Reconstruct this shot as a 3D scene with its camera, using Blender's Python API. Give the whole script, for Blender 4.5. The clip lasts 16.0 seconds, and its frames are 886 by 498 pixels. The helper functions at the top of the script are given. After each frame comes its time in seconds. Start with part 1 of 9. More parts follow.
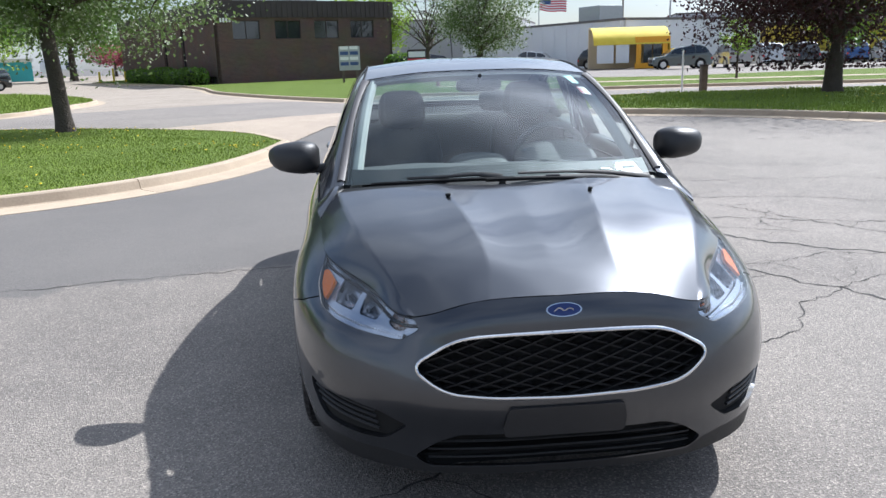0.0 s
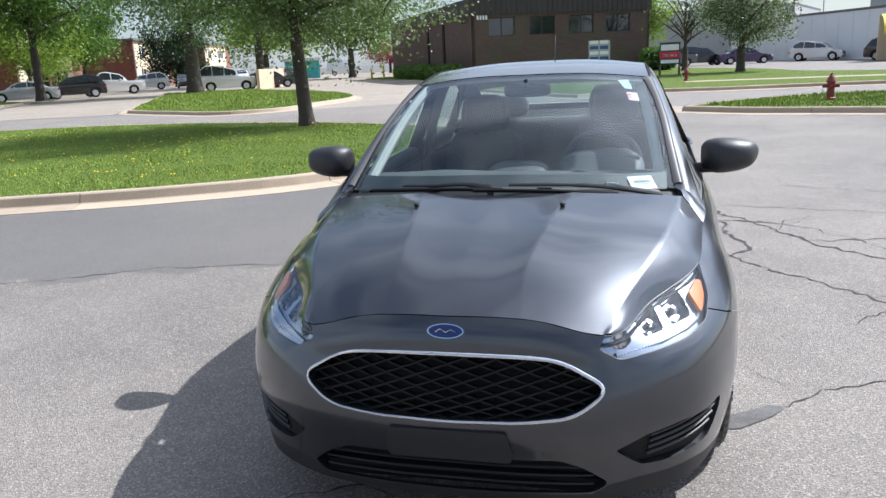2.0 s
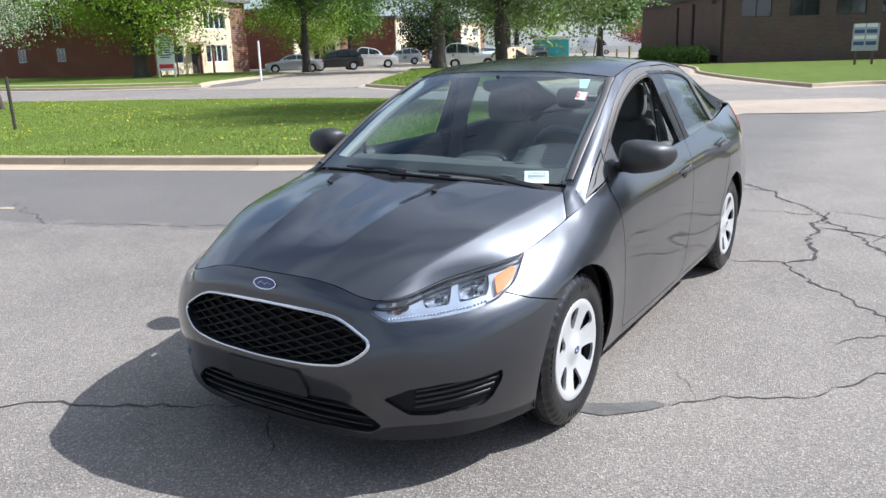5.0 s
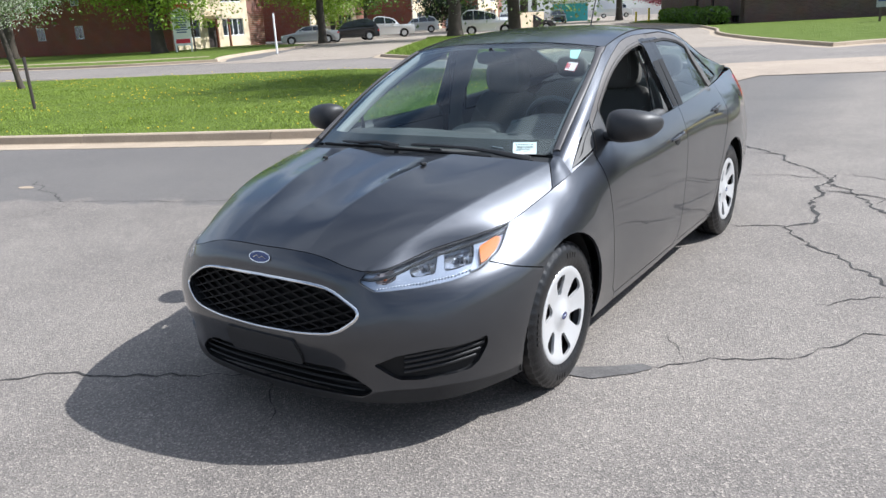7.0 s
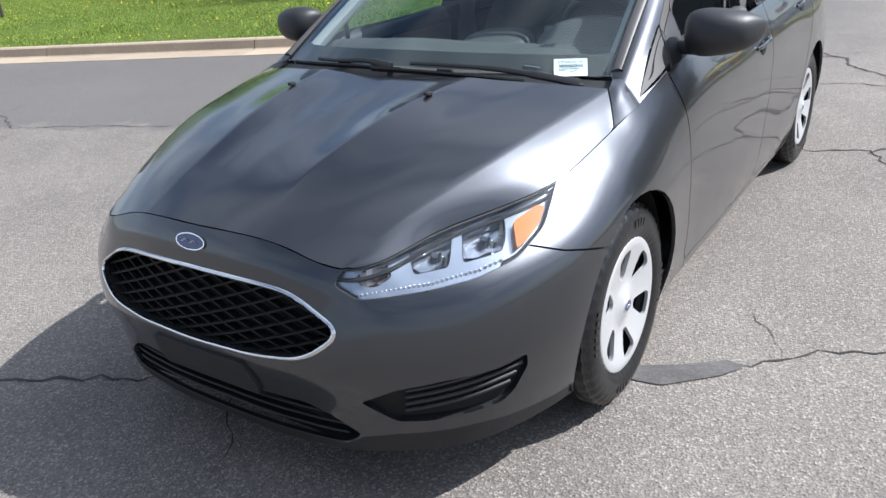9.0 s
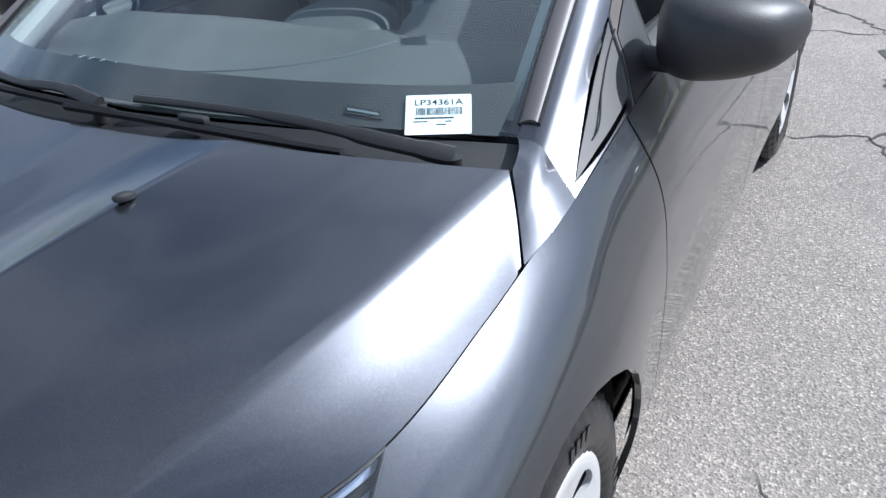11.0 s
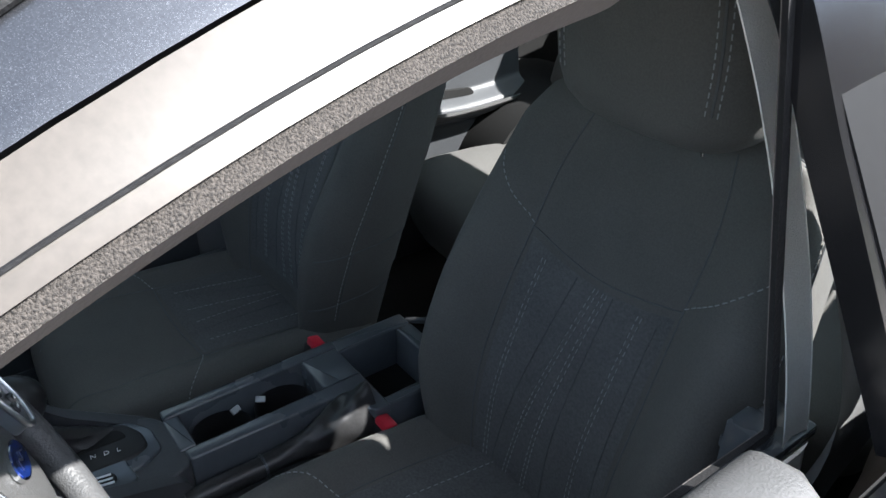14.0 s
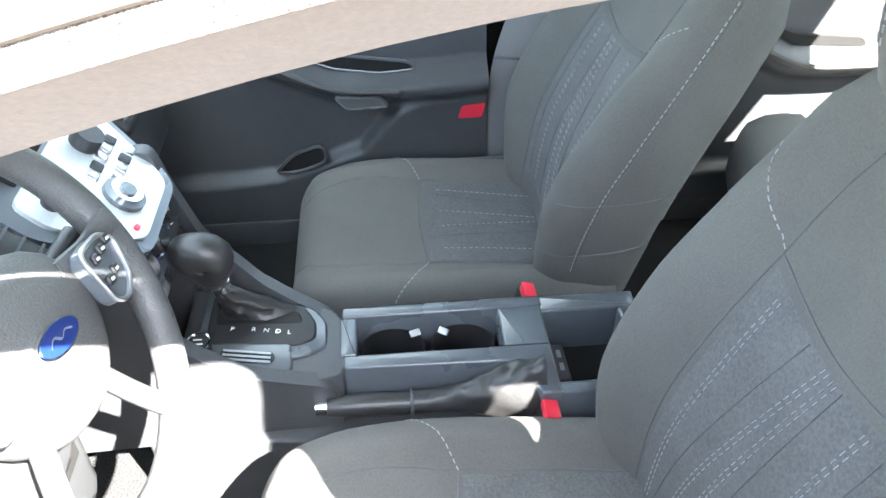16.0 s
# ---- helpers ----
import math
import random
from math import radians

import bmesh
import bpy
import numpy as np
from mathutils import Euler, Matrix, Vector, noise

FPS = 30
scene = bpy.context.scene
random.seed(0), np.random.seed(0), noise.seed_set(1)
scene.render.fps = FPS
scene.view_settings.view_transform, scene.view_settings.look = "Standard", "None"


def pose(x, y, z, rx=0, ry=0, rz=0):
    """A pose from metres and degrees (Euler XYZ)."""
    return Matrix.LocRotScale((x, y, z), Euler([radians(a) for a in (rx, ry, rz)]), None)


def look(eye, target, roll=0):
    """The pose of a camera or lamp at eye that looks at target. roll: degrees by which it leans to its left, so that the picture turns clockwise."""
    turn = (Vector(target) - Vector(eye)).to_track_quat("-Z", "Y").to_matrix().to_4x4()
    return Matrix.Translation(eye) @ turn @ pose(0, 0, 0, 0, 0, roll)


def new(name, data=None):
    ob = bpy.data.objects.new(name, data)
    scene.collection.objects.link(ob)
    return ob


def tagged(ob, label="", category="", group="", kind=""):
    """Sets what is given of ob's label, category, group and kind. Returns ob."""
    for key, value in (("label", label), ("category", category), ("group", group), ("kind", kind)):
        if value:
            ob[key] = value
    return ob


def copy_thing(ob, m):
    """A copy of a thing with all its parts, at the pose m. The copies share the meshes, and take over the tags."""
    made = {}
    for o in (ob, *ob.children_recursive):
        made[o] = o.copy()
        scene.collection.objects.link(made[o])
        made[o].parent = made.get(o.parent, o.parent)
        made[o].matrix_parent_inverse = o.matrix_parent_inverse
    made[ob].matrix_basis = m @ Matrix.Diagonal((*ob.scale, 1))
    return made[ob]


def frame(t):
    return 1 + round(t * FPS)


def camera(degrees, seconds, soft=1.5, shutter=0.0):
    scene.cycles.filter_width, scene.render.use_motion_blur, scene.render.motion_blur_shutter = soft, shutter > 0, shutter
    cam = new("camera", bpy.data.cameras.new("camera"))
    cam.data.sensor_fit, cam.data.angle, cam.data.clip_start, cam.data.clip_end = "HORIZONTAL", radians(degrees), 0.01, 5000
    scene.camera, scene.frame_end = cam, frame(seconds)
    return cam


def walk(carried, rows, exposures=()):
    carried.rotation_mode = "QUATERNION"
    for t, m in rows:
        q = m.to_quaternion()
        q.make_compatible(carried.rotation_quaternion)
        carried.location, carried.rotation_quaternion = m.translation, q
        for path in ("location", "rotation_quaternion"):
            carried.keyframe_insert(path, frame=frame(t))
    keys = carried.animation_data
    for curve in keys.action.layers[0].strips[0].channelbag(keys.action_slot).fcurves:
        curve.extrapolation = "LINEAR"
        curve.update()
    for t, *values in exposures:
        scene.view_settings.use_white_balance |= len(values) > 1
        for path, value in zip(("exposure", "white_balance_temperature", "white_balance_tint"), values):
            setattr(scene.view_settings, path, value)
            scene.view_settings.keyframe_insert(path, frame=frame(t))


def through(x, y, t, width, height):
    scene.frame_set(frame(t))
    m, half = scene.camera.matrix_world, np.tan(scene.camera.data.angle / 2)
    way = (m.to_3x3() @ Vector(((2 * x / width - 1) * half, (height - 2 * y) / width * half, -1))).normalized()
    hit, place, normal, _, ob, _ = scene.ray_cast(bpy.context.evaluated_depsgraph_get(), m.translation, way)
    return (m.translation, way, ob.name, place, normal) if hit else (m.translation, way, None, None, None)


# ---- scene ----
cam = camera(59.1, 16.0)
PATH = [
    (0, (-0.545, -3.093, 1.473), (-0.387, -1.157, 0.997), -1.8),
    (0.5, (-0.259, -3.049, 1.482), (-0.235, -1.104, 1.015), -1.7),
    (1, (0.001, -3.089, 1.481), (-0.14, -1.152, 1.004), -1.5),
    (1.5, (0.268, -3.054, 1.487), (-0.053, -1.139, 1.005), -1.8),
    (2, (0.547, -2.978, 1.487), (0.063, -1.094, 1.022), -2.7),
    (2.5, (0.776, -3.009, 1.5), (0.154, -1.161, 1.056), -3.6),
    (3, (1.013, -2.985, 1.518), (0.263, -1.185, 1.075), -3.3),
    (3.5, (1.257, -2.828, 1.5), (0.424, -1.065, 1.053), -2.2),
    (6, (2.251, -2.841, 1.56), (1.152, -1.254, 1.035), -2.1),
    (6.5, (2.24, -2.882, 1.571), (1.161, -1.289, 1.026), -2.6),
    (7, (2.192, -2.846, 1.557), (1.115, -1.26, 0.99), -3.1),
    (7.5, (2.115, -2.645, 1.546), (1.01, -1.087, 0.952), -3.2),
    (8, (1.998, -2.444, 1.524), (0.873, -0.911, 0.904), -3.2),
    (10.5, (1.173, -1.17, 1.399), (0.286, 0.302, 0.376), -4.7),
    (11, (1.15, -0.778, 1.402), (0.274, 0.727, 0.418), -4.1),
    (11.5, (1.099, -0.428, 1.412), (0.219, 1.1, 0.468), -4.1),
    (12, (1.057, -0.093, 1.438), (0.196, 1.456, 0.511), -4.2),
    (12.5, (1.023, 0.313, 1.449), (0.152, 1.854, 0.517), -1.1),
    (13, (0.927, 0.637, 1.449), (-0.002, 2.128, 0.494), 1.5),
    (13.5, (0.907, 0.868, 1.433), (-0.265, 2.163, 0.457), 0.9),
    (14, (0.932, 1.037, 1.437), (-0.436, 2.069, 0.405), 0.6),
    (14.5, (0.910, 1.170, 1.428), (-0.548, 1.971, 0.317), -0.7),
    (15, (0.859, 1.246, 1.402), (-0.641, 1.889, 0.246), -0.2),
    (15.5, (0.816, 1.272, 1.395), (-0.701, 1.677, 0.156), -0.1),
    (16, (0.84, 1.305, 1.404), (-0.723, 1.433, 0.163), -0.6),
]
walk(cam, [(t, look(eye, target, roll)) for t, eye, target, roll in PATH], [
    (0, .66, 5750, 10), (3.5, .70, 5750, 10), (8, .57, 5850, 10), (10.5, .70, 5650, 10), (11.5, .78, 5500, 10), (12.5, .86, 5450, 10), (13, .58, 5550, 10),
    (13.5, .95, 5750, 10), (14, 1.90, 6050, 10), (14.5, 3.05, 6000, 10), (15, 4.10, 6000, 10), (15.5, 4.60, 6350, 10), (16, 4.75, 6500, 10)])


# ---- world, sun ----
SUN_DIR = Vector((0.70, 0.55, 0.93)).normalized()          # towards the sun
world = bpy.data.worlds.new("sky")
scene.world = world
world.use_nodes = True
wn = world.node_tree
wn.nodes.clear()
w_out = wn.nodes.new("ShaderNodeOutputWorld")
w_bg = wn.nodes.new("ShaderNodeBackground")
w_sky = wn.nodes.new("ShaderNodeTexSky")
w_sky.sky_type = "NISHITA"
w_sky.sun_disc = False
w_sky.sun_elevation = math.asin(SUN_DIR.z)
w_sky.sun_rotation = math.atan2(SUN_DIR.x, SUN_DIR.y)
w_sky.dust_density, w_sky.ozone_density, w_sky.air_density = 1.0, 1.8, 1.0
w_tc = wn.nodes.new("ShaderNodeTexCoord")
w_map = wn.nodes.new("ShaderNodeMapping")
w_map.inputs["Scale"].default_value = (1.0, 1.0, 2.6)
w_noise = wn.nodes.new("ShaderNodeTexNoise")
w_noise.inputs["Scale"].default_value, w_noise.inputs["Detail"].default_value = 2.2, 7.0
w_noise.inputs["Roughness"].default_value, w_noise.inputs["Distortion"].default_value = 0.52, 0.3
w_ramp = wn.nodes.new("ShaderNodeValToRGB")
w_ramp.color_ramp.elements[0].position, w_ramp.color_ramp.elements[1].position = 0.34, 0.68
w_ramp.color_ramp.elements[1].color = (0.85, 0.85, 0.85, 1)
w_mix = wn.nodes.new("ShaderNodeMix")
w_mix.data_type = "RGBA"
# clouds, brighter towards the sun
w_dot, w_pow, w_glow, w_cloud = (wn.nodes.new(k) for k in ("ShaderNodeVectorMath", "ShaderNodeMath", "ShaderNodeMath", "ShaderNodeVectorMath"))
w_dot.operation, w_pow.operation, w_glow.operation, w_cloud.operation = "DOT_PRODUCT", "POWER", "MULTIPLY_ADD", "SCALE"
w_dot.inputs[1].default_value = SUN_DIR
w_pow.inputs[1].default_value, w_pow.use_clamp = 6.0, True
w_glow.inputs[1].default_value, w_glow.inputs[2].default_value = 2.6, 0.75
w_cloud.inputs[0].default_value = (11.0, 11.4, 12.0)
wn.links.new(w_tc.outputs["Generated"], w_dot.inputs[0])
wn.links.new(w_dot.outputs["Value"], w_pow.inputs[0])
wn.links.new(w_pow.outputs[0], w_glow.inputs[0])
wn.links.new(w_glow.outputs[0], w_cloud.inputs["Scale"])
wn.links.new(w_cloud.outputs[0], w_mix.inputs["B"])
wn.links.new(w_tc.outputs["Generated"], w_map.inputs["Vector"])
wn.links.new(w_map.outputs["Vector"], w_noise.inputs["Vector"])
wn.links.new(w_noise.outputs["Fac"], w_ramp.inputs["Fac"])
wn.links.new(w_ramp.outputs["Color"], w_mix.inputs["Factor"])
wn.links.new(w_sky.outputs["Color"], w_mix.inputs["A"])
wn.links.new(w_mix.outputs["Result"], w_bg.inputs["Color"])
w_bg.inputs["Strength"].default_value = 0.070
wn.links.new(w_bg.outputs["Background"], w_out.inputs["Surface"])

sun_data = bpy.data.lights.new("sun", "SUN")
sun_data.energy, sun_data.angle, sun_data.color = 5.0, radians(0.55), (1.0, 0.95, 0.87)
sun = new("sun", sun_data)
sun.matrix_world = look(SUN_DIR * 60, (0, 0, 0))


# ---- materials ----
def mat(name, color, rough=0.5, metal=0.0, vary=0.12, scale=6.0, fine=60.0, bump=0.0, bump_scale=None, coat=0.0,
        spec=0.5, second=None, mottled=0.5, per_object=0.0, sheen=0.0, bump_dist=0.004):
    """A principled material with colour variation at two scales, rough wear and a fine relief."""
    m = bpy.data.materials.new(name)
    m.use_nodes = True
    nt = m.node_tree
    b = nt.nodes["Principled BSDF"]
    b.inputs["Metallic"].default_value = metal
    b.inputs["Specular IOR Level"].default_value = spec
    b.inputs["Coat Weight"].default_value = coat
    b.inputs["Coat Roughness"].default_value = 0.02
    if sheen:
        b.inputs["Sheen Weight"].default_value = sheen
    tc = nt.nodes.new("ShaderNodeTexCoord")
    big, small = nt.nodes.new("ShaderNodeTexNoise"), nt.nodes.new("ShaderNodeTexNoise")
    big.inputs["Scale"].default_value, big.inputs["Detail"].default_value = scale, 5
    small.inputs["Scale"].default_value, small.inputs["Detail"].default_value = fine, 4
    for n in (big, small):
        nt.links.new(tc.outputs["Object"], n.inputs["Vector"])
    c2 = second or tuple(c * (1 - 1.6 * vary) for c in color)
    c1 = color if second else tuple(min(1, c * (1 + vary)) for c in color)
    mix = nt.nodes.new("ShaderNodeMix")
    mix.data_type = "RGBA"
    ramp = nt.nodes.new("ShaderNodeMapRange")
    ramp.inputs["From Min"].default_value, ramp.inputs["From Max"].default_value = 0.3, 0.7
    add = nt.nodes.new("ShaderNodeMath")
    add.operation = "MULTIPLY_ADD"
    add.inputs[1].default_value = mottled
    sub = nt.nodes.new("ShaderNodeMath")
    sub.operation = "MULTIPLY"
    sub.inputs[1].default_value = 1 - mottled
    nt.links.new(big.outputs["Fac"], sub.inputs[0])
    nt.links.new(small.outputs["Fac"], add.inputs[0])
    nt.links.new(sub.outputs[0], add.inputs[2])
    nt.links.new(add.outputs[0], ramp.inputs["Value"])
    nt.links.new(ramp.outputs[0], mix.inputs["Factor"])
    mix.inputs["A"].default_value, mix.inputs["B"].default_value = (*c1, 1), (*c2, 1)
    col = mix.outputs["Result"]
    if per_object:
        oi = nt.nodes.new("ShaderNodeObjectInfo")
        geo = nt.nodes.new("ShaderNodeNewGeometry")
        rnd = nt.nodes.new("ShaderNodeMath")
        rnd.operation = "ADD"
        nt.links.new(oi.outputs["Random"], rnd.inputs[0])
        nt.links.new(geo.outputs["Random Per Island"], rnd.inputs[1])
        mr = nt.nodes.new("ShaderNodeMapRange")
        mr.inputs["From Max"].default_value = 2.0
        mr.inputs["To Min"].default_value, mr.inputs["To Max"].default_value = 1 - per_object, 1 + per_object
        nt.links.new(rnd.outputs[0], mr.inputs["Value"])
        hsv = nt.nodes.new("ShaderNodeHueSaturation")
        nt.links.new(mr.outputs[0], hsv.inputs["Value"])
        nt.links.new(col, hsv.inputs["Color"])
        col = hsv.outputs["Color"]
    nt.links.new(col, b.inputs["Base Color"])
    rr = nt.nodes.new("ShaderNodeMapRange")
    rr.inputs["To Min"].default_value, rr.inputs["To Max"].default_value = rough * 0.85, min(1, rough * 1.15)
    nt.links.new(big.outputs["Fac"], rr.inputs["Value"])
    nt.links.new(rr.outputs[0], b.inputs["Roughness"])
    if bump:
        bn = nt.nodes.new("ShaderNodeTexNoise")
        bn.inputs["Scale"].default_value, bn.inputs["Detail"].default_value = bump_scale or fine, 3
        nt.links.new(tc.outputs["Object"], bn.inputs["Vector"])
        bp = nt.nodes.new("ShaderNodeBump")
        bp.inputs["Strength"].default_value, bp.inputs["Distance"].default_value = bump, bump_dist
        nt.links.new(bn.outputs["Fac"], bp.inputs["Height"])
        nt.links.new(bp.outputs["Normal"], b.inputs["Normal"])
    return m


def glass(name, tint, gloss=1.0, rough=0.0, least=0.062):
    """A thin pane with two faces: it lets tinted light through and mirrors more at a glancing angle."""
    m = bpy.data.materials.new(name)
    m.use_nodes = True
    nt = m.node_tree
    nt.nodes.clear()
    out, mix = nt.nodes.new("ShaderNodeOutputMaterial"), nt.nodes.new("ShaderNodeMixShader")
    tr, gl, lw_ = nt.nodes.new("ShaderNodeBsdfTransparent"), nt.nodes.new("ShaderNodeBsdfGlossy"), nt.nodes.new("ShaderNodeLayerWeight")
    tr.inputs["Color"].default_value = (*tint, 1)
    gl.inputs["Roughness"].default_value = rough
    gl.inputs["Color"].default_value = (gloss, gloss, gloss, 1)
    lw_.inputs["Blend"].default_value = 0.5
    pw, ma = nt.nodes.new("ShaderNodeMath"), nt.nodes.new("ShaderNodeMath")
    pw.operation, ma.operation = "POWER", "MULTIPLY_ADD"
    pw.inputs[1].default_value = 4.6
    ma.inputs[1].default_value, ma.inputs[2].default_value = 1 - least, least
    nt.links.new(lw_.outputs["Facing"], pw.inputs[0])
    nt.links.new(pw.outputs[0], ma.inputs[0])
    nt.links.new(ma.outputs[0], mix.inputs[0])
    nt.links.new(tr.outputs[0], mix.inputs[1])
    nt.links.new(gl.outputs[0], mix.inputs[2])
    nt.links.new(mix.outputs[0], out.inputs["Surface"])
    return m


def flake_paint(name, color, second):
    """Metallic car paint under a clear coat, with fine flakes."""
    m = mat(name, color, rough=0.34, metal=0.92, second=second, scale=3, fine=900, mottled=0.75, coat=1.0, spec=0.5)
    nt = m.node_tree
    b = nt.nodes["Principled BSDF"]
    tc = nt.nodes.new("ShaderNodeTexCoord")
    vo = nt.nodes.new("ShaderNodeTexVoronoi")
    vo.inputs["Scale"].default_value = 3200
    nt.links.new(tc.outputs["Object"], vo.inputs["Vector"])
    bp = nt.nodes.new("ShaderNodeBump")
    bp.inputs["Strength"].default_value, bp.inputs["Distance"].default_value = 0.035, 0.0005
    nt.links.new(vo.outputs["Distance"], bp.inputs["Height"])
    nt.links.new(bp.outputs["Normal"], b.inputs["Normal"])
    # scattered flakes, their sparkle put in as a brighter base colour
    bw, mr, mx = nt.nodes.new("ShaderNodeRGBToBW"), nt.nodes.new("ShaderNodeMapRange"), nt.nodes.new("ShaderNodeMix")
    nt.links.new(vo.outputs["Color"], bw.inputs[0])
    mr.inputs["From Min"].default_value, mr.inputs["From Max"].default_value, mr.inputs["To Max"].default_value = 0.74, 0.90, 0.9
    nt.links.new(bw.outputs[0], mr.inputs["Value"])
    mx.data_type = "RGBA"
    nt.links.new(mr.outputs[0], mx.inputs["Factor"])
    nt.links.new(b.inputs["Base Color"].links[0].from_socket, mx.inputs["A"])
    mx.inputs["B"].default_value = (0.16, 0.165, 0.18, 1)
    nt.links.new(mx.outputs["Result"], b.inputs["Base Color"])
    return m


PAINT = flake_paint("grey metallic paint", (0.072, 0.076, 0.087), (0.048, 0.051, 0.058))
# brown part of this grey is a reflection put into the colour
FRAMED = mat("frame paint with brown reflection tint", (0.084, 0.072, 0.061), 0.42, vary=0.14, scale=14, fine=200, coat=0.15)
MOULD = mat("dull moulding", (0.092, 0.085, 0.085), 0.52, vary=0.1, fine=400, spec=0.5)
TRIANGLE = mat("dark corner trim", (0.045, 0.044, 0.044), 0.6, vary=0.1, fine=400)
DEEP = mat("deep black plastic", (0.010, 0.010, 0.011), 0.55, vary=0.15, spec=0.25)
GLOSSB = mat("gloss black trim", (0.012, 0.012, 0.013), 0.16, vary=0.1, spec=0.5)
TRAY = mat("smoked chrome", (0.42, 0.43, 0.45), 0.3, metal=0.8, vary=0.1)
BEZEL = mat("silver lamp bezel", (0.46, 0.50, 0.57), 0.20, metal=0.7, vary=0.05)
FLUTED = mat("fluted chrome", (0.48, 0.50, 0.54), 0.16, metal=0.85, vary=0.04, bump=0.25, bump_scale=30, bump_dist=0.01)
SMOKED = mat("smoked reflector", (0.42, 0.34, 0.30), 0.2, metal=0.7, vary=0.3, fine=60, coat=0.5)
BLACK = mat("black plastic", (0.018, 0.018, 0.019), 0.5, vary=0.15, bump=0.12, bump_scale=700, spec=0.4)
CAP = mat("textured black plastic", (0.024, 0.024, 0.026), 0.46, vary=0.1, bump=0.22, bump_scale=520, spec=0.5, bump_dist=0.002)
# near black: stands in for shade in hollows, also colours black parts
DARK = mat("near-black for shade and black parts", (0.006, 0.006, 0.006), 0.9, vary=0.1)
RUBBER = mat("rubber", (0.014, 0.014, 0.015), 0.7, vary=0.2, bump=0.3, bump_scale=300, spec=0.25)
SEAL_LIP = mat("grey seal lip", (0.095, 0.085, 0.080), 0.55, vary=0.12, fine=300, bump=0.15, bump_scale=400, bump_dist=0.002)
SEAL = mat("flocked seal", (0.056, 0.048, 0.042), 0.8, vary=0.6, fine=800, mottled=0.9, bump=0.7, bump_scale=800)
TYRE = mat("dressed tyre rubber", (0.010, 0.010, 0.011), 0.34, vary=0.25, scale=20, bump=0.25, bump_scale=160, spec=0.45)
BULB = mat("dark bulb shield", (0.09, 0.10, 0.12), 0.2, metal=0.7, vary=0.1)
CHROME = mat("chrome", (0.80, 0.81, 0.82), 0.07, metal=1.0, vary=0.02)
SATIN = mat("satin silver", (0.50, 0.51, 0.53), 0.28, metal=0.9, vary=0.06)
COVER = mat("silver wheel paint", (0.62, 0.62, 0.62), 0.33, metal=0.35, vary=0.05, coat=0.4, fine=500)
AMBER = mat("amber plastic", (0.62, 0.15, 0.002), 0.4, vary=0.15, fine=90, spec=0.2)
RED = mat("red lens", (0.45, 0.015, 0.02), 0.15, vary=0.1, coat=0.8)
BLUE = mat("badge blue", (0.007, 0.020, 0.120), 0.2, vary=0.05, coat=0.8)
GLASS = glass("clear glass", (0.76, 0.90, 0.90))
GLASS_SIDE = glass("side glass", (0.60, 0.70, 0.68))
LENS = glass("lamp lens", (0.93, 0.95, 0.97))
WHITE = mat("white paper", (0.85, 0.85, 0.84), 0.6, vary=0.04)
INK = mat("black ink", (0.02, 0.02, 0.02), 0.6, vary=0.05)
REDINK = mat("red ink", (0.62, 0.03, 0.06), 0.5, vary=0.05)
GREENISH = mat("pale green film", (0.45, 0.72, 0.66), 0.5, vary=0.05)


# ---- building helpers ----
def finish(name, bm, material, parent=None, label="", smooth=True, angle=None):
    me = bpy.data.meshes.new(name)
    bm.to_mesh(me)
    bm.free()
    for m in material if isinstance(material, (list, tuple)) else (material,):
        me.materials.append(m)
    if smooth:
        me.shade_smooth()
        if angle:
            me.set_sharp_from_angle(angle=radians(angle))
    ob = new(name, me)
    if parent:
        ob.parent = parent
    if label:
        ob["label"] = label
    return ob


def part(name, bm, material, parent, label="", smooth=True, angle=38):
    return finish(name, bm, material, parent, label, smooth, angle)


def empty(name, x=0.0, y=0.0, z=0.0, parent=None):
    ob = new(name)
    ob.location = (x, y, z)
    ob.empty_display_size = 0.1
    if parent:
        ob.parent = parent
    return ob


def box(bm, x0, x1, y0, y1, z0, z1, bevel=0.0, seg=2, m=None):
    """A box with rounded edges, added to bm."""
    r = bmesh.ops.create_cube(bm, size=1)
    vs = r["verts"]
    bmesh.ops.scale(bm, vec=(x1 - x0, y1 - y0, z1 - z0), verts=vs)
    bmesh.ops.translate(bm, vec=((x0 + x1) / 2, (y0 + y1) / 2, (z0 + z1) / 2), verts=vs)
    if bevel:
        es = list({e for v in vs for e in v.link_edges})
        r = bmesh.ops.bevel(bm, geom=es, offset=bevel, segments=seg, affect="EDGES", profile=0.5)
        vs = list({v for f in r["faces"] for v in f.verts} | {v for v in vs if v.is_valid})
    if m is not None:
        bmesh.ops.transform(bm, matrix=m, verts=vs)
    return vs


def rod(bm, a, b, r0, r1=None, seg=10, cap=True):
    """A round bar from a to b."""
    a, b = Vector(a), Vector(b)
    m = Matrix.Translation((a + b) / 2) @ (b - a).to_track_quat("Z", "Y").to_matrix().to_4x4()
    bmesh.ops.create_cone(bm, cap_ends=cap, segments=seg, radius1=r0, radius2=r0 if r1 is None else r1, depth=(b - a).length, matrix=m)


def disc(bm, radius, depth, m, seg=24):
    bmesh.ops.create_cone(bm, cap_ends=True, segments=seg, radius1=radius, radius2=radius, depth=depth, matrix=m)


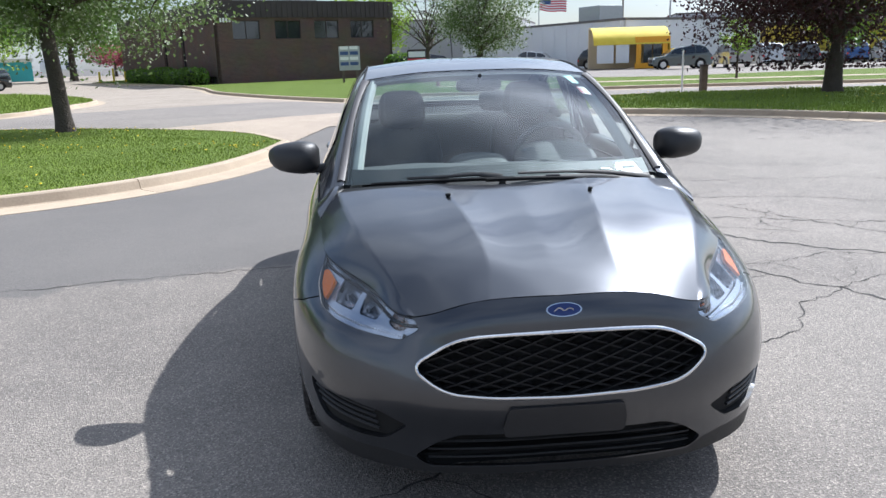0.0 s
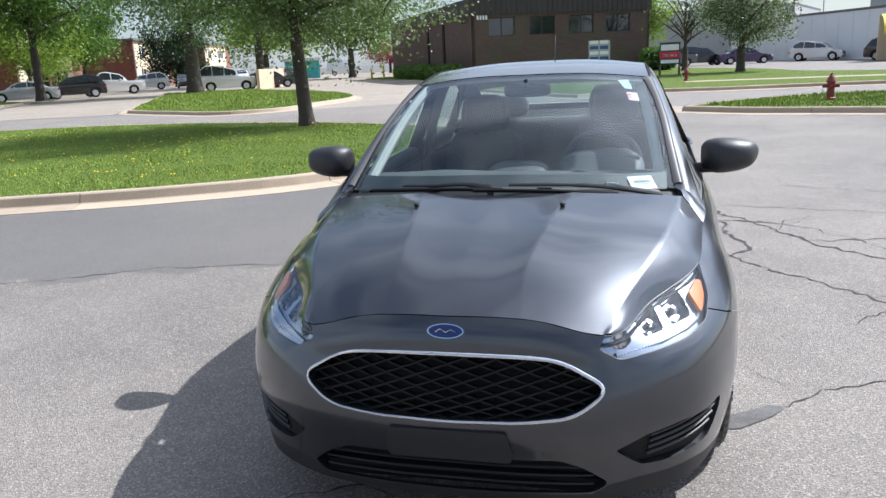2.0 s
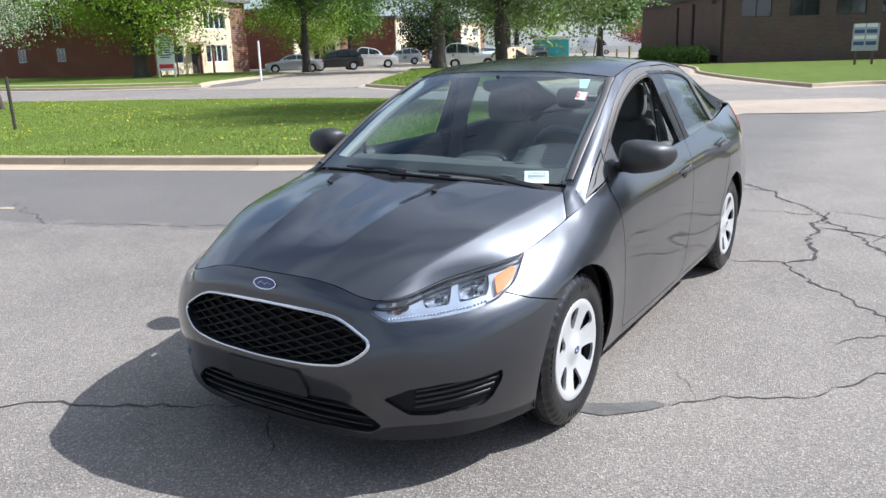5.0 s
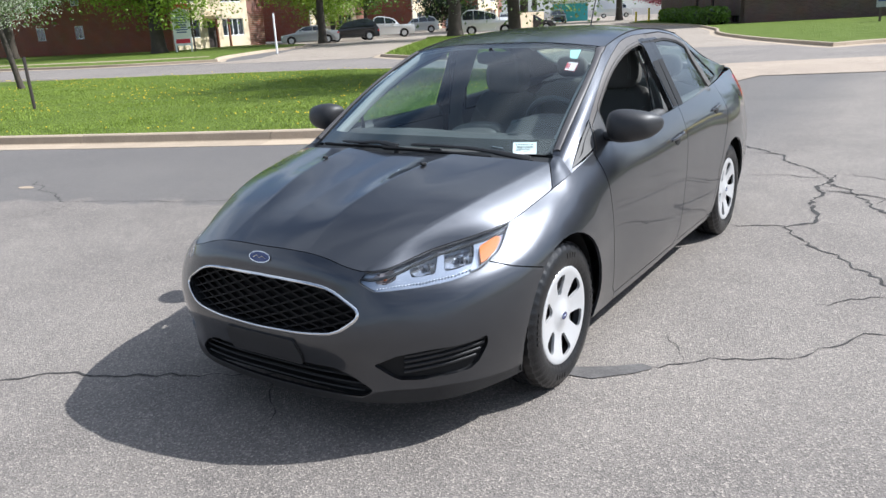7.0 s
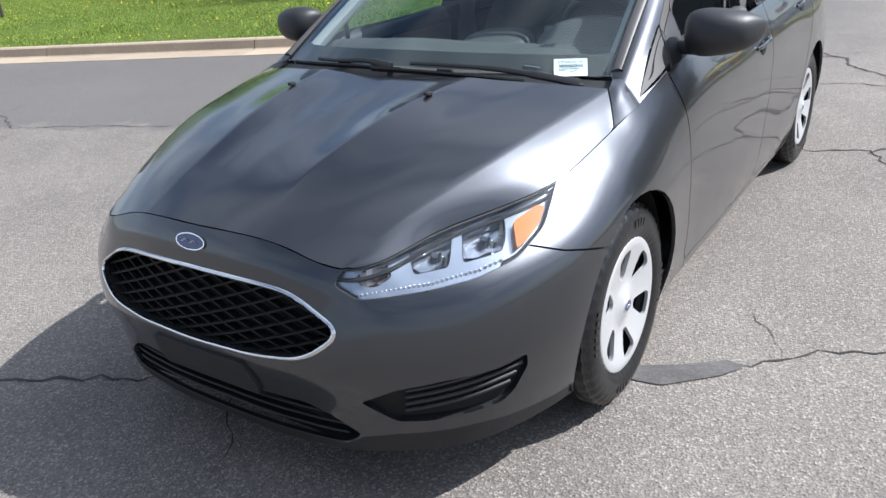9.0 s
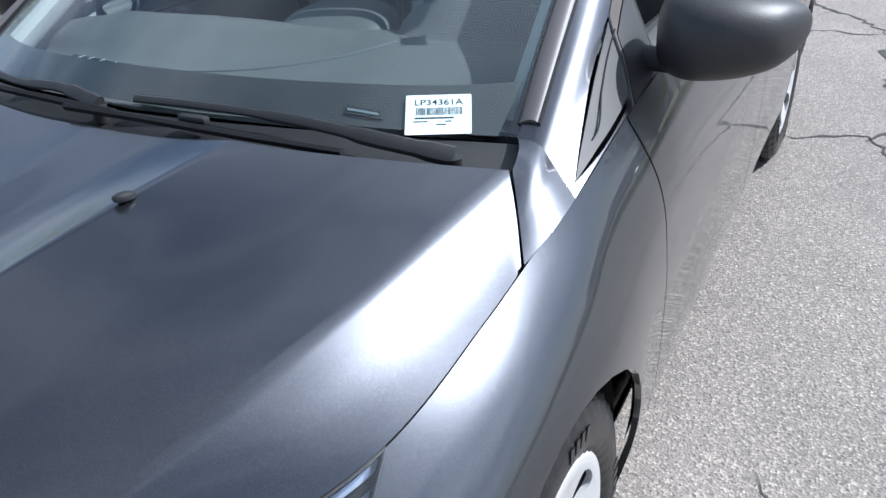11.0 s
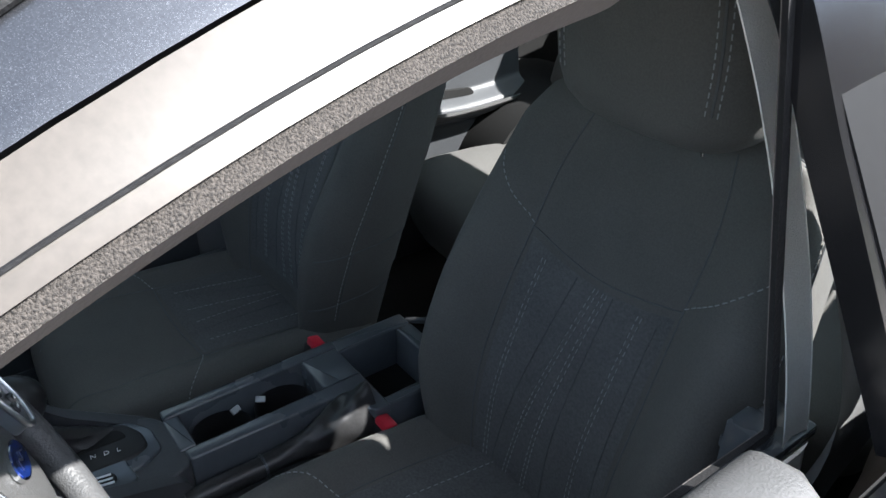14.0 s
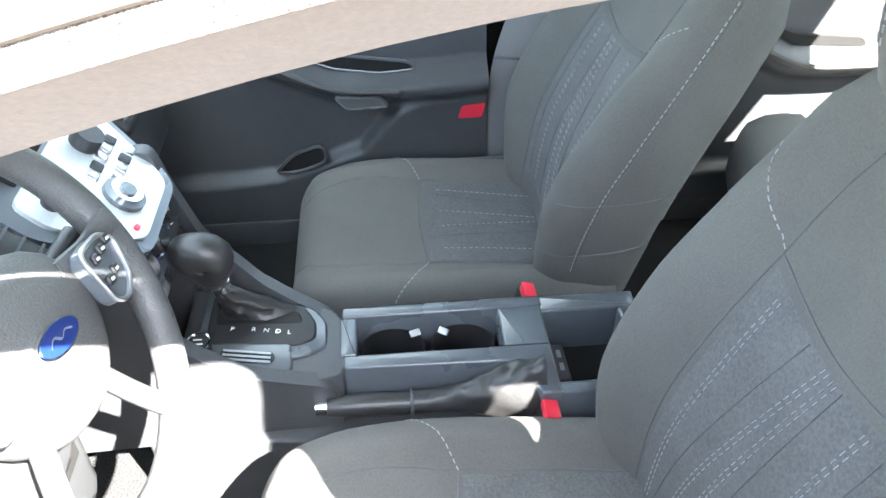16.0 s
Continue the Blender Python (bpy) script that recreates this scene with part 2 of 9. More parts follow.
def curve(points, n):
    """n places on a smooth line through the points, evenly by index."""
    p = np.asarray(points, float)
    k = len(p)
    h = np.maximum(np.linalg.norm(np.diff(p, axis=0), axis=1), 1e-6)
    s = np.diff(p, axis=0) / h[:, None]
    t = np.empty_like(p)
    t[0], t[-1] = s[0], s[-1]
    if k > 2:
        t[1:-1] = (s[:-1] * h[1:, None] + s[1:] * h[:-1, None]) / (h[:-1] + h[1:])[:, None]
        t[0], t[-1] = 1.5 * s[0] - 0.5 * t[1], 1.5 * s[-1] - 0.5 * t[-2]
    u = np.linspace(0, k - 1, n)
    i = np.minimum(u.astype(int), k - 2)
    f, hh = (u - i)[:, None], h[i][:, None]
    return (p[i] * (2 * f**3 - 3 * f**2 + 1) + p[i + 1] * (3 * f**2 - 2 * f**3)
            + t[i] * hh * (f**3 - 2 * f**2 + f) + t[i + 1] * hh * (f**3 - f**2))


def loft(rows, nu, nv):
    """A grid of places (nv x nu) over a net of lines."""
    a = np.stack([curve(r, nu) for r in rows])
    return np.stack([curve(a[:, j], nv) for j in range(nu)], 1)


def sheet(grid, flip=False):
    """A bmesh over a grid of places."""
    bm = bmesh.new()
    nv, nu = grid.shape[:2]
    v = [[bm.verts.new(grid[i, j]) for j in range(nu)] for i in range(nv)]
    for i in range(nv - 1):
        for j in range(nu - 1):
            q = (v[i][j], v[i][j + 1], v[i + 1][j + 1], v[i + 1][j])
            bm.faces.new(q[::-1] if flip else q)
    bmesh.ops.remove_doubles(bm, verts=bm.verts, dist=1e-5)
    return bm


def mirrored(grid):
    """A half grid (x from 0 outwards along the first axis) made whole."""
    g = grid[1:][::-1].copy()
    g[..., 0] *= -1
    return np.concatenate([g, grid])


def inside(p, poly):
    c = False
    for (x0, y0), (x1, y1) in zip(poly, poly[1:] + poly[:1]):
        if (y0 > p[1]) != (y1 > p[1]) and p[0] < (x1 - x0) * (p[1] - y0) / (y1 - y0) + x0:
            c = not c
    return c


def grown(poly, d):
    """A polygon moved outwards by d (inwards if negative), whatever way round it runs."""
    area = sum(a[0] * b[1] - b[0] * a[1] for a, b in zip(poly, poly[1:] + poly[:1]))
    s = 1 if area > 0 else -1
    n, out = len(poly), []
    for i in range(n):
        p, q, r = (Vector(poly[(i + k) % n]) for k in (-1, 0, 1))
        e0, e1 = (q - p).normalized(), (r - q).normalized()
        n0, n1 = Vector((e0.y, -e0.x)) * s, Vector((e1.y, -e1.x)) * s
        m = n0 + n1
        m = m / max(0.35, m.dot(n0))
        out.append(tuple(q + m * d))
    return out


def rounded(poly, r, seg=4):
    """The polygon with its corners rounded off."""
    n, out = len(poly), []
    for i in range(n):
        p, q, s = (Vector(poly[(i + k) % n]) for k in (-1, 0, 1))
        a = q + (p - q).normalized() * min(r, (p - q).length * 0.45)
        b = q + (s - q).normalized() * min(r, (s - q).length * 0.45)
        for k in range(seg + 1):
            t = k / seg
            out.append(tuple(a * (1 - t) ** 2 + q * 2 * t * (1 - t) + b * t * t))
    return out


def carve(bm, poly, u, v, where=None):
    """Cuts bm along the polygon drawn in the directions u and v; returns the faces inside it."""
    u, v = Vector(u), Vector(v)
    d = u.cross(v)
    us, vs = [p[0] for p in poly], [p[1] for p in poly]
    lo, hi = (min(us) - 0.04, min(vs) - 0.04), (max(us) + 0.04, max(vs) + 0.04)

    def near(f):
        if where and not where(f.calc_center_median()):
            return False
        a = [w.co.dot(u) for w in f.verts]
        b = [w.co.dot(v) for w in f.verts]
        return max(a) > lo[0] and min(a) < hi[0] and max(b) > lo[1] and min(b) < hi[1]

    for p, q in zip(poly, poly[1:] + poly[:1]):
        e = Vector((q[0] - p[0], q[1] - p[1]))
        if e.length < 1e-6:
            continue
        mid, reach = ((p[0] + q[0]) / 2, (p[1] + q[1]) / 2), e.length / 2 + 0.03
        fs = []
        for f in bm.faces:
            if not near(f):
                continue
            c = f.calc_center_median()
            if abs(c.dot(u) - mid[0]) < reach + 0.03 and abs(c.dot(v) - mid[1]) < reach + 0.03:
                fs.append(f)
        geom = list({x for f in fs for x in (f, *f.edges, *f.verts)})
        no = (u * e.y - v * e.x).normalized()
        uv = np.linalg.lstsq(np.array([u, v, d]), np.array([p[0], p[1], 0.0]), rcond=None)[0]
        bmesh.ops.bisect_plane(bm, geom=geom, dist=1e-6, plane_co=Vector(uv), plane_no=no)
    return [f for f in bm.faces if near(f) and inside((f.calc_center_median().dot(u), f.calc_center_median().dot(v)), poly)]


def lifted(bm, faces):
    """Takes the faces out of bm into a bmesh of their own."""
    out, at = bmesh.new(), {}
    for f in faces:
        for w in f.verts:
            if w not in at:
                at[w] = out.verts.new(w.co)
    for f in faces:
        out.faces.new([at[w] for w in f.verts])
    bmesh.ops.delete(bm, geom=faces, context="FACES")
    return out


def doubled(bm):
    return bm.copy()


def flange(bm, depth, flip=False):
    """Folds the open edges inwards, so that a panel shows its thickness."""
    bm.normal_update()
    n0 = {w: w.normal.copy() for w in bm.verts}
    s = -1 if flip else 1
    for e in [e for e in bm.edges if e.is_boundary]:
        a, b = e.verts
        f = e.link_faces[0]
        i = [w for w in f.verts]
        if i[(i.index(a) + 1) % len(i)] is not b:
            a, b = b, a
        q = [bm.verts.new(c) for c in (b.co, a.co, a.co - n0[a] * depth * s, b.co - n0[b] * depth * s)]
        bm.faces.new(q)
    return bm


def pushed(bm, d):
    """Moves all of bm along its normals."""
    bm.normal_update()
    for w, n in [(w, w.normal.copy()) for w in bm.verts]:
        w.co += n * d
    return bm


def tube(points, r, seg=8, n=None, closed=False, flat=1.0):
    """A bent round bar through points."""
    p = curve(points, n) if n else np.asarray(points, float)
    bm, rings, k = bmesh.new(), [], len(p)
    side = None
    for i in range(k):
        t = Vector(p[(i + 1) % k] - p[i - 1]) if closed else Vector(p[min(i + 1, k - 1)] - p[max(i - 1, 0)])
        t.normalize()
        if side is None:
            side = t.orthogonal().normalized()
        side = (side - t * side.dot(t)).normalized()
        up = t.cross(side)
        rr = r[i] if isinstance(r, (list, np.ndarray)) else r
        rings.append([bm.verts.new(Vector(p[i]) + side * math.cos(a) * rr + up * math.sin(a) * rr * flat)
                      for a in (2 * math.pi * j / seg for j in range(seg))])
    for i in range(k if closed else k - 1):
        a, b = rings[i], rings[(i + 1) % k]
        for j in range(seg):
            bm.faces.new((a[j], a[(j + 1) % seg], b[(j + 1) % seg], b[j]))
    if not closed:
        bm.faces.new(rings[0][::-1])
        bm.faces.new(rings[-1])
    return bm


def merged(*bms):
    out = bmesh.new()
    for b in bms:
        me = bpy.data.meshes.new("tmp")
        b.to_mesh(me)
        b.free()
        out.from_mesh(me)
        bpy.data.meshes.remove(me)
    return out


def flip_x(bm):
    """A mirror image across the car's middle."""
    b = bm.copy()
    bmesh.ops.scale(b, vec=(-1, 1, 1), verts=b.verts)
    bmesh.ops.reverse_faces(b, faces=b.faces)
    return b


def pillow(width, depth, height, nx=14, ny=14, power=2.6, bulge=0.35):
    """A soft block, rounded on all sides, centred on its base."""
    bm = bmesh.new()
    bmesh.ops.create_uvsphere(bm, u_segments=nx * 2, v_segments=ny, radius=1)
    for w in bm.verts:
        c = w.co
        q = (abs(c.x) ** power + abs(c.y) ** power + abs(c.z) ** power) ** (1 / power)
        k = 1 / max(q, 1e-6)
        w.co = Vector((c.x * k * width / 2, c.y * k * depth / 2, c.z * k * height / 2 + height / 2))
    return bm


def prism(poly, lo, hi, axis="z"):
    """A flat polygon drawn out between two heights along an axis."""
    bm = bmesh.new()
    put = {"z": lambda a, b, c: (a, b, c), "y": lambda a, b, c: (a, c, b), "x": lambda a, b, c: (c, a, b)}[axis]
    v0 = [bm.verts.new(put(a, b, lo)) for a, b in poly]
    v1 = [bm.verts.new(put(a, b, hi)) for a, b in poly]
    n = len(poly)
    bm.faces.new(v0[::-1])
    bm.faces.new(v1)
    for i in range(n):
        bm.faces.new((v0[i], v0[(i + 1) % n], v1[(i + 1) % n], v1[i]))
    bmesh.ops.recalc_face_normals(bm, faces=bm.faces)
    return bm


# ---- the parked saloon car: shell ----
from mathutils.bvhtree import BVHTree
from mathutils.geometry import delaunay_2d_cdt

car = tagged(empty("car"), "dark grey metallic saloon car with driver's window down on asphalt", "car")


def mirror_points(row, k0, k1):
    """A half line that starts and ends on the car's middle, with its mirror image added at both ends."""
    f = lambda p: (-p[0], p[1], p[2])
    return [f(row[i]) for i in range(k0, 0, -1)] + list(row) + [f(row[-1 - i]) for i in range(1, k1 + 1)]


def half_line(row, n):
    """n places on a half line, smooth across the middle."""
    ext = mirror_points(row, 2, 2)
    full = curve(ext, (len(ext) - 1) * 40 + 1)
    return curve_pick(full, 80, 80 + (len(row) - 1) * 40, n)


def curve_pick(full, a, b, n):
    i = np.linspace(a, b, n)
    k = np.minimum(i.astype(int), len(full) - 2)
    f = (i - k)[:, None]
    return full[k] * (1 - f) + full[k + 1] * f


# lines that wrap the body from the nose round the flank to the tail, lowest first
LINE_SILL = [(0, -.855, .172), (.25, -.85, .174), (.47, -.815, .186), (.68, -.68, .19), (.81, -.41, .188), (.85, -.08, .19), (.855, .12, .19),
             (.855, .25, .19), (.85, .46, .19), (.85, 1.06, .19), (.85, 1.66, .2), (.85, 2.2, .2), (.85, 2.65, .21), (.835, 3.05, .22),
             (.72, 3.42, .25), (.45, 3.58, .26), (0, 3.6, .26)]
LINE_LOW = [(0, -.878, .30), (.25, -.870, .30), (.47, -.830, .305), (.695, -.69, .31), (.84, -.41, .31), (.885, -.08, .33), (.892, .12, .33),
            (.89, .25, .33), (.876, .46, .32), (.874, 1.06, .32), (.874, 1.66, .33), (.884, 2.2, .34), (.89, 2.65, .35), (.865, 3.05, .36),
            (.745, 3.46, .38), (.45, 3.62, .38), (0, 3.65, .38)]
LINE_MID = [(0, -.920, .450), (.25, -.910, .455), (.47, -.866, .47), (.71, -.69, .50), (.855, -.41, .50), (.902, -.08, .52), (.908, .12, .52),
            (.904, .25, .52), (.888, .46, .5), (.884, 1.06, .5), (.884, 1.66, .51), (.896, 2.2, .52), (.904, 2.65, .54), (.875, 3.05, .55),
            (.755, 3.48, .55), (.45, 3.64, .56), (0, 3.67, .56)]
LINE_HIGH = [(0, -.882, .63), (.25, -.87, .625), (.47, -.828, .612), (.70, -.635, .625), (.838, -.375, .635), (.886, -.08, .675), (.893, .12, .685),
             (.892, .25, .685), (.888, .46, .66), (.888, 1.06, .66), (.888, 1.66, .67), (.892, 2.2, .69), (.897, 2.65, .70), (.865, 3.05, .72),
             (.745, 3.48, .74), (.45, 3.64, .75), (0, 3.66, .75)]
LINE_SHOULDER = [(0, -.866, .712), (.25, -.855, .70), (.468, -.812, .655), (.645, -.595, .685), (.795, -.31, .715), (.835, -.06, .765), (.845, .115, .785),
                 (.85, .23, .80), (.868, .46, .82), (.872, 1.06, .84), (.872, 1.66, .86), (.866, 2.2, .88), (.853, 2.65, .90), (.815, 3.05, .92),
                 (.71, 3.45, .93), (.45, 3.61, .93), (0, 3.64, .93)]
LINE_TOP = [(0, -.843, .754), (.25, -.828, .745), (.466, -.79, .694), (.59, -.553, .73), (.748, -.255, .778), (.776, -.04, .822), (.788, .125, .857),
            (.80, .213, .881), (.812, .434, .937), (.812, 1.06, .975), (.812, 1.68, 1.0), (.79, 2.25, 1.03), (.75, 2.68, 1.05), (.70, 3.06, 1.07),
            (.64, 3.42, 1.085), (.42, 3.57, 1.095), (0, 3.60, 1.10)]
rows = np.stack([half_line(r, 241) for r in (LINE_SILL, LINE_LOW, LINE_MID, LINE_HIGH, LINE_SHOULDER, LINE_TOP)])
wrap_grid = np.stack([curve(rows[:, j], 52) for j in range(rows.shape[1])], 1)
wrap = sheet(wrap_grid)
wrap.normal_update()
wrap.faces.ensure_lookup_table()
if sum(f.normal.x for f in wrap.faces) < 0:
    bmesh.ops.reverse_faces(wrap, faces=wrap.faces)
    wrap.normal_update()
skin = BVHTree.FromBMesh(wrap)
backing = pushed(doubled(wrap), -0.018)


def nose(x, z, out=0.0):
    """The place on the nose in front of (x, z), moved out of the skin."""
    hit, n, *_ = skin.ray_cast(Vector((abs(x) + 1e-4, -3, z)), Vector((0, 1, 0)))
    if hit is None:
        hit, n = Vector((abs(x), -0.8, z)), Vector((0, -1, 0))
    p = hit + n * out
    return Vector((math.copysign(p.x, x) if abs(x) > 1e-3 else x, p.y, p.z))


def flank(y, z, out=0.0):
    hit, n, *_ = skin.ray_cast(Vector((3, y, z)), Vector((-1, 0, 0)))
    return hit + n * out if hit else Vector((.85, y, z))


YZ = ((0, 1, 0), (0, 0, 1))
XZ = ((1, 0, 0), (0, 0, 1))


def arch(y, z, r, n=36):
    return [(y + r * math.cos(2 * math.pi * i / n), z + r * math.sin(2 * math.pi * i / n)) for i in range(n)]


for y in (0.0, 2.648):
    lifted(wrap, carve(wrap, arch(y, .325, .352), *YZ, where=lambda c: c.x > .5)).free()

# headlamp opening, drawn across a slanting direction
HL_U, HL_V = Vector((math.cos(radians(35)), math.sin(radians(35)), 0)), Vector((0, 0, 1))
HL_EDGE = [(.438, -.825, .664), (.500, -.805, .626), (.63, -.70, .632), (.705, -.607, .640), (.762, -.495, .658), (.777, -.375, .702),
           (.754, -.238, .793), (.66, -.40, .775), (.59, -.54, .752), (.466, -.78, .712)]
hl_poly = rounded([(Vector(p).dot(HL_U), p[2]) for p in HL_EDGE], .018, 3)
lens_bm = lifted(wrap, carve(wrap, hl_poly, HL_U, HL_V, where=lambda c: c.y < -.1))

GRILLE = [(0, .652), (.22, .648), (.335, .636), (.478, .553), (.375, .476), (.24, .461), (0, .454)]
grille_poly = rounded(GRILLE + [(-.03, .454), (-.03, .652)], .055, 6)
lifted(wrap, carve(wrap, grille_poly, *XZ, where=lambda c: c.y < -.5)).free()
LOWER = rounded([(-.03, .325), (.33, .324), (.40, .296), (.474, .240), (.43, .210), (-.03, .199)], .02, 3)
lifted(wrap, carve(wrap, LOWER, *XZ, where=lambda c: c.y < -.5)).free()
FOG = rounded([(.490, .352), (.578, .394), (.677, .410), (.770, .410), (.806, .425), (.804, .385), (.781, .325), (.761, .299), (.711, .294), (.633, .287), (.565, .290), (.535, .312)], .012, 3)
fog_bm = lifted(wrap, carve(wrap, FOG, *XZ, where=lambda c: c.y < -.3))


def panel(poly, gap=0.0024, where=None):
    """Lifts a panel out of the shell, leaving a narrow open joint round it."""
    out = lifted(wrap, carve(wrap, grown(poly, gap), *YZ, where=where))
    keep = lifted(out, carve(out, grown(poly, -gap), *YZ))
    out.free()
    return keep


FRONT_DOOR = [(.440, .99), (.436, .93), (.455, .84), (.50, .55), (.545, .27), (.585, .228), (1.50, .228), (1.56, .27), (1.60, .50), (1.635, .80), (1.66, .99), (1.66, 1.06), (.44, 1.06)]
REAR_DOOR = [(1.66, 1.06), (1.66, .99), (1.635, .80), (1.60, .50), (1.56, .27), (1.58, .232), (2.20, .235), (2.245, .30), (2.30, .52), (2.42, .70), (2.55, .86), (2.57, 1.1)]
FENDER = [(-.375, .645), (-.16, .585), (0, .30), (.30, .10), (.58, .10), (.585, .228), (.545, .27), (.50, .55), (.455, .84), (.436, .93), (.44, 1.0), (-.50, 1.0), (-.50, .70)]
flank_side = lambda c: c.x > .45 and c.y > -.55
door_f = panel(FRONT_DOOR, where=flank_side)
door_r = panel(REAR_DOOR, where=flank_side)
fender = panel(FENDER, where=flank_side)
TAIL = rounded([(3.18, .90), (3.40, .86), (3.75, .865), (3.75, 1.0), (3.45, 1.055), (3.24, 1.045)], .02)
tail_bm = lifted(wrap, carve(wrap, TAIL, *YZ, where=lambda c: c.x > .3 and c.y > 2.9))
REAR_BUMPER = [(2.93, .62), (3.3, .70), (3.9, .72), (3.9, .1), (2.6, .1)]
bumper_r = panel(REAR_BUMPER, where=lambda c: c.y > 2.6)
sides = [f for f in wrap.faces if f.calc_center_median().y > .7]
quarter = lifted(wrap, sides)
bumper_f = wrap
LIP = [(-.1, .10), (1.2, .10), (1.2, .225), (.82, .230), (.718, .252), (.556, .248), (.476, .234), (.42, .203), (-.1, .192)]
lip = lifted(bumper_f, carve(bumper_f, LIP, *XZ, where=lambda c: c.y < .4))


def both(bm, join=True):
    b = merged(bm.copy(), flip_x(bm))
    bm.free()
    bmesh.ops.remove_doubles(b, verts=b.verts, dist=2e-4)
    return b


def paired(name, bm, material, parent, label="", depth=0.012, angle=50):
    """The part on the driver's side and its mirror image."""
    a, b = bm, flip_x(bm)
    if depth:
        flange(a, depth), flange(b, depth)
    return part(name, a, material, parent, label, angle=angle), part(name, b, material, parent, label, angle=angle)


part("front_bumper", flange(both(bumper_f), .012), PAINT, car, angle=50)
part("bumper_lip", flange(both(lip), .01), BLACK, car, "black plastic lower lip", angle=50)
part("rear_bumper", flange(both(bumper_r), .012), PAINT, car, angle=50)
fender_l, fender_r = paired("fender", fender, PAINT, car)
quarter_l, quarter_r = paired("quarter_panel", quarter, PAINT, car)
door_fl, door_fr = paired("front_door", door_f, PAINT, car)
door_rl, door_rr = paired("rear_door", door_r, PAINT, car)
tail_l, tail_r = paired("tail_lamp", tail_bm, RED, car, "red tail lamp")
keep = [f for f in backing.faces if f.calc_center_median().z < 1.0 and (f.calc_center_median().y > -.55 or .3 < f.calc_center_median().z)]
inner = lifted(backing, keep)
backing.free()
for y in (0.0, 2.648):
    lifted(inner, carve(inner, arch(y, .325, .356), *YZ, where=lambda c: c.x > .5)).free()
for poly in (grille_poly, LOWER):
    lifted(inner, carve(inner, poly, *XZ, where=lambda c: c.y < -.5)).free()
lifted(inner, carve(inner, hl_poly, HL_U, HL_V, where=lambda c: c.y < -.1)).free()
part("inner_shell", both(inner), DARK, car, "dark inner body structure")

# bonnet
HOOD = [[(0, -.84, .757), (0, -.675, .828), (0, -.40, .897), (0, -.15, .937), (0, .045, .962)],
        [(.13, -.837, .757), (.12, -.668, .829), (.13, -.40, .897), (.15, -.147, .937), (.165, .047, .963)],
        [(.22, -.827, .750), (.205, -.655, .835), (.235, -.40, .915), (.272, -.145, .956), (.30, .058, .972)],
        [(.30, -.818, .741), (.29, -.65, .825), (.325, -.39, .901), (.37, -.13, .942), (.40, .072, .965)],
        [(.40, -.80, .722), (.405, -.638, .806), (.455, -.37, .886), (.50, -.11, .929), (.535, .105, .956)],
        [(.452, -.79, .707), (.527, -.605, .779), (.618, -.33, .859), (.677, -.06, .902), (.712, .182, .933)],
        [(.463, -.787, .698), (.587, -.55, .735), (.745, -.252, .784), (.766, -.06, .822), (.781, .064, .850)]]
half = np.stack([curve(r, 61) for r in HOOD])
top_line = np.array([p for p in half_line(LINE_TOP, 241) if .466 < p[0] and p[1] < .2])
front_line = np.array([p for p in half_line(LINE_TOP, 241) if p[0] < .4665 and p[1] < -.7])
for k in range(7):
    want = [np.interp(half[k, 0][0], front_line[:, 0], front_line[:, i]) for i in (1, 2)]
    off = np.array((0, want[0] + .003 - half[k, 0][1], want[1] + .002 - half[k, 0][2]))
    for j in range(14):
        half[k, j] += off * (1 - j / 14) ** 2
for j in range(61):
    if half[6, j][1] < .05:
        half[6, j] = [np.interp(half[6, j][1], top_line[:, 1], top_line[:, k]) + (0, 0, .004)[k] for k in range(3)]


def creased(j):
    """One line across the bonnet, folded at its ridges."""
    a = [curve(half[0:3, j], 19), curve(half[2:6, j], 31)[1:], curve(np.stack([half[5, j], (half[5, j] + half[6, j]) / 2 + (.002, 0, .003), half[6, j]]), 12)[1:]]
    r = np.concatenate(a)
    return np.concatenate([r[:0:-1] * (-1, 1, 1), r])


hood_grid = np.stack([creased(j) for j in range(61)], 1)
hood_bm = sheet(hood_grid, flip=True)
hood_bm.normal_update()
if sum(f.normal.z for f in hood_bm.faces) < 0:
    bmesh.ops.reverse_faces(hood_bm, faces=hood_bm.faces)
hood_tree = BVHTree.FromBMesh(hood_bm)
hood = part("hood", flange(hood_bm, .005), PAINT, car, "grey metallic bonnet with two raised creases", angle=50)
seal = tube([(x, y + .006, z - .03) for x, y, z in half_line(LINE_TOP, 241)[:112]], .006, 6)
part("hood_seal", both(seal), DARK, car)


def on_hood(x, y, out=0.0):
    hit, n, *_ = hood_tree.ray_cast(Vector((x, y, 3)), Vector((0, 0, -1)))
    return (hit + n * out, n) if hit else (Vector((x, y, .95)), Vector((0, 0, 1)))


# greenhouse: pillars and side window frames
BELT = [(.801, .222, .884), (.811, .434, .938), (.812, .75, .958), (.811, 1.06, .976), (.811, 1.45, .991), (.803, 1.95, 1.014), (.783, 2.3, 1.034), (.72, 2.85, 1.062), (.64, 3.3, 1.085)]
RAIL = [(.692, .262, .952), (.672, .465, 1.072), (.638, .765, 1.236), (.598, 1.095, 1.367), (.578, 1.45, 1.422), (.572, 1.95, 1.422), (.567, 2.35, 1.377), (.588, 2.85, 1.215), (.62, 3.3, 1.095)]
MIDR = [tuple((a + b) / 2 + o for a, b, o in zip(p, q, (.014, 0, .003))) for p, q in zip(BELT, RAIL)]
HIGHR = [tuple(a * .16 + b * .84 + o for a, b, o in zip(p, q, (.020, 0, .006))) for p, q in zip(BELT, RAIL)]
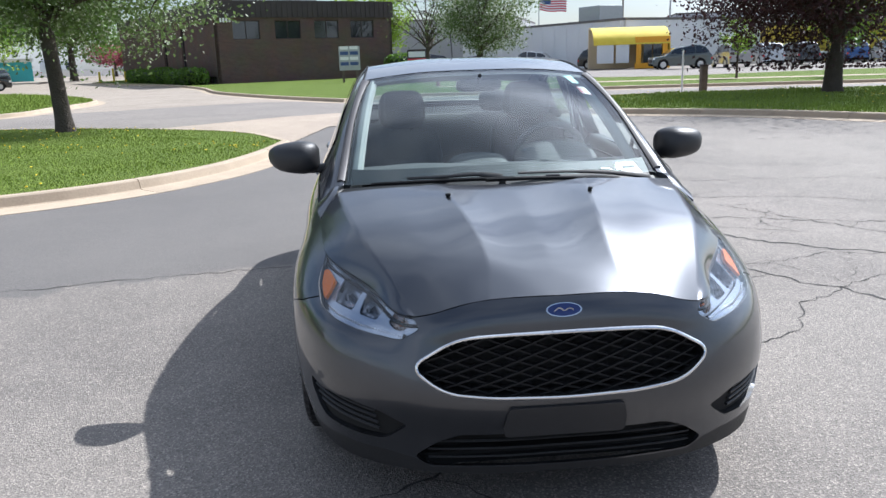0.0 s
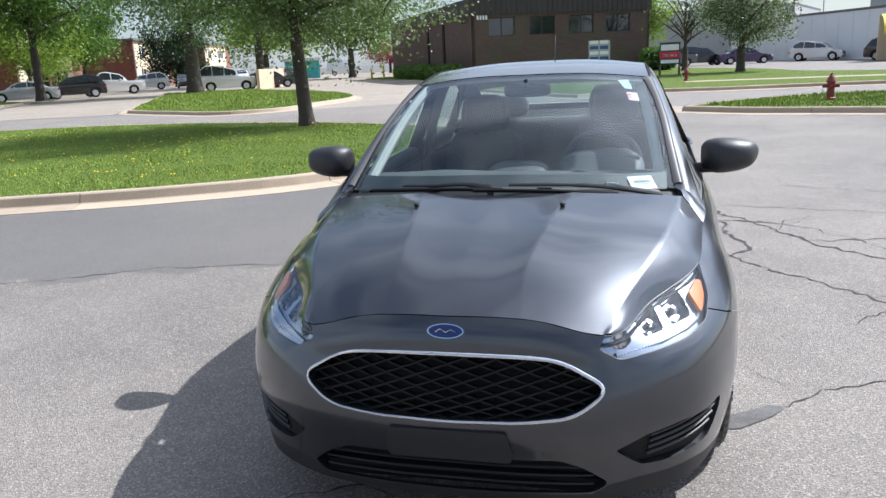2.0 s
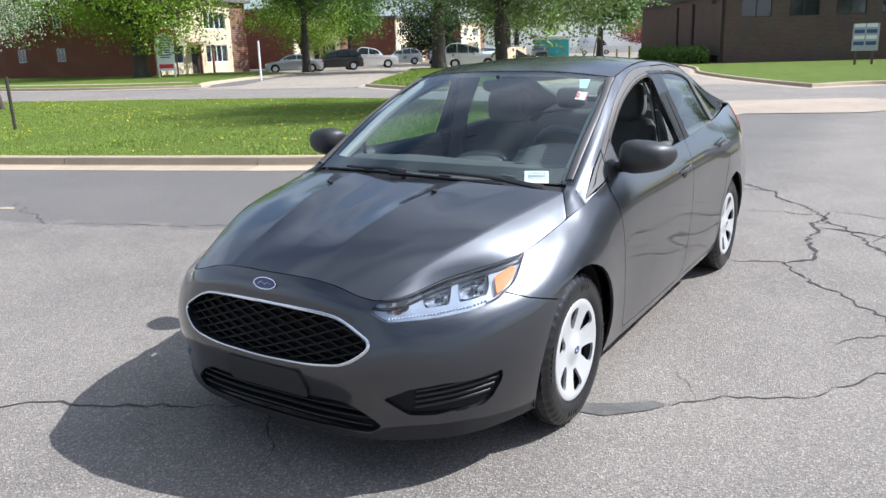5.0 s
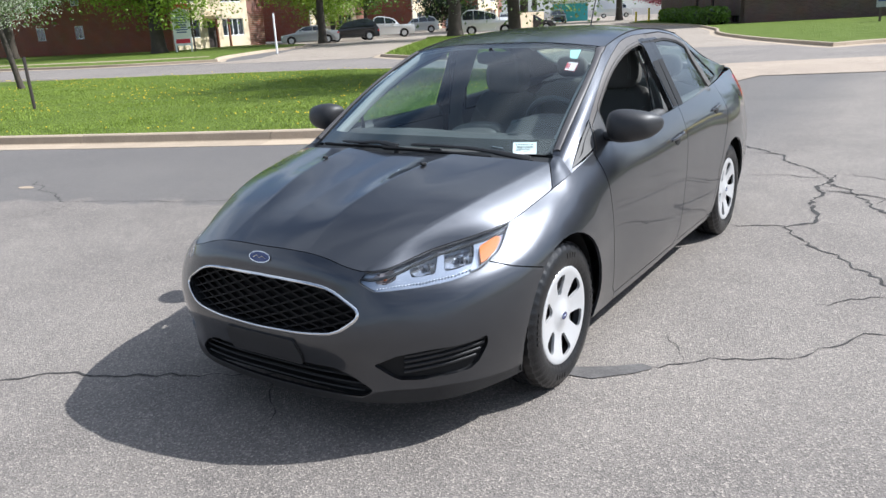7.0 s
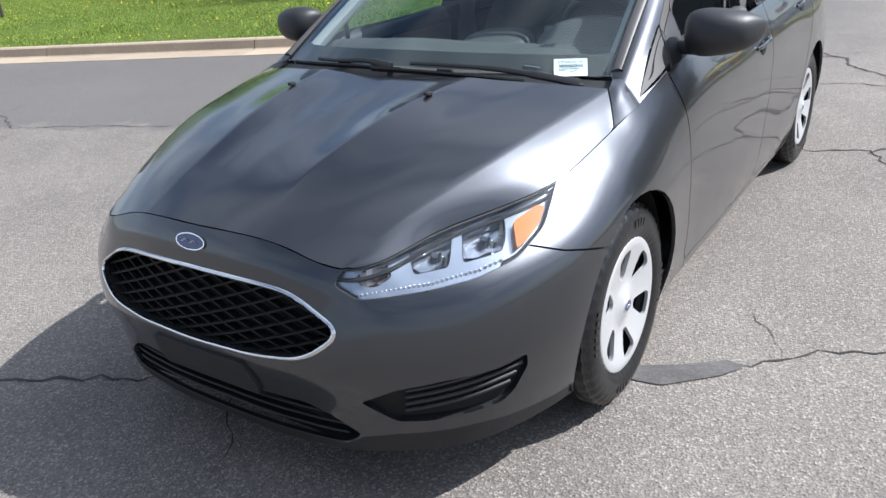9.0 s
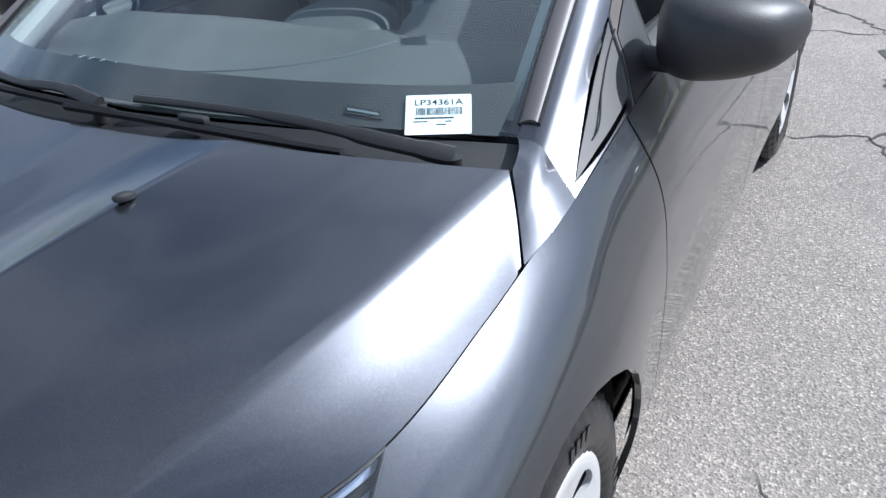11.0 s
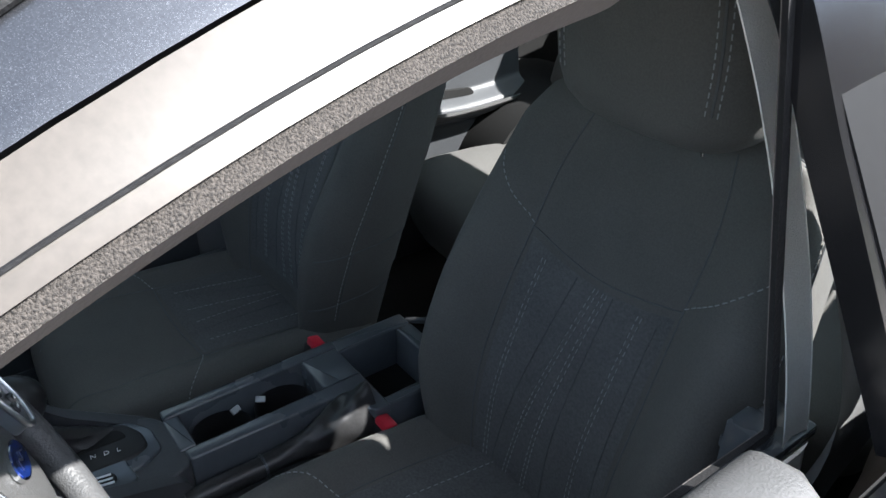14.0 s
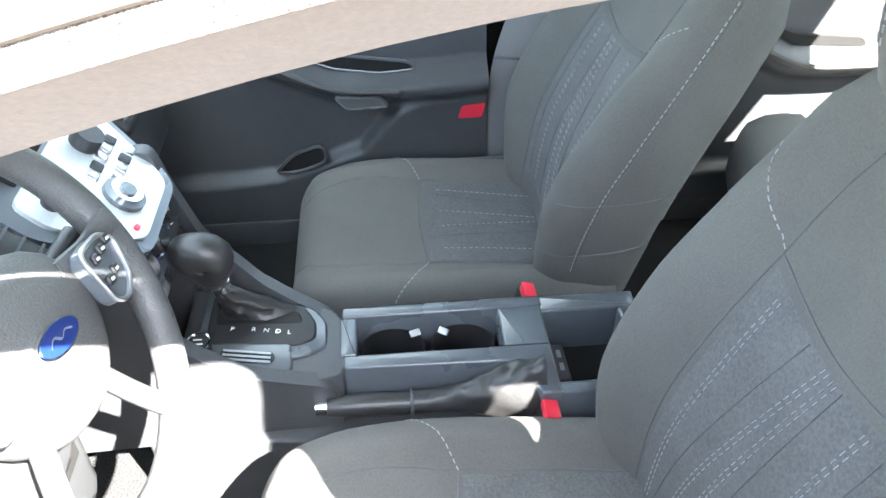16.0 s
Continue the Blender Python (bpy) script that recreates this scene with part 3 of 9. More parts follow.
green = sheet(loft([BELT, MIDR, HIGHR, RAIL], 201, 44))
green.normal_update()
if sum(f.normal.x for f in green.faces) < 0:
    bmesh.ops.reverse_faces(green, faces=green.faces)
    green.normal_update()
green_tree = BVHTree.FromBMesh(green)


def house(y, z, out=0.0):
    """The place on the window side of the car at (y, z)."""
    hit, n, *_ = green_tree.ray_cast(Vector((3, y, z)), Vector((-1, 0, 0)))
    return hit + n * out if hit else Vector((.7, y, z))


def smoothed(pts, n):
    """A smooth run of places through points drawn in a plane."""
    return [tuple(float(q) for q in p) for p in curve(pts, n)]


WIN_F = rounded([(.645, .935)] + smoothed([(.682, 1.104), (.80, 1.170), (.95, 1.243), (1.12, 1.302), (1.30, 1.344), (1.50, 1.366)], 21) + [(1.535, 1.352), (1.585, .935)], .012, 2)
WIN_R = rounded([(1.775, .94), (1.73, 1.372), (1.95, 1.374), (2.17, 1.349), (2.30, 1.312), (2.44, .98), (2.44, .94)], .016, 3)
WIN_Q = rounded([(2.495, 1.055), (2.385, 1.285), (2.56, 1.21), (2.76, 1.105), (2.78, 1.078)], .012, 3)
FRAME_F = [(.452, .90), (.456, .935), (.482, .957), (.524, 1.0), (.546, 1.037)] + smoothed([(.563, 1.070), (.71, 1.157), (.914, 1.262), (1.126, 1.343), (1.29, 1.386), (1.50, 1.408)], 26) + [(1.665, 1.408), (1.675, .90)]
FRAME_R = [(1.675, .90), (1.665, 1.408), (1.95, 1.408), (2.19, 1.383), (2.335, 1.338), (2.50, 1.10), (2.56, .90)]
QUARTER_TRI = [(.245, .899), (.42, .998), (.533, 1.056), (.555, 1.066), (.539, 1.037), (.517, 1.0), (.474, .957), (.434, .946), (.33, .920)]
SAIL = [(.556, 1.040), (.616, 1.072), (.678, 1.106), (.664, 1.041), (.640, .93), (.470, .93), (.492, .957), (.534, 1.0)]


def cut(bm, poly, gap=0.0):
    if not gap:
        return lifted(bm, carve(bm, poly, *YZ))
    out = lifted(bm, carve(bm, grown(poly, gap), *YZ))
    keep = lifted(out, carve(out, grown(poly, -gap), *YZ))
    out.free()
    return keep


frame_f = cut(green, FRAME_F, .0009)
frame_r = cut(green, FRAME_R, .003)
tri = cut(green, QUARTER_TRI, .003)
quarter_glass = cut(green, WIN_Q)
sail = cut(frame_f, SAIL, .0015)
cut(frame_f, WIN_F).free()
win_top = curve([(y, z, 0) for y, z in WIN_F if z > 1.10], 60)
left = [f for f in frame_f.faces for c in (f.calc_center_median(),) if .70 < c.y < 1.52 and .95 < c.z < float(np.interp(c.y, win_top[:, 0], win_top[:, 1])) - .004]
bmesh.ops.delete(frame_f, geom=left, context="FACES")
pane_r = cut(frame_r, WIN_R)
paired("pillar_panel", green, PAINT, car, "painted windscreen and rear pillars with roof rail", depth=.02)
for owner_l, owner_r, bm, nm, material, label in ((door_fl, door_fr, frame_f, "window_frame", FRAMED, "matt grey window frame with a brown reflection put into its colour"), (door_rl, door_rr, frame_r, "window_frame", FRAMED, "matt grey window frame with a brown reflection put into its colour"),
                                              (door_fl, door_fr, sail, "mirror_sail", CAP, "black plastic corner trim")):
    for b, owner in ((bm.copy(), owner_l), (flip_x(bm), owner_r)):
        flange(b, .03)
        for f in b.faces:
            if 1.512 < f.calc_center_median().y < 1.80 and f.calc_center_median().z < 1.385:
                f.material_index = 1
        part(nm, b, [material, GLOSSB], owner, label, angle=50)
    bm.free()
# pillar foot between bonnet and windscreen pillar
foot_a = [(.785, .066, .852), (.766, .100, .875), (.743, .140, .904), (.717, .184, .933)]
foot_b = [BELT[0], MIDR[0], HIGHR[0], RAIL[0]]
foot_m = [tuple((a + b) / 2 + o for a, b, o in zip(p, q, (.006, 0, .005))) for p, q in zip(foot_a, foot_b)]
ft = sheet(loft([foot_a, foot_m, foot_b], 24, 10))
ft.normal_update()
if sum(f.normal.z for f in ft.faces) < 0:
    bmesh.ops.reverse_faces(ft, faces=ft.faces)
paired("pillar_foot", ft, PAINT, car, "painted foot of the windscreen pillar", depth=.02)
t1, t2 = paired("pillar_corner_trim", tri, TRIANGLE, car, "dull grey corner trim", depth=.004)
for s in (1, -1):
    for o, r_, m_ in ((.012, .0016, RUBBER),):
        ln_ = [house(y + o * .45, z - o, .001) for y, z in ((.25, .900), (.33, .947), (.42, .996), (.48, 1.028), (.55, 1.062 - .2 * max(o, 0)))]
        part("trim_ridge", tube([(s * p.x, p.y, p.z) for p in ln_], r_, 6, 30), m_, t1 if s > 0 else t2)
for bm, name in ((quarter_glass, "quarter_window"),):
    for side in (pushed(bm.copy(), -.006), pushed(flip_x(bm), -.006)):
        g = part(name, side, GLASS_SIDE, car, "tinted fixed side glass")
        g.visible_shadow = False
for owner, b in ((door_rl, pane_r.copy()), (door_rr, flip_x(pane_r))):
    g = part("window_pane", pushed(b, -.008), GLASS_SIDE, owner, "tinted side window glass")
    g.visible_shadow = False
full_pane = sheet(loft([BELT, MIDR, HIGHR, RAIL], 121, 24))
full_pane = lifted(full_pane, carve(full_pane, WIN_F, *YZ))
g = part("window_pane", pushed(flip_x(full_pane), .008), GLASS_SIDE, door_fr, "tinted side window glass")
g.visible_shadow = False
full_pane.free()


def ring(poly, width, out, place, depth=.006, lip=0.0):
    """A band of trim along the inside of a window opening."""
    a, b = poly, grown(poly, -width)
    bm, n = bmesh.new(), len(poly)
    va = [bm.verts.new(place(*p, out)) for p in a]
    vb = [bm.verts.new(place(*p, out)) for p in b]
    vc = [bm.verts.new(place(*p, out) - Vector((.020 if p[0] < 1.47 else .005, 0, 0))) for p in b]
    front = [lip * min(1, max(0, (p[0] - .74) / .06), max(0, (1.47 - p[0]) / .06)) * (p[1] > 1.05) for p in b]
    ve = [bm.verts.new(place(p[0] + (q[0] - p[0]) * k, p[1] + (q[1] - p[1]) * k, out) - Vector((.020 + .040 * k if p[0] < 1.47 else .006, 0, 0))) for p, q, k in zip(b, grown(poly, -width - .033), front)]
    vd = [bm.verts.new(place(*p, out - depth)) for p in a]
    for i in range(n):
        j = (i + 1) % n
        for p, q in ((va, vb), (vb, vc), (vd, va)) + (((vc, ve),) if lip else ()):
            f = bm.faces.new((p[i], p[j], q[j], q[i]))
            f.material_index = int(min(poly[i][0], poly[j][0]) > 1.49 or max(poly[i][1], poly[j][1]) < .95 or p is vb)
            if p is vc:
                f.material_index = 2
    bmesh.ops.recalc_face_normals(bm, faces=bm.faces)
    return bm


for poly, owners, width, m in ((WIN_F, (door_fl, door_fr), .011, SEAL), (WIN_R, (door_rl, door_rr), .014, RUBBER), (WIN_Q, (car, car), .010, RUBBER)):
    bm = ring(grown(poly, .0015), width, -.003, house, lip=float(m is SEAL))
    part("window_seal", bm.copy(), [m, RUBBER, SEAL_LIP], owners[0], "dark weather seal")
    part("window_seal", flip_x(bm), [m, RUBBER, SEAL_LIP], owners[1], "dark weather seal")
    bm.free()
# the rear upright of the front window frame, closed towards the pillar
edge = sorted([p for p in grown(WIN_F, .003) if p[0] > 1.50 and p[1] > .97], key=lambda p: p[1])
bm = sheet(np.array([[tuple(house(y + dy, z, -d)) for dy, d in ((0, .001), (.002, .020), (.012, .040), (.050, .052))] for y, z in edge]))
part("frame_upright", flip_x(bm), BLACK, door_fr, "black upright of the window frame")
part("frame_upright", bm, BLACK, door_fl, "black upright of the window frame")
for d in (.010,):
    ridge = [tuple(house(y, z, .0012)) for y, z in grown(WIN_F, d) if z > 1.06 and y < 1.5 and z > 1.0]
    ridge.sort()
    ridge.sort(key=lambda p: p[1])
    for sg, owner in ((1, door_fl), (-1, door_fr)):
        part("frame_groove", tube([(sg * x, y, z) for x, y, z in ridge], .0012, 5), RUBBER, owner)
# gloss black cover over the middle pillar
for s in (0, 1):
    bm = sheet(loft([[tuple(house(y0 + (y1 - y0) * k / 4, z, .002)) for k in range(5)] for z, y0, y1 in ((1.005, 1.598, 1.662), (1.19, 1.566, 1.66), (1.37, 1.542, 1.655))], 9, 9))
    bm2 = sheet(loft([[tuple(house(y0 + (y1 - y0) * k / 4, z, .002)) for k in range(5)] for z, y0, y1 in ((1.005, 1.678, 1.762), (1.19, 1.672, 1.745), (1.37, 1.668, 1.732))], 9, 9))
    for b, owner in ((bm, door_fr if s else door_fl), (bm2, door_rr if s else door_rl)):
        b2 = flip_x(b) if s else b.copy()
        b.free()
        b2.normal_update()
        if sum(f.normal.x for f in b2.faces) * (-1 if s else 1) < 0:
            bmesh.ops.reverse_faces(b2, faces=b2.faces)
        part("pillar_cover", flange(b2, .004), DEEP, owner, "black pillar cover")

# windscreen, roof, rear window, boot lid
WS = [[(.694, .268, .950), (.37, .155, .975), (0, .105, .982)], [(.655, .62, 1.157), (.345, .555, 1.206), (0, .53, 1.222)], [(.600, 1.092, 1.366), (.31, 1.045, 1.396), (0, 1.03, 1.402)]]
ROOF = [[(.598, 1.102, 1.369), (.31, 1.055, 1.401), (0, 1.04, 1.407)], [(.578, 1.45, 1.423), (.30, 1.43, 1.452), (0, 1.42, 1.458)],
        [(.572, 1.95, 1.423), (.30, 1.95, 1.457), (0, 1.95, 1.464)], [(.567, 2.33, 1.380), (.30, 2.37, 1.412), (0, 2.39, 1.418)]]
RW = [[(.567, 2.35, 1.374), (.30, 2.39, 1.407), (0, 2.41, 1.413)], [(.580, 2.62, 1.292), (.30, 2.68, 1.309), (0, 2.70, 1.312)], [(.604, 3.0, 1.155), (.32, 3.09, 1.15), (0, 3.12, 1.148)]]
BOOT = [[(.61, 3.03, 1.142), (.32, 3.12, 1.14), (0, 3.15, 1.142)], [(.63, 3.3, 1.098), (.32, 3.38, 1.118), (0, 3.4, 1.122)], [(.60, 3.50, 1.093), (.32, 3.575, 1.104), (0, 3.60, 1.108)]]


def whole(rows, nu, nv):
    g = loft([r + [(-x, y, z) for x, y, z in r[-2::-1]] for r in rows], nu, nv)
    bm = sheet(g)
    bm.normal_update()
    if sum(f.normal.z for f in bm.faces) < 0:
        bmesh.ops.reverse_faces(bm, faces=bm.faces)
    return bm


ws_bm = whole(WS, 81, 41)
ws_tree = BVHTree.FromBMesh(ws_bm)
windscreen = part("windscreen", ws_bm, GLASS, car, "clear windscreen with a black edge band", angle=None)
windscreen.visible_shadow = False
rw = part("rear_window", whole(RW, 41, 21), GLASS_SIDE, car, "sloping rear window glass", angle=None)
rw.visible_shadow = False
part("roof", flange(whole(ROOF, 61, 41), .012), PAINT, car, angle=60)
part("boot_lid", flange(whole(BOOT, 41, 21), .012), PAINT, car, angle=60)
for s in (1, -1):
    bm = tube([(s * (x - .004), y, z + .002) for x, y, z in RAIL[3:7]], .007, 6, 40, flat=.5)
    part("roof_trim", bm, RUBBER, car, "dark roof joint strip")


def on_screen(x, y, out=0.0):
    hit, n, *_ = ws_tree.ray_cast(Vector((x, y, 3)), Vector((0, 0, -1)))
    return (hit + n * out, n) if hit else (Vector((x, y, 1.0)), Vector((0, 0, 1)))


# wide dull moulding that laps from the windscreen over the pillar's shoulder
md = [[], [], [], []]
for y in np.linspace(.285, 1.062, 30):
    xi = float(np.interp(y, (.285, .41, .565, .66, .76, .88, 1.026, 1.085), (.684, .668, .651, .641, .626, .606, .572, .550)))
    xo = float(np.interp(y, (.285, .411, .553, .70, .80, .88, 1.0, 1.085), (.716, .701, .685, .667, .650, .637, .613, .602)))
    p, q = on_screen(xi, float(y), .003)[0], green_tree.ray_cast(Vector((xo, float(y), 3)), Vector((0, 0, -1)))[0]
    q = (q if q is not None else house(float(y), float(np.interp(y, [r[1] for r in RAIL], [r[2] for r in RAIL])))) + Vector((.001, 0, .0035))
    md[0].append(tuple(p))
    md[1].append(tuple(p.lerp(q, .3) + Vector((.001, 0, .005))))
    md[2].append(tuple(p.lerp(q, .75) + Vector((.002, 0, .005))))
    md[3].append(tuple(q))
for row in md:
    row.append((.5975, 1.098, 1.3725))
mg = sheet(loft(md, 61, 10))
mg.normal_update()
if sum(f.normal.z for f in mg.faces) < 0:
    bmesh.ops.reverse_faces(mg, faces=mg.faces)
paired("pillar_moulding", mg, MOULD, car, "dull grey windscreen moulding", depth=.008)
for s in (1, -1):
    for k, r_ in ((0, .0025), (3, .0030)):
        part("moulding_joint", tube([(s * x, y, z - .001) for x, y, z in md[k]], r_, 6, 50), RUBBER, car, "thin black joint")


def band(a, b, n=40, m=6, drop=.010, s=1):
    """A strip of the windscreen between two lines given in (x, y)."""
    g = np.array([[tuple(on_screen(*[p + (q - p) * k / m for p, q in zip(a(t), b(t))], -drop)[0]) for t in np.linspace(0, 1, n)] for k in range(m + 1)])
    return sheet(g)


edge_x = lambda y: float(np.interp(y, [.262, .62, 1.092], [.690, .652, .598]))
edge_y0 = lambda x: .112 + .155 * (abs(x) / .69) ** 2
edge_y1 = lambda x: 1.022 + .058 * (abs(x) / .6) ** 2
black_band = [band(lambda t: (-.66 + 1.32 * t, edge_y0(-.66 + 1.32 * t) + .006), lambda t: (-.66 + 1.32 * t, edge_y0(-.66 + 1.32 * t) + .075 + .03 * abs(2 * t - 1) ** 4)),
              band(lambda t: (-.57 + 1.14 * t, edge_y1(-.57 + 1.14 * t) - .03), lambda t: (-.57 + 1.14 * t, edge_y1(-.57 + 1.14 * t)))]
for s in (1, -1):
    black_band.append(band(lambda t: (s * (edge_x(.27 + .80 * t) - .004), .275 + .795 * t), lambda t: (s * (edge_x(.27 + .8 * t) - .016), .275 + .795 * t)))
part("windscreen_edge", merged(*black_band), INK, windscreen, "black edge band")

# cowl, wipers, washer nozzles
cow = [[(s * x, y, z) for s, x, y, z in r] for r in ([(-1, .70, .175, .900), (-1, .42, .07, .925), (1, 0, .035, .930), (1, .42, .07, .925), (1, .70, .175, .900)],
                                                     [(-1, .70, .275, .935), (-1, .40, .165, .960), (1, 0, .11, .968), (1, .40, .165, .960), (1, .70, .275, .935)])]
part("cowl", sheet(loft(cow, 41, 5)), BLACK, car, "black plastic cowl below the windscreen")


def wiper(arm, blade):
    w = empty("wiper", parent=car)
    w["label"] = "black windscreen wiper resting at the glass foot"
    part("arm", tube(arm, [.017] * 3 + [.014] * 5 + [.010] * 6 + [.0075] * 10, 8, 24, flat=.6), BLACK, w)
    part("blade", tube(blade, .007, 6, 30, flat=1.5), RUBBER, w)
    a = Vector(blade[0]).lerp(Vector(blade[-1]), .5) + Vector((0, .006, .012))
    bm = bmesh.new()
    box(bm, a.x - .03, a.x + .03, a.y - .008, a.y + .008, a.z - .008, a.z + .008, .004)
    part("blade_clip", bm, BLACK, w)
    bm = bmesh.new()
    disc(bm, .014, .03, Matrix.Translation(Vector(arm[0]) - Vector((0, 0, .016))), 14)
    part("pivot_cap", bm, BLACK, w)
    return w


wiper([(.625, .175, .945), (.52, .148, .966), (.36, .138, .984), (.20, .126, .992), (.04, .108, .996)], [(.47, .108, .956), (.30, .085, .968), (.10, .075, .976), (-.10, .072, .978)])
wiper([(-.03, .085, .985), (-.12, .100, .998), (-.28, .118, .992), (-.42, .160, .985)], [(.02, .075, .980), (-.20, .092, .980), (-.40, .128, .972), (-.57, .195, .960)])
for s in (1, -1):
    p, n = on_hood(s * .278, -.143)
    bm = pillow(.020, .034, .014, 6, 6)
    bmesh.ops.transform(bm, matrix=Matrix.Translation(p) @ pose(0, 0, 0, -8, 0, s * -8), verts=bm.verts)
    part("washer_nozzle", bm, BLACK, car, "small black washer nozzle on the bonnet")

# ---- nose: grille, badge, lamps ----
grille = empty("grille", parent=car)
grille["label"] = "black diamond-mesh grille in a chrome surround"
outline = rounded(GRILLE + [(-x, z) for x, z in GRILLE[-2:0:-1]], .055, 7)
line = [nose(x, z, .002) for x, z in outline]
part("chrome_surround", tube(line, .0062, 8, closed=True, flat=.8), CHROME, grille, "chrome surround")
# recess closed by a near-black sheet, the shade put into its colour
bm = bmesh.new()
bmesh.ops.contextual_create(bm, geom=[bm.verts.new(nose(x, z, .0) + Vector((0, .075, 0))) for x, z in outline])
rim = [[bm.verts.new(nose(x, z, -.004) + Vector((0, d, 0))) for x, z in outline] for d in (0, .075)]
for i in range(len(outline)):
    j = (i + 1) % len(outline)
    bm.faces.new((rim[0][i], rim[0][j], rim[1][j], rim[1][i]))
part("grille_back", bm, DARK, grille, "near-black lining carrying the shade of the grille recess", smooth=False)
full = outline
bars = bmesh.new()
for fam in (1, -1):
    for k in range(-22, 23):
        pts = []
        for x in np.linspace(-.48, .48, 97):
            z = .552 + fam * .34 * x + k * .033
            if .40 < z < .70 and inside((x, z), full):
                pts.append(nose(x, z, -.026 + (.005 if fam > 0 else 0)))
        if len(pts) < 3:
            continue
        for a, b in zip(pts, pts[1:]):
            if (b - a).length > .05:
                continue
            q = [bars.verts.new(p + Vector(o)) for p in (a, b) for o in ((0, -.004, .003), (0, -.004, -.003), (0, .016, -.002), (0, .016, .002))]
            for w in ((0, 1, 5, 4), (1, 2, 6, 5), (3, 0, 4, 7)):
                bars.faces.new([q[i] for i in w])
bmesh.ops.recalc_face_normals(bars, faces=bars.faces)
part("grille_mesh", bars, DEEP, grille, "black plastic diamond mesh", smooth=False)

lower = empty("lower_grille", parent=car)
lower["label"] = "wide black lower air intake with thin bars"
poly = [(x, z) for x, z in LOWER if x > 0] + [(-x, z) for x, z in LOWER[::-1] if x > 0]
# intake depth painted as shade: near-black walls and back sheet
bm = bmesh.new()
rim = [[bm.verts.new(nose(x, z, -.002) + Vector((0, d, 0))) for x, z in poly] for d in (0, .09)]
for i in range(len(poly)):
    j = (i + 1) % len(poly)
    bm.faces.new((rim[0][i], rim[0][j], rim[1][j], rim[1][i]))
bm.faces.new(rim[1])
part("intake_back", bm, DARK, lower, "near-black lining carrying the shade of the intake", smooth=False)
for z in (.232, .262, .291):
    w = .43 if z < .28 else .40
    line = [nose(x, z, -.012) for x in np.linspace(-w, w, 33)]
    part("intake_bar", tube(line, .0035, 6, flat=1.3), BLACK, lower)
bm = bmesh.new()
pl = rounded([(-.188, .318), (.188, .318), (.195, .36), (.178, .428), (-.178, .428), (-.195, .36)], .012, 3)
n = len(pl)
va = [bm.verts.new(nose(x, z, .010)) for x, z in pl]
vb = [bm.verts.new(nose(x, z, -.004)) for x, z in pl]
bm.faces.new(va)
for i in range(n):
    bm.faces.new((va[i], va[(i + 1) % n], vb[(i + 1) % n], vb[i]))
bmesh.ops.recalc_face_normals(bm, faces=bm.faces)
part("plate_holder", bm, CAP, car, "blank dark front plate panel", smooth=False)


def badge(c, n, w, h, parent, name="badge", up=Vector((0, 0, 1))):
    """An oval badge: chrome rim, blue field and a pale bar for its lettering."""
    b = empty(name, parent=parent)
    b["label"] = "small blue oval badge with chrome rim"
    x = up.cross(n).normalized()
    y = n.cross(x)
    m = Matrix((x, y, n)).transposed().to_4x4()
    m.translation = c
    def oval(a, b_, z0, z1, k=28):
        return prism([(a * math.cos(2 * math.pi * i / k), b_ * math.sin(2 * math.pi * i / k)) for i in range(k)], z0, z1)
    for nm, bm, mt in (("rim", oval(w / 2, h / 2, 0, .004), CHROME), ("field", oval(w * .455, h * .43, .003, .0048), BLUE)):
        bmesh.ops.transform(bm, matrix=m, verts=bm.verts)
        part(nm, bm, mt, b, smooth=False)
    wave = tube([(-w * .27, -h * .10, .0052), (-w * .12, h * .10, .0052), (0, -h * .08, .0052), (w * .14, h * .06, .0052), (w * .27, -h * .06, .0052)], h * .055, 5, 24, flat=.3)
    bmesh.ops.transform(wave, matrix=m, verts=wave.verts)
    part("emblem_bar", wave, SATIN, b)
    return b


c = nose(0, .716, .001)
nrm = (nose(.02, .716) - nose(-.02, .716)).cross(nose(0, .725) - nose(0, .705)).normalized()
if nrm.y > 0:
    nrm.negate()
badge(c, nrm, .112, .045, car)

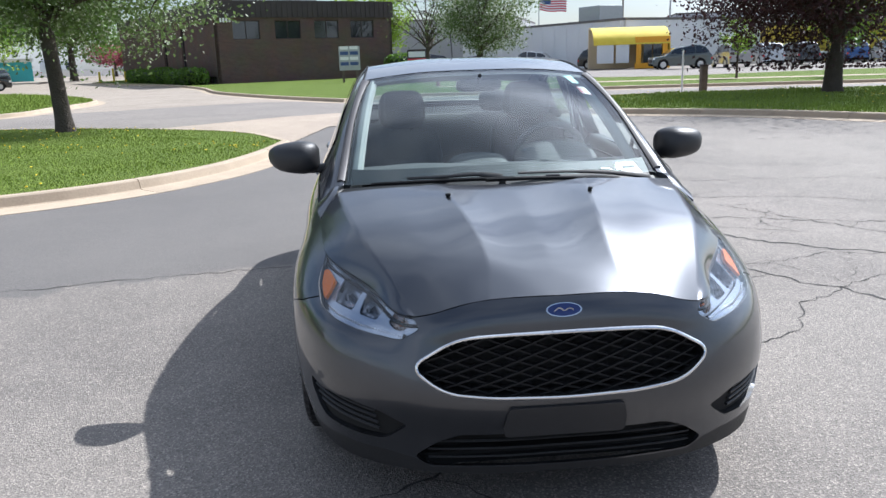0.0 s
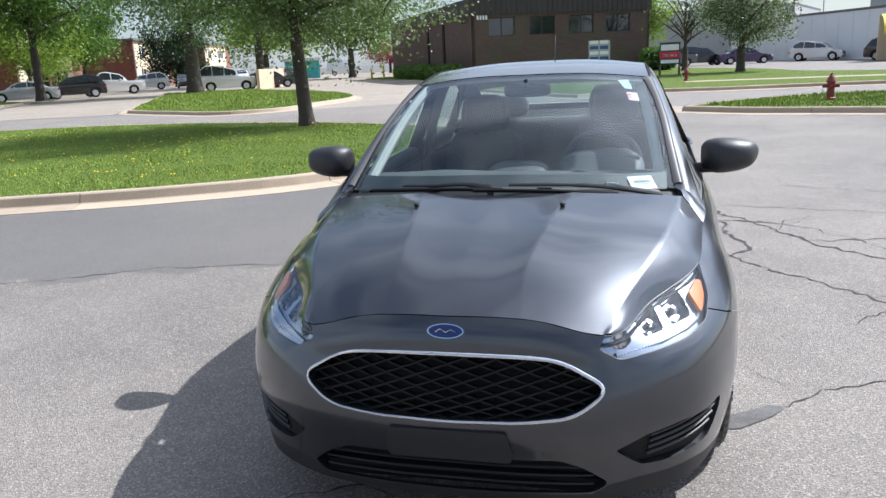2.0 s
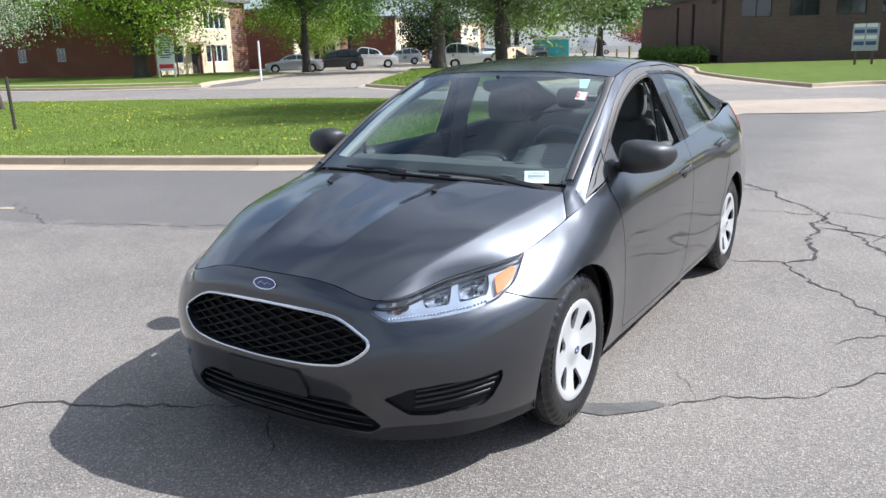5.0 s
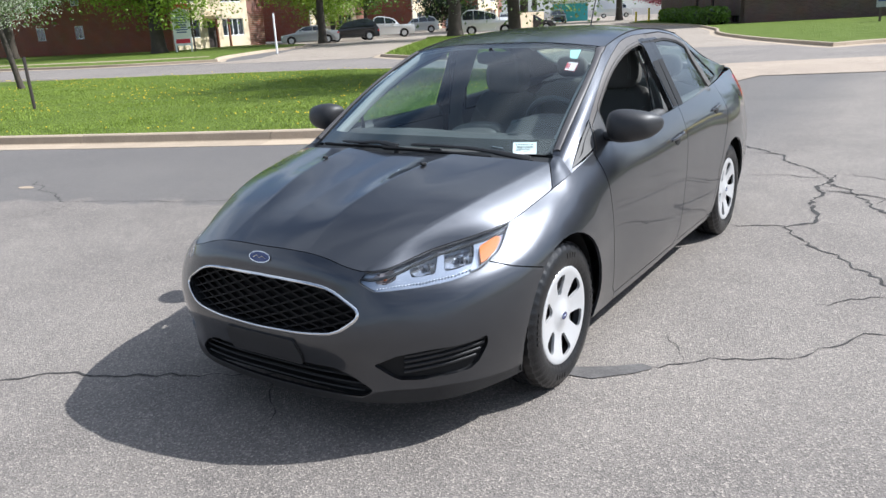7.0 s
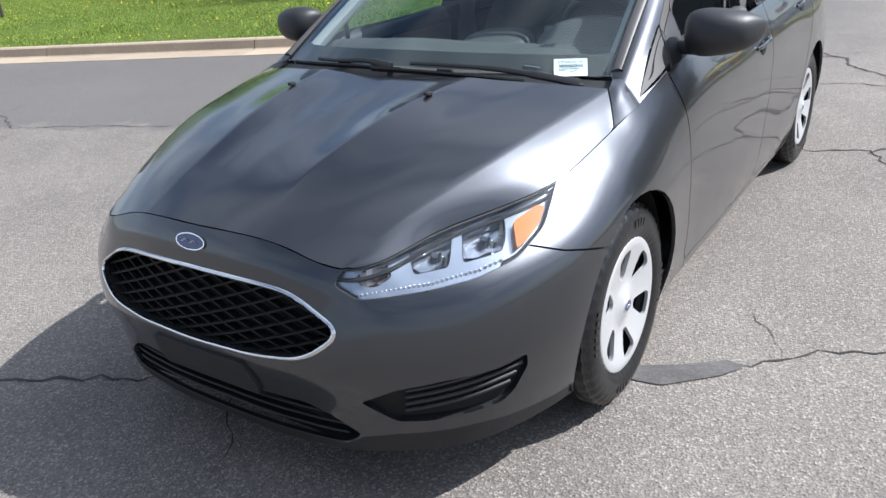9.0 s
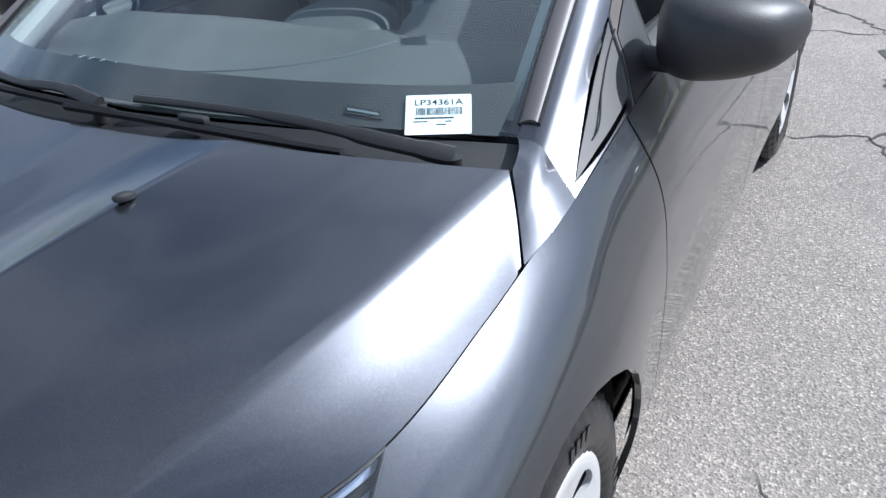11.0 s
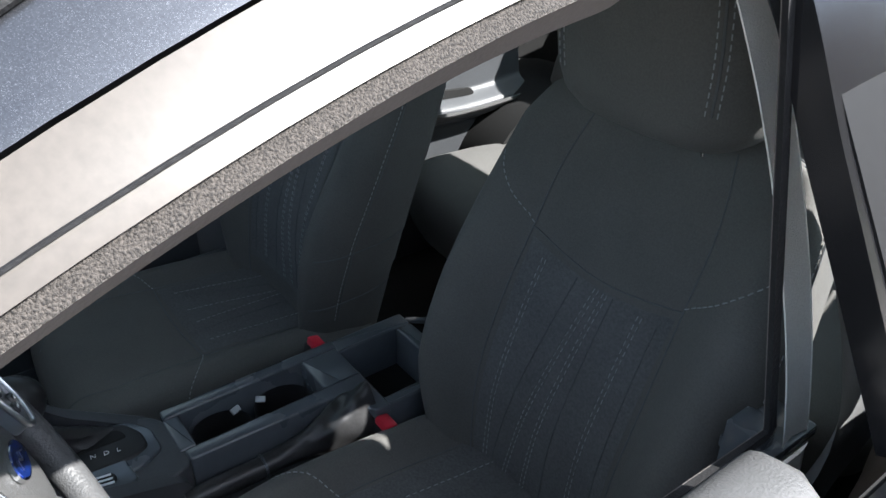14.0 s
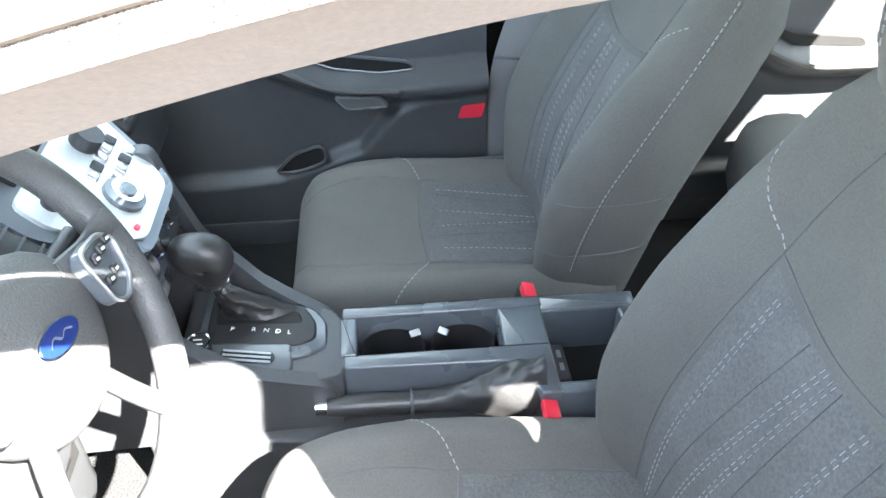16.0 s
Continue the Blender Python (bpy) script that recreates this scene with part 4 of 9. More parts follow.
for s in (1, -1):
    hl = empty("headlight", parent=car)
    hl["label"] = "clear swept-back headlight with amber corner reflector"
    base = lens_bm.copy() if s > 0 else flip_x(lens_bm)
    base.normal_update()
    if sum(f.normal.y for f in base.faces) > 0:
        bmesh.ops.reverse_faces(base, faces=base.faces)
    g = part("lens", flange(doubled(base), .01), LENS, hl, "clear plastic lens", angle=60)
    g.visible_shadow = False
    sx = lambda v: Vector((v[0] * s, v[1], v[2]))
    u = Vector((HL_U.x * s, HL_U.y, 0))
    E = lambda k: (Vector(HL_EDGE[k]).dot(HL_U), HL_EDGE[k][2])
    P2 = lambda a, b, t: (E(a)[0] * (1 - t) + E(b)[0] * t, E(a)[1] * (1 - t) + E(b)[1] * t)
    low, top = [E(1), E(2), E(3), E(4)], [E(9), E(8), E(7), E(6)]

    def V(f, g):
        """A place in the lamp: f along it, g upwards."""
        p = [np.interp(f, (0, .45, .75, 1), [q[k] for q in low]) for k in (0, 1)]
        r = [np.interp(f, (0, .40, .68, 1), [q[k] for q in top]) for k in (0, 1)]
        return (float(p[0] * (1 - g) + r[0] * g), float(p[1] * (1 - g) + r[1] * g))

    W = lambda *pts: [(Vector(p).dot(HL_U), p[2]) for p in pts]
    bowl = pushed(doubled(base), -.026)
    strip = [V(-.05, .10)] + [V(f, .10) for f in (.1, .25, .4, .6, .75)] + [V(.90, .08), V(1.0, -.6), V(.5, -.8), V(-.1, -.8)]
    dark = lifted(bowl, carve(bowl, strip, u, HL_V))
    part("lower_tray", pushed(dark, .016), BEZEL, hl, "ribbed lower light strip", angle=60)
    # recessed chambers: faceted chrome with a bulb, divided by the silver bezel
    for nm, pts, deep, m_ in (("dipped_beam", W((.640, -.550, .722), (.705, -.445, .726), (.742, -.500, .690), (.738, -.520, .664), (.672, -.606, .658)), .034, FLUTED),
                              ("main_beam", W((.556, -.672, .702), (.600, -.580, .722), (.628, -.570, .718), (.652, -.636, .655), (.590, -.702, .652)), .030, FLUTED),
                              ("side_light", W((.482, -.792, .668), (.525, -.728, .695), (.552, -.735, .655), (.530, -.778, .640), (.500, -.795, .645)), .016, SMOKED)):
        hole = lifted(bowl, carve(bowl, rounded(pts, .012, 3), u, HL_V))
        c0 = sum((f.calc_center_median() for f in hole.faces), Vector()) / max(1, len(hole.faces))
        hole.normal_update()
        n0 = sum((f.normal for f in hole.faces), Vector()).normalized()
        cup = pushed(hole, -deep)
        for w in cup.verts:
            r_ = w.co - (c0 - n0 * deep)
            w.co += n0 * (.105 * r_.length + (.0035 if int((r_.dot(u) + 1) / .009) % 2 else 0))
        ch = part(nm, flange(cup, -deep * .8), m_, hl, "chrome reflector chamber" if m_ is FLUTED else "smoked inner side light", smooth=False)
        b = bmesh.new()
        if m_ is FLUTED:
            rod(b, c0 - n0 * deep, c0 - n0 * .012, .013, .010, 14)
            rod(b, c0 - n0 * .014 + Vector((0, 0, .004)), c0 - n0 * .008 + Vector((0, 0, .004)), .0105, .008, 14)
        else:
            rod(b, c0 - n0 * deep, c0 - n0 * .004, .008, .006, 12)
        part("bulb", b, BULB if m_ is FLUTED else AMBER, hl)
        for k in range(3 if m_ is FLUTED else 0):
            fin = bmesh.new()
            o = c0 - n0 * (deep * .75) + u * (.012 + .009 * k) + Vector((0, 0, .004 - .008 * k))
            box(fin, -.0025, .0025, -.004, .010, -.010, .012, .001, 1, Matrix.Translation(o))
            part("reflector_fin", fin, TRAY if k % 2 else DEEP, hl)
    part("bowl", flange(bowl, .004), BEZEL, hl, "bright silver lamp bezel", angle=60)
    am_poly = rounded(W((.718, -.430, .720), (.742, -.345, .742), (.755, -.325, .736), (.769, -.390, .704), (.763, -.442, .683), (.752, -.476, .672)), .006, 2)
    amb_src = pushed(doubled(base), -.007)
    am = lifted(amb_src, carve(amb_src, am_poly, u, HL_V))
    amb_src.free()
    part("amber_reflector", flange(am, .012), AMBER, hl, "amber side reflector", angle=60)

    def at(f, g):
        p = Vector([float(np.interp(f, (0, .45, .75, 1), [HL_EDGE[k][i] for k in (1, 2, 3, 4)])) for i in range(3)])
        r = Vector([float(np.interp(f, (0, .40, .68, 1), [HL_EDGE[k][i] for k in (9, 8, 7, 6)])) for i in range(3)])
        return p.lerp(r, g)

    for k in range(30):
        q = sx(at(.02 + .86 * k / 29, .07)) + Vector((-.004 * s, .010, 0))
        r = bmesh.new()
        box(r, -.0022, .0022, -.004, .004, -.0045, .0045, .0012, 1, Matrix.Translation(q))
        part("light_rib", r, SATIN, hl)
    edge = bmesh.new()
    bound = [e for e in base.edges if e.is_boundary]
    for e in bound:
        rod(edge, e.verts[0].co - e.verts[0].normal * .003, e.verts[1].co - e.verts[1].normal * .003, .0032, seg=5, cap=False)
    part("lens_seal", edge, BLACK, hl, "black lens surround")
    base.free()

    # lower bumper vent
    vent = empty("bumper_vent", parent=car)
    vent["label"] = "black slatted corner vent in the bumper"
    f = fog_bm.copy() if s > 0 else flip_x(fog_bm)
    f.normal_update()
    part("vent_back", flange(pushed(f, -.028), -.028), BLACK, vent, "black vent recess", smooth=False)
    low_z = lambda x: float(np.interp(x, (.535, .565, .711, .761, .781, .804), (.312, .290, .294, .299, .325, .385)))
    top_z = lambda x: float(np.interp(x, (.49, .578, .677, .77, .806), (.352, .394, .41, .41, .425)))
    for k in range(5):
        line = []
        for x in np.linspace(.585 + .004 * k, .80, 22):
            z = .318 + .021 * k + (x - .6) * .16
            if low_z(x) + .006 < z < top_z(x) - .006:
                line.append(sx(nose(x, z, -.012)))
        if len(line) > 3:
            part("slat", tube(line, .0045, 6, flat=1.5), CAP, vent)
lens_bm.free()
fog_bm.free()

# ---- door mirrors, handles, aerial ----
for s, owner in ((1, door_fl), (-1, door_fr)):
    sx = lambda x, y, z: (x * s, y, z)
    secs = []
    for x, y0, y1, z0, z1 in ((.812, .60, .655, 1.005, 1.075), (.826, .550, .664, .978, 1.099), (.87, .512, .672, .965, 1.114), (.92, .510, .680, .967, 1.114),
                              (.97, .526, .686, .975, 1.107), (1.01, .554, .690, .988, 1.096), (1.032, .590, .690, 1.004, 1.084), (1.046, .628, .686, 1.022, 1.070), (1.051, .648, .676, 1.036, 1.058)):
        c, w, h = (y0 + y1) / 2, (y1 - y0) / 2, (z1 - z0) / 2
        ring_ = []
        for k in range(24):
            a = 2 * math.pi * k / 24
            ca, sa = math.cos(a), math.sin(a)
            q = (abs(ca) ** 2.35 + abs(sa) ** 2.35) ** (-1 / 2.35)
            ring_.append(sx(x, c + w * ca * q, (z0 + z1) / 2 + h * sa * q))
        secs.append(ring_)
    mir = empty("door_mirror", parent=car)
    mir["label"] = "black plastic door mirror"
    g = loft([r + r[:1] for r in secs], 49, 25)
    bm = sheet(g, flip=s > 0)
    bmesh.ops.holes_fill(bm, edges=[e for e in bm.edges if e.is_boundary], sides=60)
    bmesh.ops.recalc_face_normals(bm, faces=bm.faces)
    part("mirror_cap", bm, CAP, mir, "textured black cap", angle=60)
    arm = tube([sx(.735, .625, .985), sx(.80, .615, .985), sx(.865, .61, .985), sx(.91, .61, .99)], .024, 10, 14, flat=.75)
    part("mirror_arm", arm, BLACK, mir)
    mg = prism([(a * s, b) for a, b in rounded([(.885, 1.008), (.975, 1.012), (.988, 1.042), (.972, 1.070), (.885, 1.076)], .015)], .673, .678, "y")
    for w in mg.verts:
        w.co.y += (abs(w.co.x) - .90) * .13
    part("mirror_glass", mg, CHROME, mir, "mirror glass", smooth=False)

for doors, y, z in (((door_fl, door_fr), 1.475, .845), ((door_rl, door_rr), 2.315, .905)):
    for s, owner in ((1, doors[0]), (-1, doors[1])):
        F = lambda yy, zz, o: Vector((flank(yy, zz, o).x * s, yy, zz))
        h = empty("door_handle", parent=owner)
        # near-black bulge painted as the shade inside the handle bowl
        cup = pillow(.02, .10, .062, 10, 10, 2.2)
        bmesh.ops.translate(cup, vec=F(y - .012, z - .008, -.002) - Vector((0, 0, .031)), verts=cup.verts)
        part("handle_cup", cup, DARK, h, "dark bulge standing in for the shaded hand recess")
        p = [F(y - .10, z + .004, -.002), F(y - .085, z + .008, .009), F(y, z + .016, .017), F(y + .075, z + .020, .013), F(y + .098, z + .020, -.002)]
        part("grip", tube([tuple(q) for q in p], .0105, 8, 22, flat=.8), PAINT, h, "body-coloured grip")
bm = tube([(0, 2.30, 1.42), (0, 2.33, 1.50), (0, 2.40, 1.625)], .0045, 6, 10)
part("aerial", bm, BLACK, car, "thin black roof aerial")

# ---- wheels ----
def build_wheel():
    w = empty("wheel", parent=car)
    w["label"] = "silver six-spoke wheel cover on a black tyre"
    # tyre: profile turned about the x axis, with shoulder blocks
    prof = [(-.090, .214), (-.098, .226), (-.104, .248), (-.101, .275), (-.092, .298), (-.080, .308), (-.078, .315), (-.048, .317), (-.046, .310), (-.036, .310), (-.034, .317),
            (-.006, .318), (-.005, .310), (.005, .310), (.006, .318), (.034, .317), (.036, .310), (.046, .310), (.048, .317), (.078, .315), (.080, .308), (.092, .298),
            (.101, .275), (.104, .248), (.098, .226), (.090, .214)]
    seg, bm, rings = 132, bmesh.new(), []
    for k in range(seg):
        a = 2 * math.pi * k / seg
        ring_ = []
        for x, r in prof:
            if k % 3 == 0 and .049 < abs(x) < .095:
                r -= .007
            if k % 3 == 1 and abs(x) < .035:
                r -= .003
            ring_.append(bm.verts.new((x, r * math.cos(a), r * math.sin(a))))
        rings.append(ring_)
    for k in range(seg):
        a, b = rings[k], rings[(k + 1) % seg]
        for i in range(len(prof) - 1):
            bm.faces.new((a[i], b[i], b[i + 1], a[i + 1]))
    bmesh.ops.recalc_face_normals(bm, faces=bm.faces)
    tyre = part("tyre", bm, TYRE, w, "black tyre with blocky tread", angle=40)
    # raised bars where the sidewall lettering stands
    for a0, k in ((70, 6), (160, 4), (250, 6), (340, 4)):
        for i in range(k):
            let = bmesh.new()
            m = Matrix.Rotation(radians(a0 + i * 5.2), 4, "X") @ Matrix.Translation((.1035, 0, .262))
            box(let, -.0012, .0012, -.007, .007, -.012, .012, m=m)
            part("lettering_bar", let, TYRE, tyre, smooth=False)
    rim = bmesh.new()
    R = [(.05, .20), (.088, .214), (.092, .220), (.086, .224)]
    rr = [[rim.verts.new((x, r * math.cos(2 * math.pi * k / 48), r * math.sin(2 * math.pi * k / 48))) for x, r in R] for k in range(48)]
    for k in range(48):
        for i in range(len(R) - 1):
            rim.faces.new((rr[k][i], rr[(k + 1) % 48][i], rr[(k + 1) % 48][i + 1], rr[k][i + 1]))
    disc(rim, .20, .02, Matrix.Translation((.03, 0, 0)) @ pose(0, 0, 0, 0, 90, 0), 40)
    part("rim", rim, mat("black steel", (.02, .02, .022), .5, metal=.4), w, "black steel rim")
    # cover: dished disc with six rounded holes
    prof = [(0.0, .090), (.022, .090), (.045, .083), (.07, .077), (.125, .082), (.17, .090), (.200, .094), (.211, .092), (.216, .082)]
    n = 120
    g = np.array([[(x, r * math.cos(2 * math.pi * k / n), r * math.sin(2 * math.pi * k / n)) for k in range(n + 1)] for r, x in curve([(r, x, 0) for r, x in prof], 30)[:, :2]])
    cov = sheet(g)
    cov.normal_update()
    if sum(f.normal.x for f in cov.faces) < 0:
        bmesh.ops.reverse_faces(cov, faces=cov.faces)
    for k in range(6):
        a = radians(60 * k + 38)
        hole = rounded([(.090, -.013), (.120, -.025), (.162, -.041), (.179, -.036), (.186, 0), (.179, .036), (.162, .041), (.120, .025), (.090, .013)], .012, 3)
        hole = [(r * math.cos(a) - t * math.sin(a), r * math.sin(a) + t * math.cos(a)) for r, t in hole]
        lifted(cov, carve(cov, hole, *YZ)).free()
    part("wheel_cover", flange(cov, .012), COVER, w, "silver six-spoke cover", angle=50)
    badge(Vector((.089, 0, 0)), Vector((1, 0, 0)), .048, .034, w, "centre_cap")
    return w


wheel = build_wheel()
wheel.matrix_basis = pose(.772, 0, .316)
for x, y, rz, rx in ((.772, 2.648, 0, 35), (-.772, 0, 180, 20), (-.772, 2.648, 180, 50)):
    copy_thing(wheel, pose(x, y, .316, 0, 0, rz) @ pose(0, 0, 0, rx, 0, 0))
for y in (0.0, 2.648):
    for s in (1, -1):
        bm = bmesh.new()
        a = [(s * .56, .380), (s * .838, .366)]
        n = 24
        rr = [[bm.verts.new((x, y + r * math.cos(t), .325 + r * math.sin(t))) for x, r in a] for t in np.linspace(-.35, math.pi + .35, n)]
        for p, q in zip(rr, rr[1:]):
            bm.faces.new((p[0], q[0], q[1], p[1]))
        c = bm.verts.new((s * .56, y, .325))
        for p, q in zip(rr, rr[1:]):
            bm.faces.new((c, q[0], p[0]))
        part("wheel_liner", bm, DARK, car, "black wheel housing")
bm = bmesh.new()
box(bm, -.62, .62, -.55, 3.3, .19, .24)
box(bm, -.46, .46, -.78, -.53, .195, .225)
box(bm, -.80, .80, .42, 2.25, .20, .25)
part("underbody", bm, DARK, car, "dark underside", smooth=False)


# ---- the car's inside ----
FABRIC = mat("dark grey seat cloth", (0.116, 0.113, 0.107), 0.92, vary=0.12, scale=9, fine=420, mottled=0.6, bump=0.35, bump_scale=650, spec=0.15, sheen=0.06, bump_dist=0.002)
INSERT = mat("ribbed seat insert cloth", (0.116, 0.116, 0.117), 0.88, vary=0.2, scale=14, fine=260, mottled=0.7, bump=0.5, bump_scale=480, spec=0.2, sheen=0.08, bump_dist=0.002)
STITCH = mat("grey sewing thread", (0.30, 0.31, 0.32), 0.8, vary=0.1)
SEAM = mat("sunken seam", (0.105, 0.110, 0.114), 0.95, vary=0.1)
TRIM = mat("grained dark trim", (0.058, 0.061, 0.066), 0.40, vary=0.12, scale=8, fine=300, bump=0.25, bump_scale=600, spec=0.45, bump_dist=0.002)
SOFT = mat("soft dashboard skin", (0.080, 0.080, 0.080), 0.60, vary=0.1, scale=6, fine=240, bump=0.35, bump_scale=420, spec=0.35, bump_dist=0.003)
GLOSSY = mat("satin black bezel", (0.085, 0.096, 0.108), 0.28, vary=0.08, coat=0.3)
LEATHER = mat("black leatherette", (0.024, 0.024, 0.025), 0.40, vary=0.15, scale=20, fine=200, bump=0.25, bump_scale=220, spec=0.5, bump_dist=0.0015)
GRIP = mat("steering wheel leatherette", (0.085, 0.086, 0.088), 0.42, vary=0.1, scale=14, fine=300, bump=0.3, bump_scale=380, spec=0.45)
CARPET = mat("black carpet", (0.04, 0.04, 0.042), 0.97, vary=0.35, fine=300, mottled=0.8, bump=0.8, bump_scale=320, spec=0.1)
SILVERED = mat("silver console plastic", (0.52, 0.54, 0.55), 0.34, metal=0.35, vary=0.06, fine=300)
REDBTN = mat("red buckle button", (0.72, 0.03, 0.06), 0.35, vary=0.06, coat=0.3)
# webbing colour lifted to carry sunlight that the pillar blocks
BELTED = mat("belt webbing with sunlight in its colour", (0.72, 0.72, 0.68), 0.75, vary=0.1, fine=500, bump=0.4, bump_scale=700)
POST = mat("grey pillar plastic", (0.150, 0.150, 0.152), 0.6, vary=0.1, fine=300, bump=0.2, bump_scale=500, bump_dist=0.002)
POSTLINE = mat("grey pillar lining", (0.36, 0.35, 0.33), 0.85, vary=0.08, fine=300, bump=0.3, bump_scale=300)
LINING = mat("grey headlining", (0.40, 0.39, 0.37), 0.95, vary=0.08, fine=300, bump=0.3, bump_scale=300)


def ringed(sections, close=True):
    """A closed body over a row of closed sections, with its ends capped."""
    bm = bmesh.new()
    rings = [[bm.verts.new(p) for p in s] for s in sections]
    n = len(rings[0])
    for a, b in zip(rings, rings[1:]):
        for j in range(n):
            bm.faces.new((a[j], a[(j + 1) % n], b[(j + 1) % n], b[j]))
    if close:
        bm.faces.new(rings[0][::-1])
        bm.faces.new(rings[-1])
    bmesh.ops.recalc_face_normals(bm, faces=bm.faces)
    return bm


def dashes(points, length=.0060, step=.0100, r=.0008):
    """A row of stitches along a line."""
    p = [Vector(q) for q in points]
    bm, run, due = bmesh.new(), 0.0, 0.0
    for a, b in zip(p, p[1:]):
        d = (b - a).length
        while due < run + d:
            q = a + (b - a) * ((due - run) / max(d, 1e-6))
            u = (b - a).normalized()
            rod(bm, q, q + u * length, r, seg=5)
            due += step
        run += d
    return bm


def drawn(tree, pts, way, out, n=30):
    """The points of a line cast on to a surface."""
    res = []
    way = Vector(way)
    for p in curve(pts, n):
        h = tree.ray_cast(Vector(p) - way * .5, way)
        if h[0] is not None:
            res.append(tuple(h[0] - way * out))
    return res


def smooth(e0, e1, x):
    t = min(1, max(0, (x - e0) / (e1 - e0)))
    return t * t * (3 - 2 * t)


def section(half, front, n=56):
    """A closed section (across, forwards) from its right half."""
    pts = half + [(-a, b) for a, b in half[-2:0:-1]]
    c = curve(pts + [pts[0]], n + 1)[:-1]
    return c


def front_seat(cx, upright=0.0, s=1, sunk=0.0):
    seat = empty("front_seat", cx, 1.55, .45, car)
    seat["label"] = "dark grey cloth front seat with pale stitching"
    inv = Matrix.Translation((-cx, -1.55, -.45))

    def add(name, bm, m, parent=seat, label="", angle=60):
        bmesh.ops.transform(bm, matrix=Matrix.Translation((cx, 0, 0)) @ lean if name not in FLAT else Matrix.Translation((cx, 0, 0)), verts=bm.verts)
        bmesh.ops.transform(bm, matrix=Matrix.Translation((0, 0, -sunk * (1 if name in ("cushion", "cushion_seam", "cushion_stitching", "cushion_insert") else .3 if name not in FLAT else 0))) @ inv, verts=bm.verts)
        return part(name, bm, m, parent, label, angle=angle)

    FLAT = ("cushion", "cushion_seam", "cushion_stitching", "cushion_insert", "seat_base", "seat_rail", "side_shield")
    lean = Matrix.Translation((0, 1.62, .62)) @ Matrix.Rotation(upright, 4, "X") @ Matrix.Translation((0, -1.62, -.62))
    # backrest: sections set square to a leaning spine
    spine = curve([(1.605, .47), (1.600, .60), (1.607, .70), (1.645, .82), (1.695, .935), (1.745, 1.045), (1.768, 1.095), (1.776, 1.112)], 40)
    wide = curve([(.185, 0), (.215, 0), (.237, 0), (.242, 0), (.236, 0), (.220, 0), (.190, 0), (.120, 0)], 40)[:, 0]
    bol = curve([(.035, 0), (.05, 0), (.058, 0), (.052, 0), (.036, 0), (.016, 0), (.004, 0), (0, 0)], 40)[:, 0]
    deep = curve([(.14, 0), (.15, 0), (.15, 0), (.14, 0), (.13, 0), (.12, 0), (.10, 0), (.04, 0)], 40)[:, 0]
    secs = []
    for i in range(40):
        t = spine[min(i + 1, 39)] - spine[max(i - 1, 0)]
        t = t / np.linalg.norm(t)
        fwd = np.array([-t[1], t[0]])
        w, b, d = wide[i], bol[i], deep[i]
        half = [(0, 0), (w * .34, .002), (w * .54, b * .18), (w * .72, b * .82), (w * .86, b), (w * .97, b * .45), (w, -d * .22), (w * .985, -d * .62), (w * .90, -d * .93), (w * .5, -d * 1.03), (0, -d * 1.04)]
        c = section(half, 0)
        secs.append([(x, spine[i][0] + f * fwd[0], spine[i][1] + f * fwd[1]) for x, f in c])
    back = ringed(secs)
    tree = BVHTree.FromBMesh(back)
    bk = add("backrest", back, FABRIC)
    aft = (0, 1, 0)
    seamlines = {
        "in": [(-.118, 1.4, .50), (-.125, 1.4, .66), (-.128, 1.4, .80), (-.124, 1.4, .92), (-.118, 1.4, 1.02), (-.10, 1.4, 1.09)],
        "out": [(.118, 1.4, .50), (.125, 1.4, .66), (.128, 1.4, .80), (.124, 1.4, .92), (.118, 1.4, 1.02), (.10, 1.4, 1.09)]}
    for k, ln in seamlines.items():
        q = drawn(tree, ln, aft, .0002, 60)
        add("backrest_seam", tube(q, .0013, 5), SEAM, bk, "sunken seam")
    q = drawn(tree, [(-.124, 1.4, .925), (0, 1.4, .905), (.124, 1.4, .925)], aft, .0004, 40)
    add("backrest_seam", tube(q, .0012, 5), SEAM, bk, "sunken seam")
    for sgn in (-1, 1):
        q = drawn(tree, [(sgn * .124, 1.4, .930), (sgn * .165, 1.4, .962), (sgn * .205, 1.4, 1.0)], aft, .0012, 30)
        if len(q) > 4:
            add("stitching", dashes(q), STITCH, bk, "pale sewn stitches")
        q = [tuple(p) for p in curve([(sgn * float(wide[i]) * .985, spine[i][0] + .012, spine[i][1]) for i in range(4, 38, 4)], 70)]
        q = [p for p in (tree.find_nearest(Vector(a)) for a in q)]
        q = [tuple(a[0] + a[1] * .001) for a in q if a[0] is not None]
        add("stitching", dashes(q), STITCH, bk, "pale sewn stitches")
        add("backrest_seam", tube([Vector(a) + Vector((0, .006, 0)) for a in q], .0012, 5), SEAM, bk, "sunken seam")
    for zz in (.60, .715):
        for sgn in (-1, 1):
            pts = [(sgn * .4, y, zz + .03 * (y - 1.6) / .2) for y in np.linspace(1.56, 1.78, 16)]
            q = []
            for a in pts:
                h = tree.ray_cast(Vector(a), Vector((-sgn, 0, 0)))
                if h[0] is not None:
                    q.append(tuple(h[0]))
            if len(q) > 4:
                add("backrest_seam", tube(q, .0018, 5), SEAM, bk, "sunken seam")
    # insert panel with stitched rays
    bm = bmesh.new()
    g = []
    for j in range(25):
        z = .56 + (.915 - .56) * j / 24
        row = []
        for i in range(19):
            x = -.118 + .236 * i / 18
            zz = z - (.018 * (1 - (x / .12) ** 2) * j / 24)
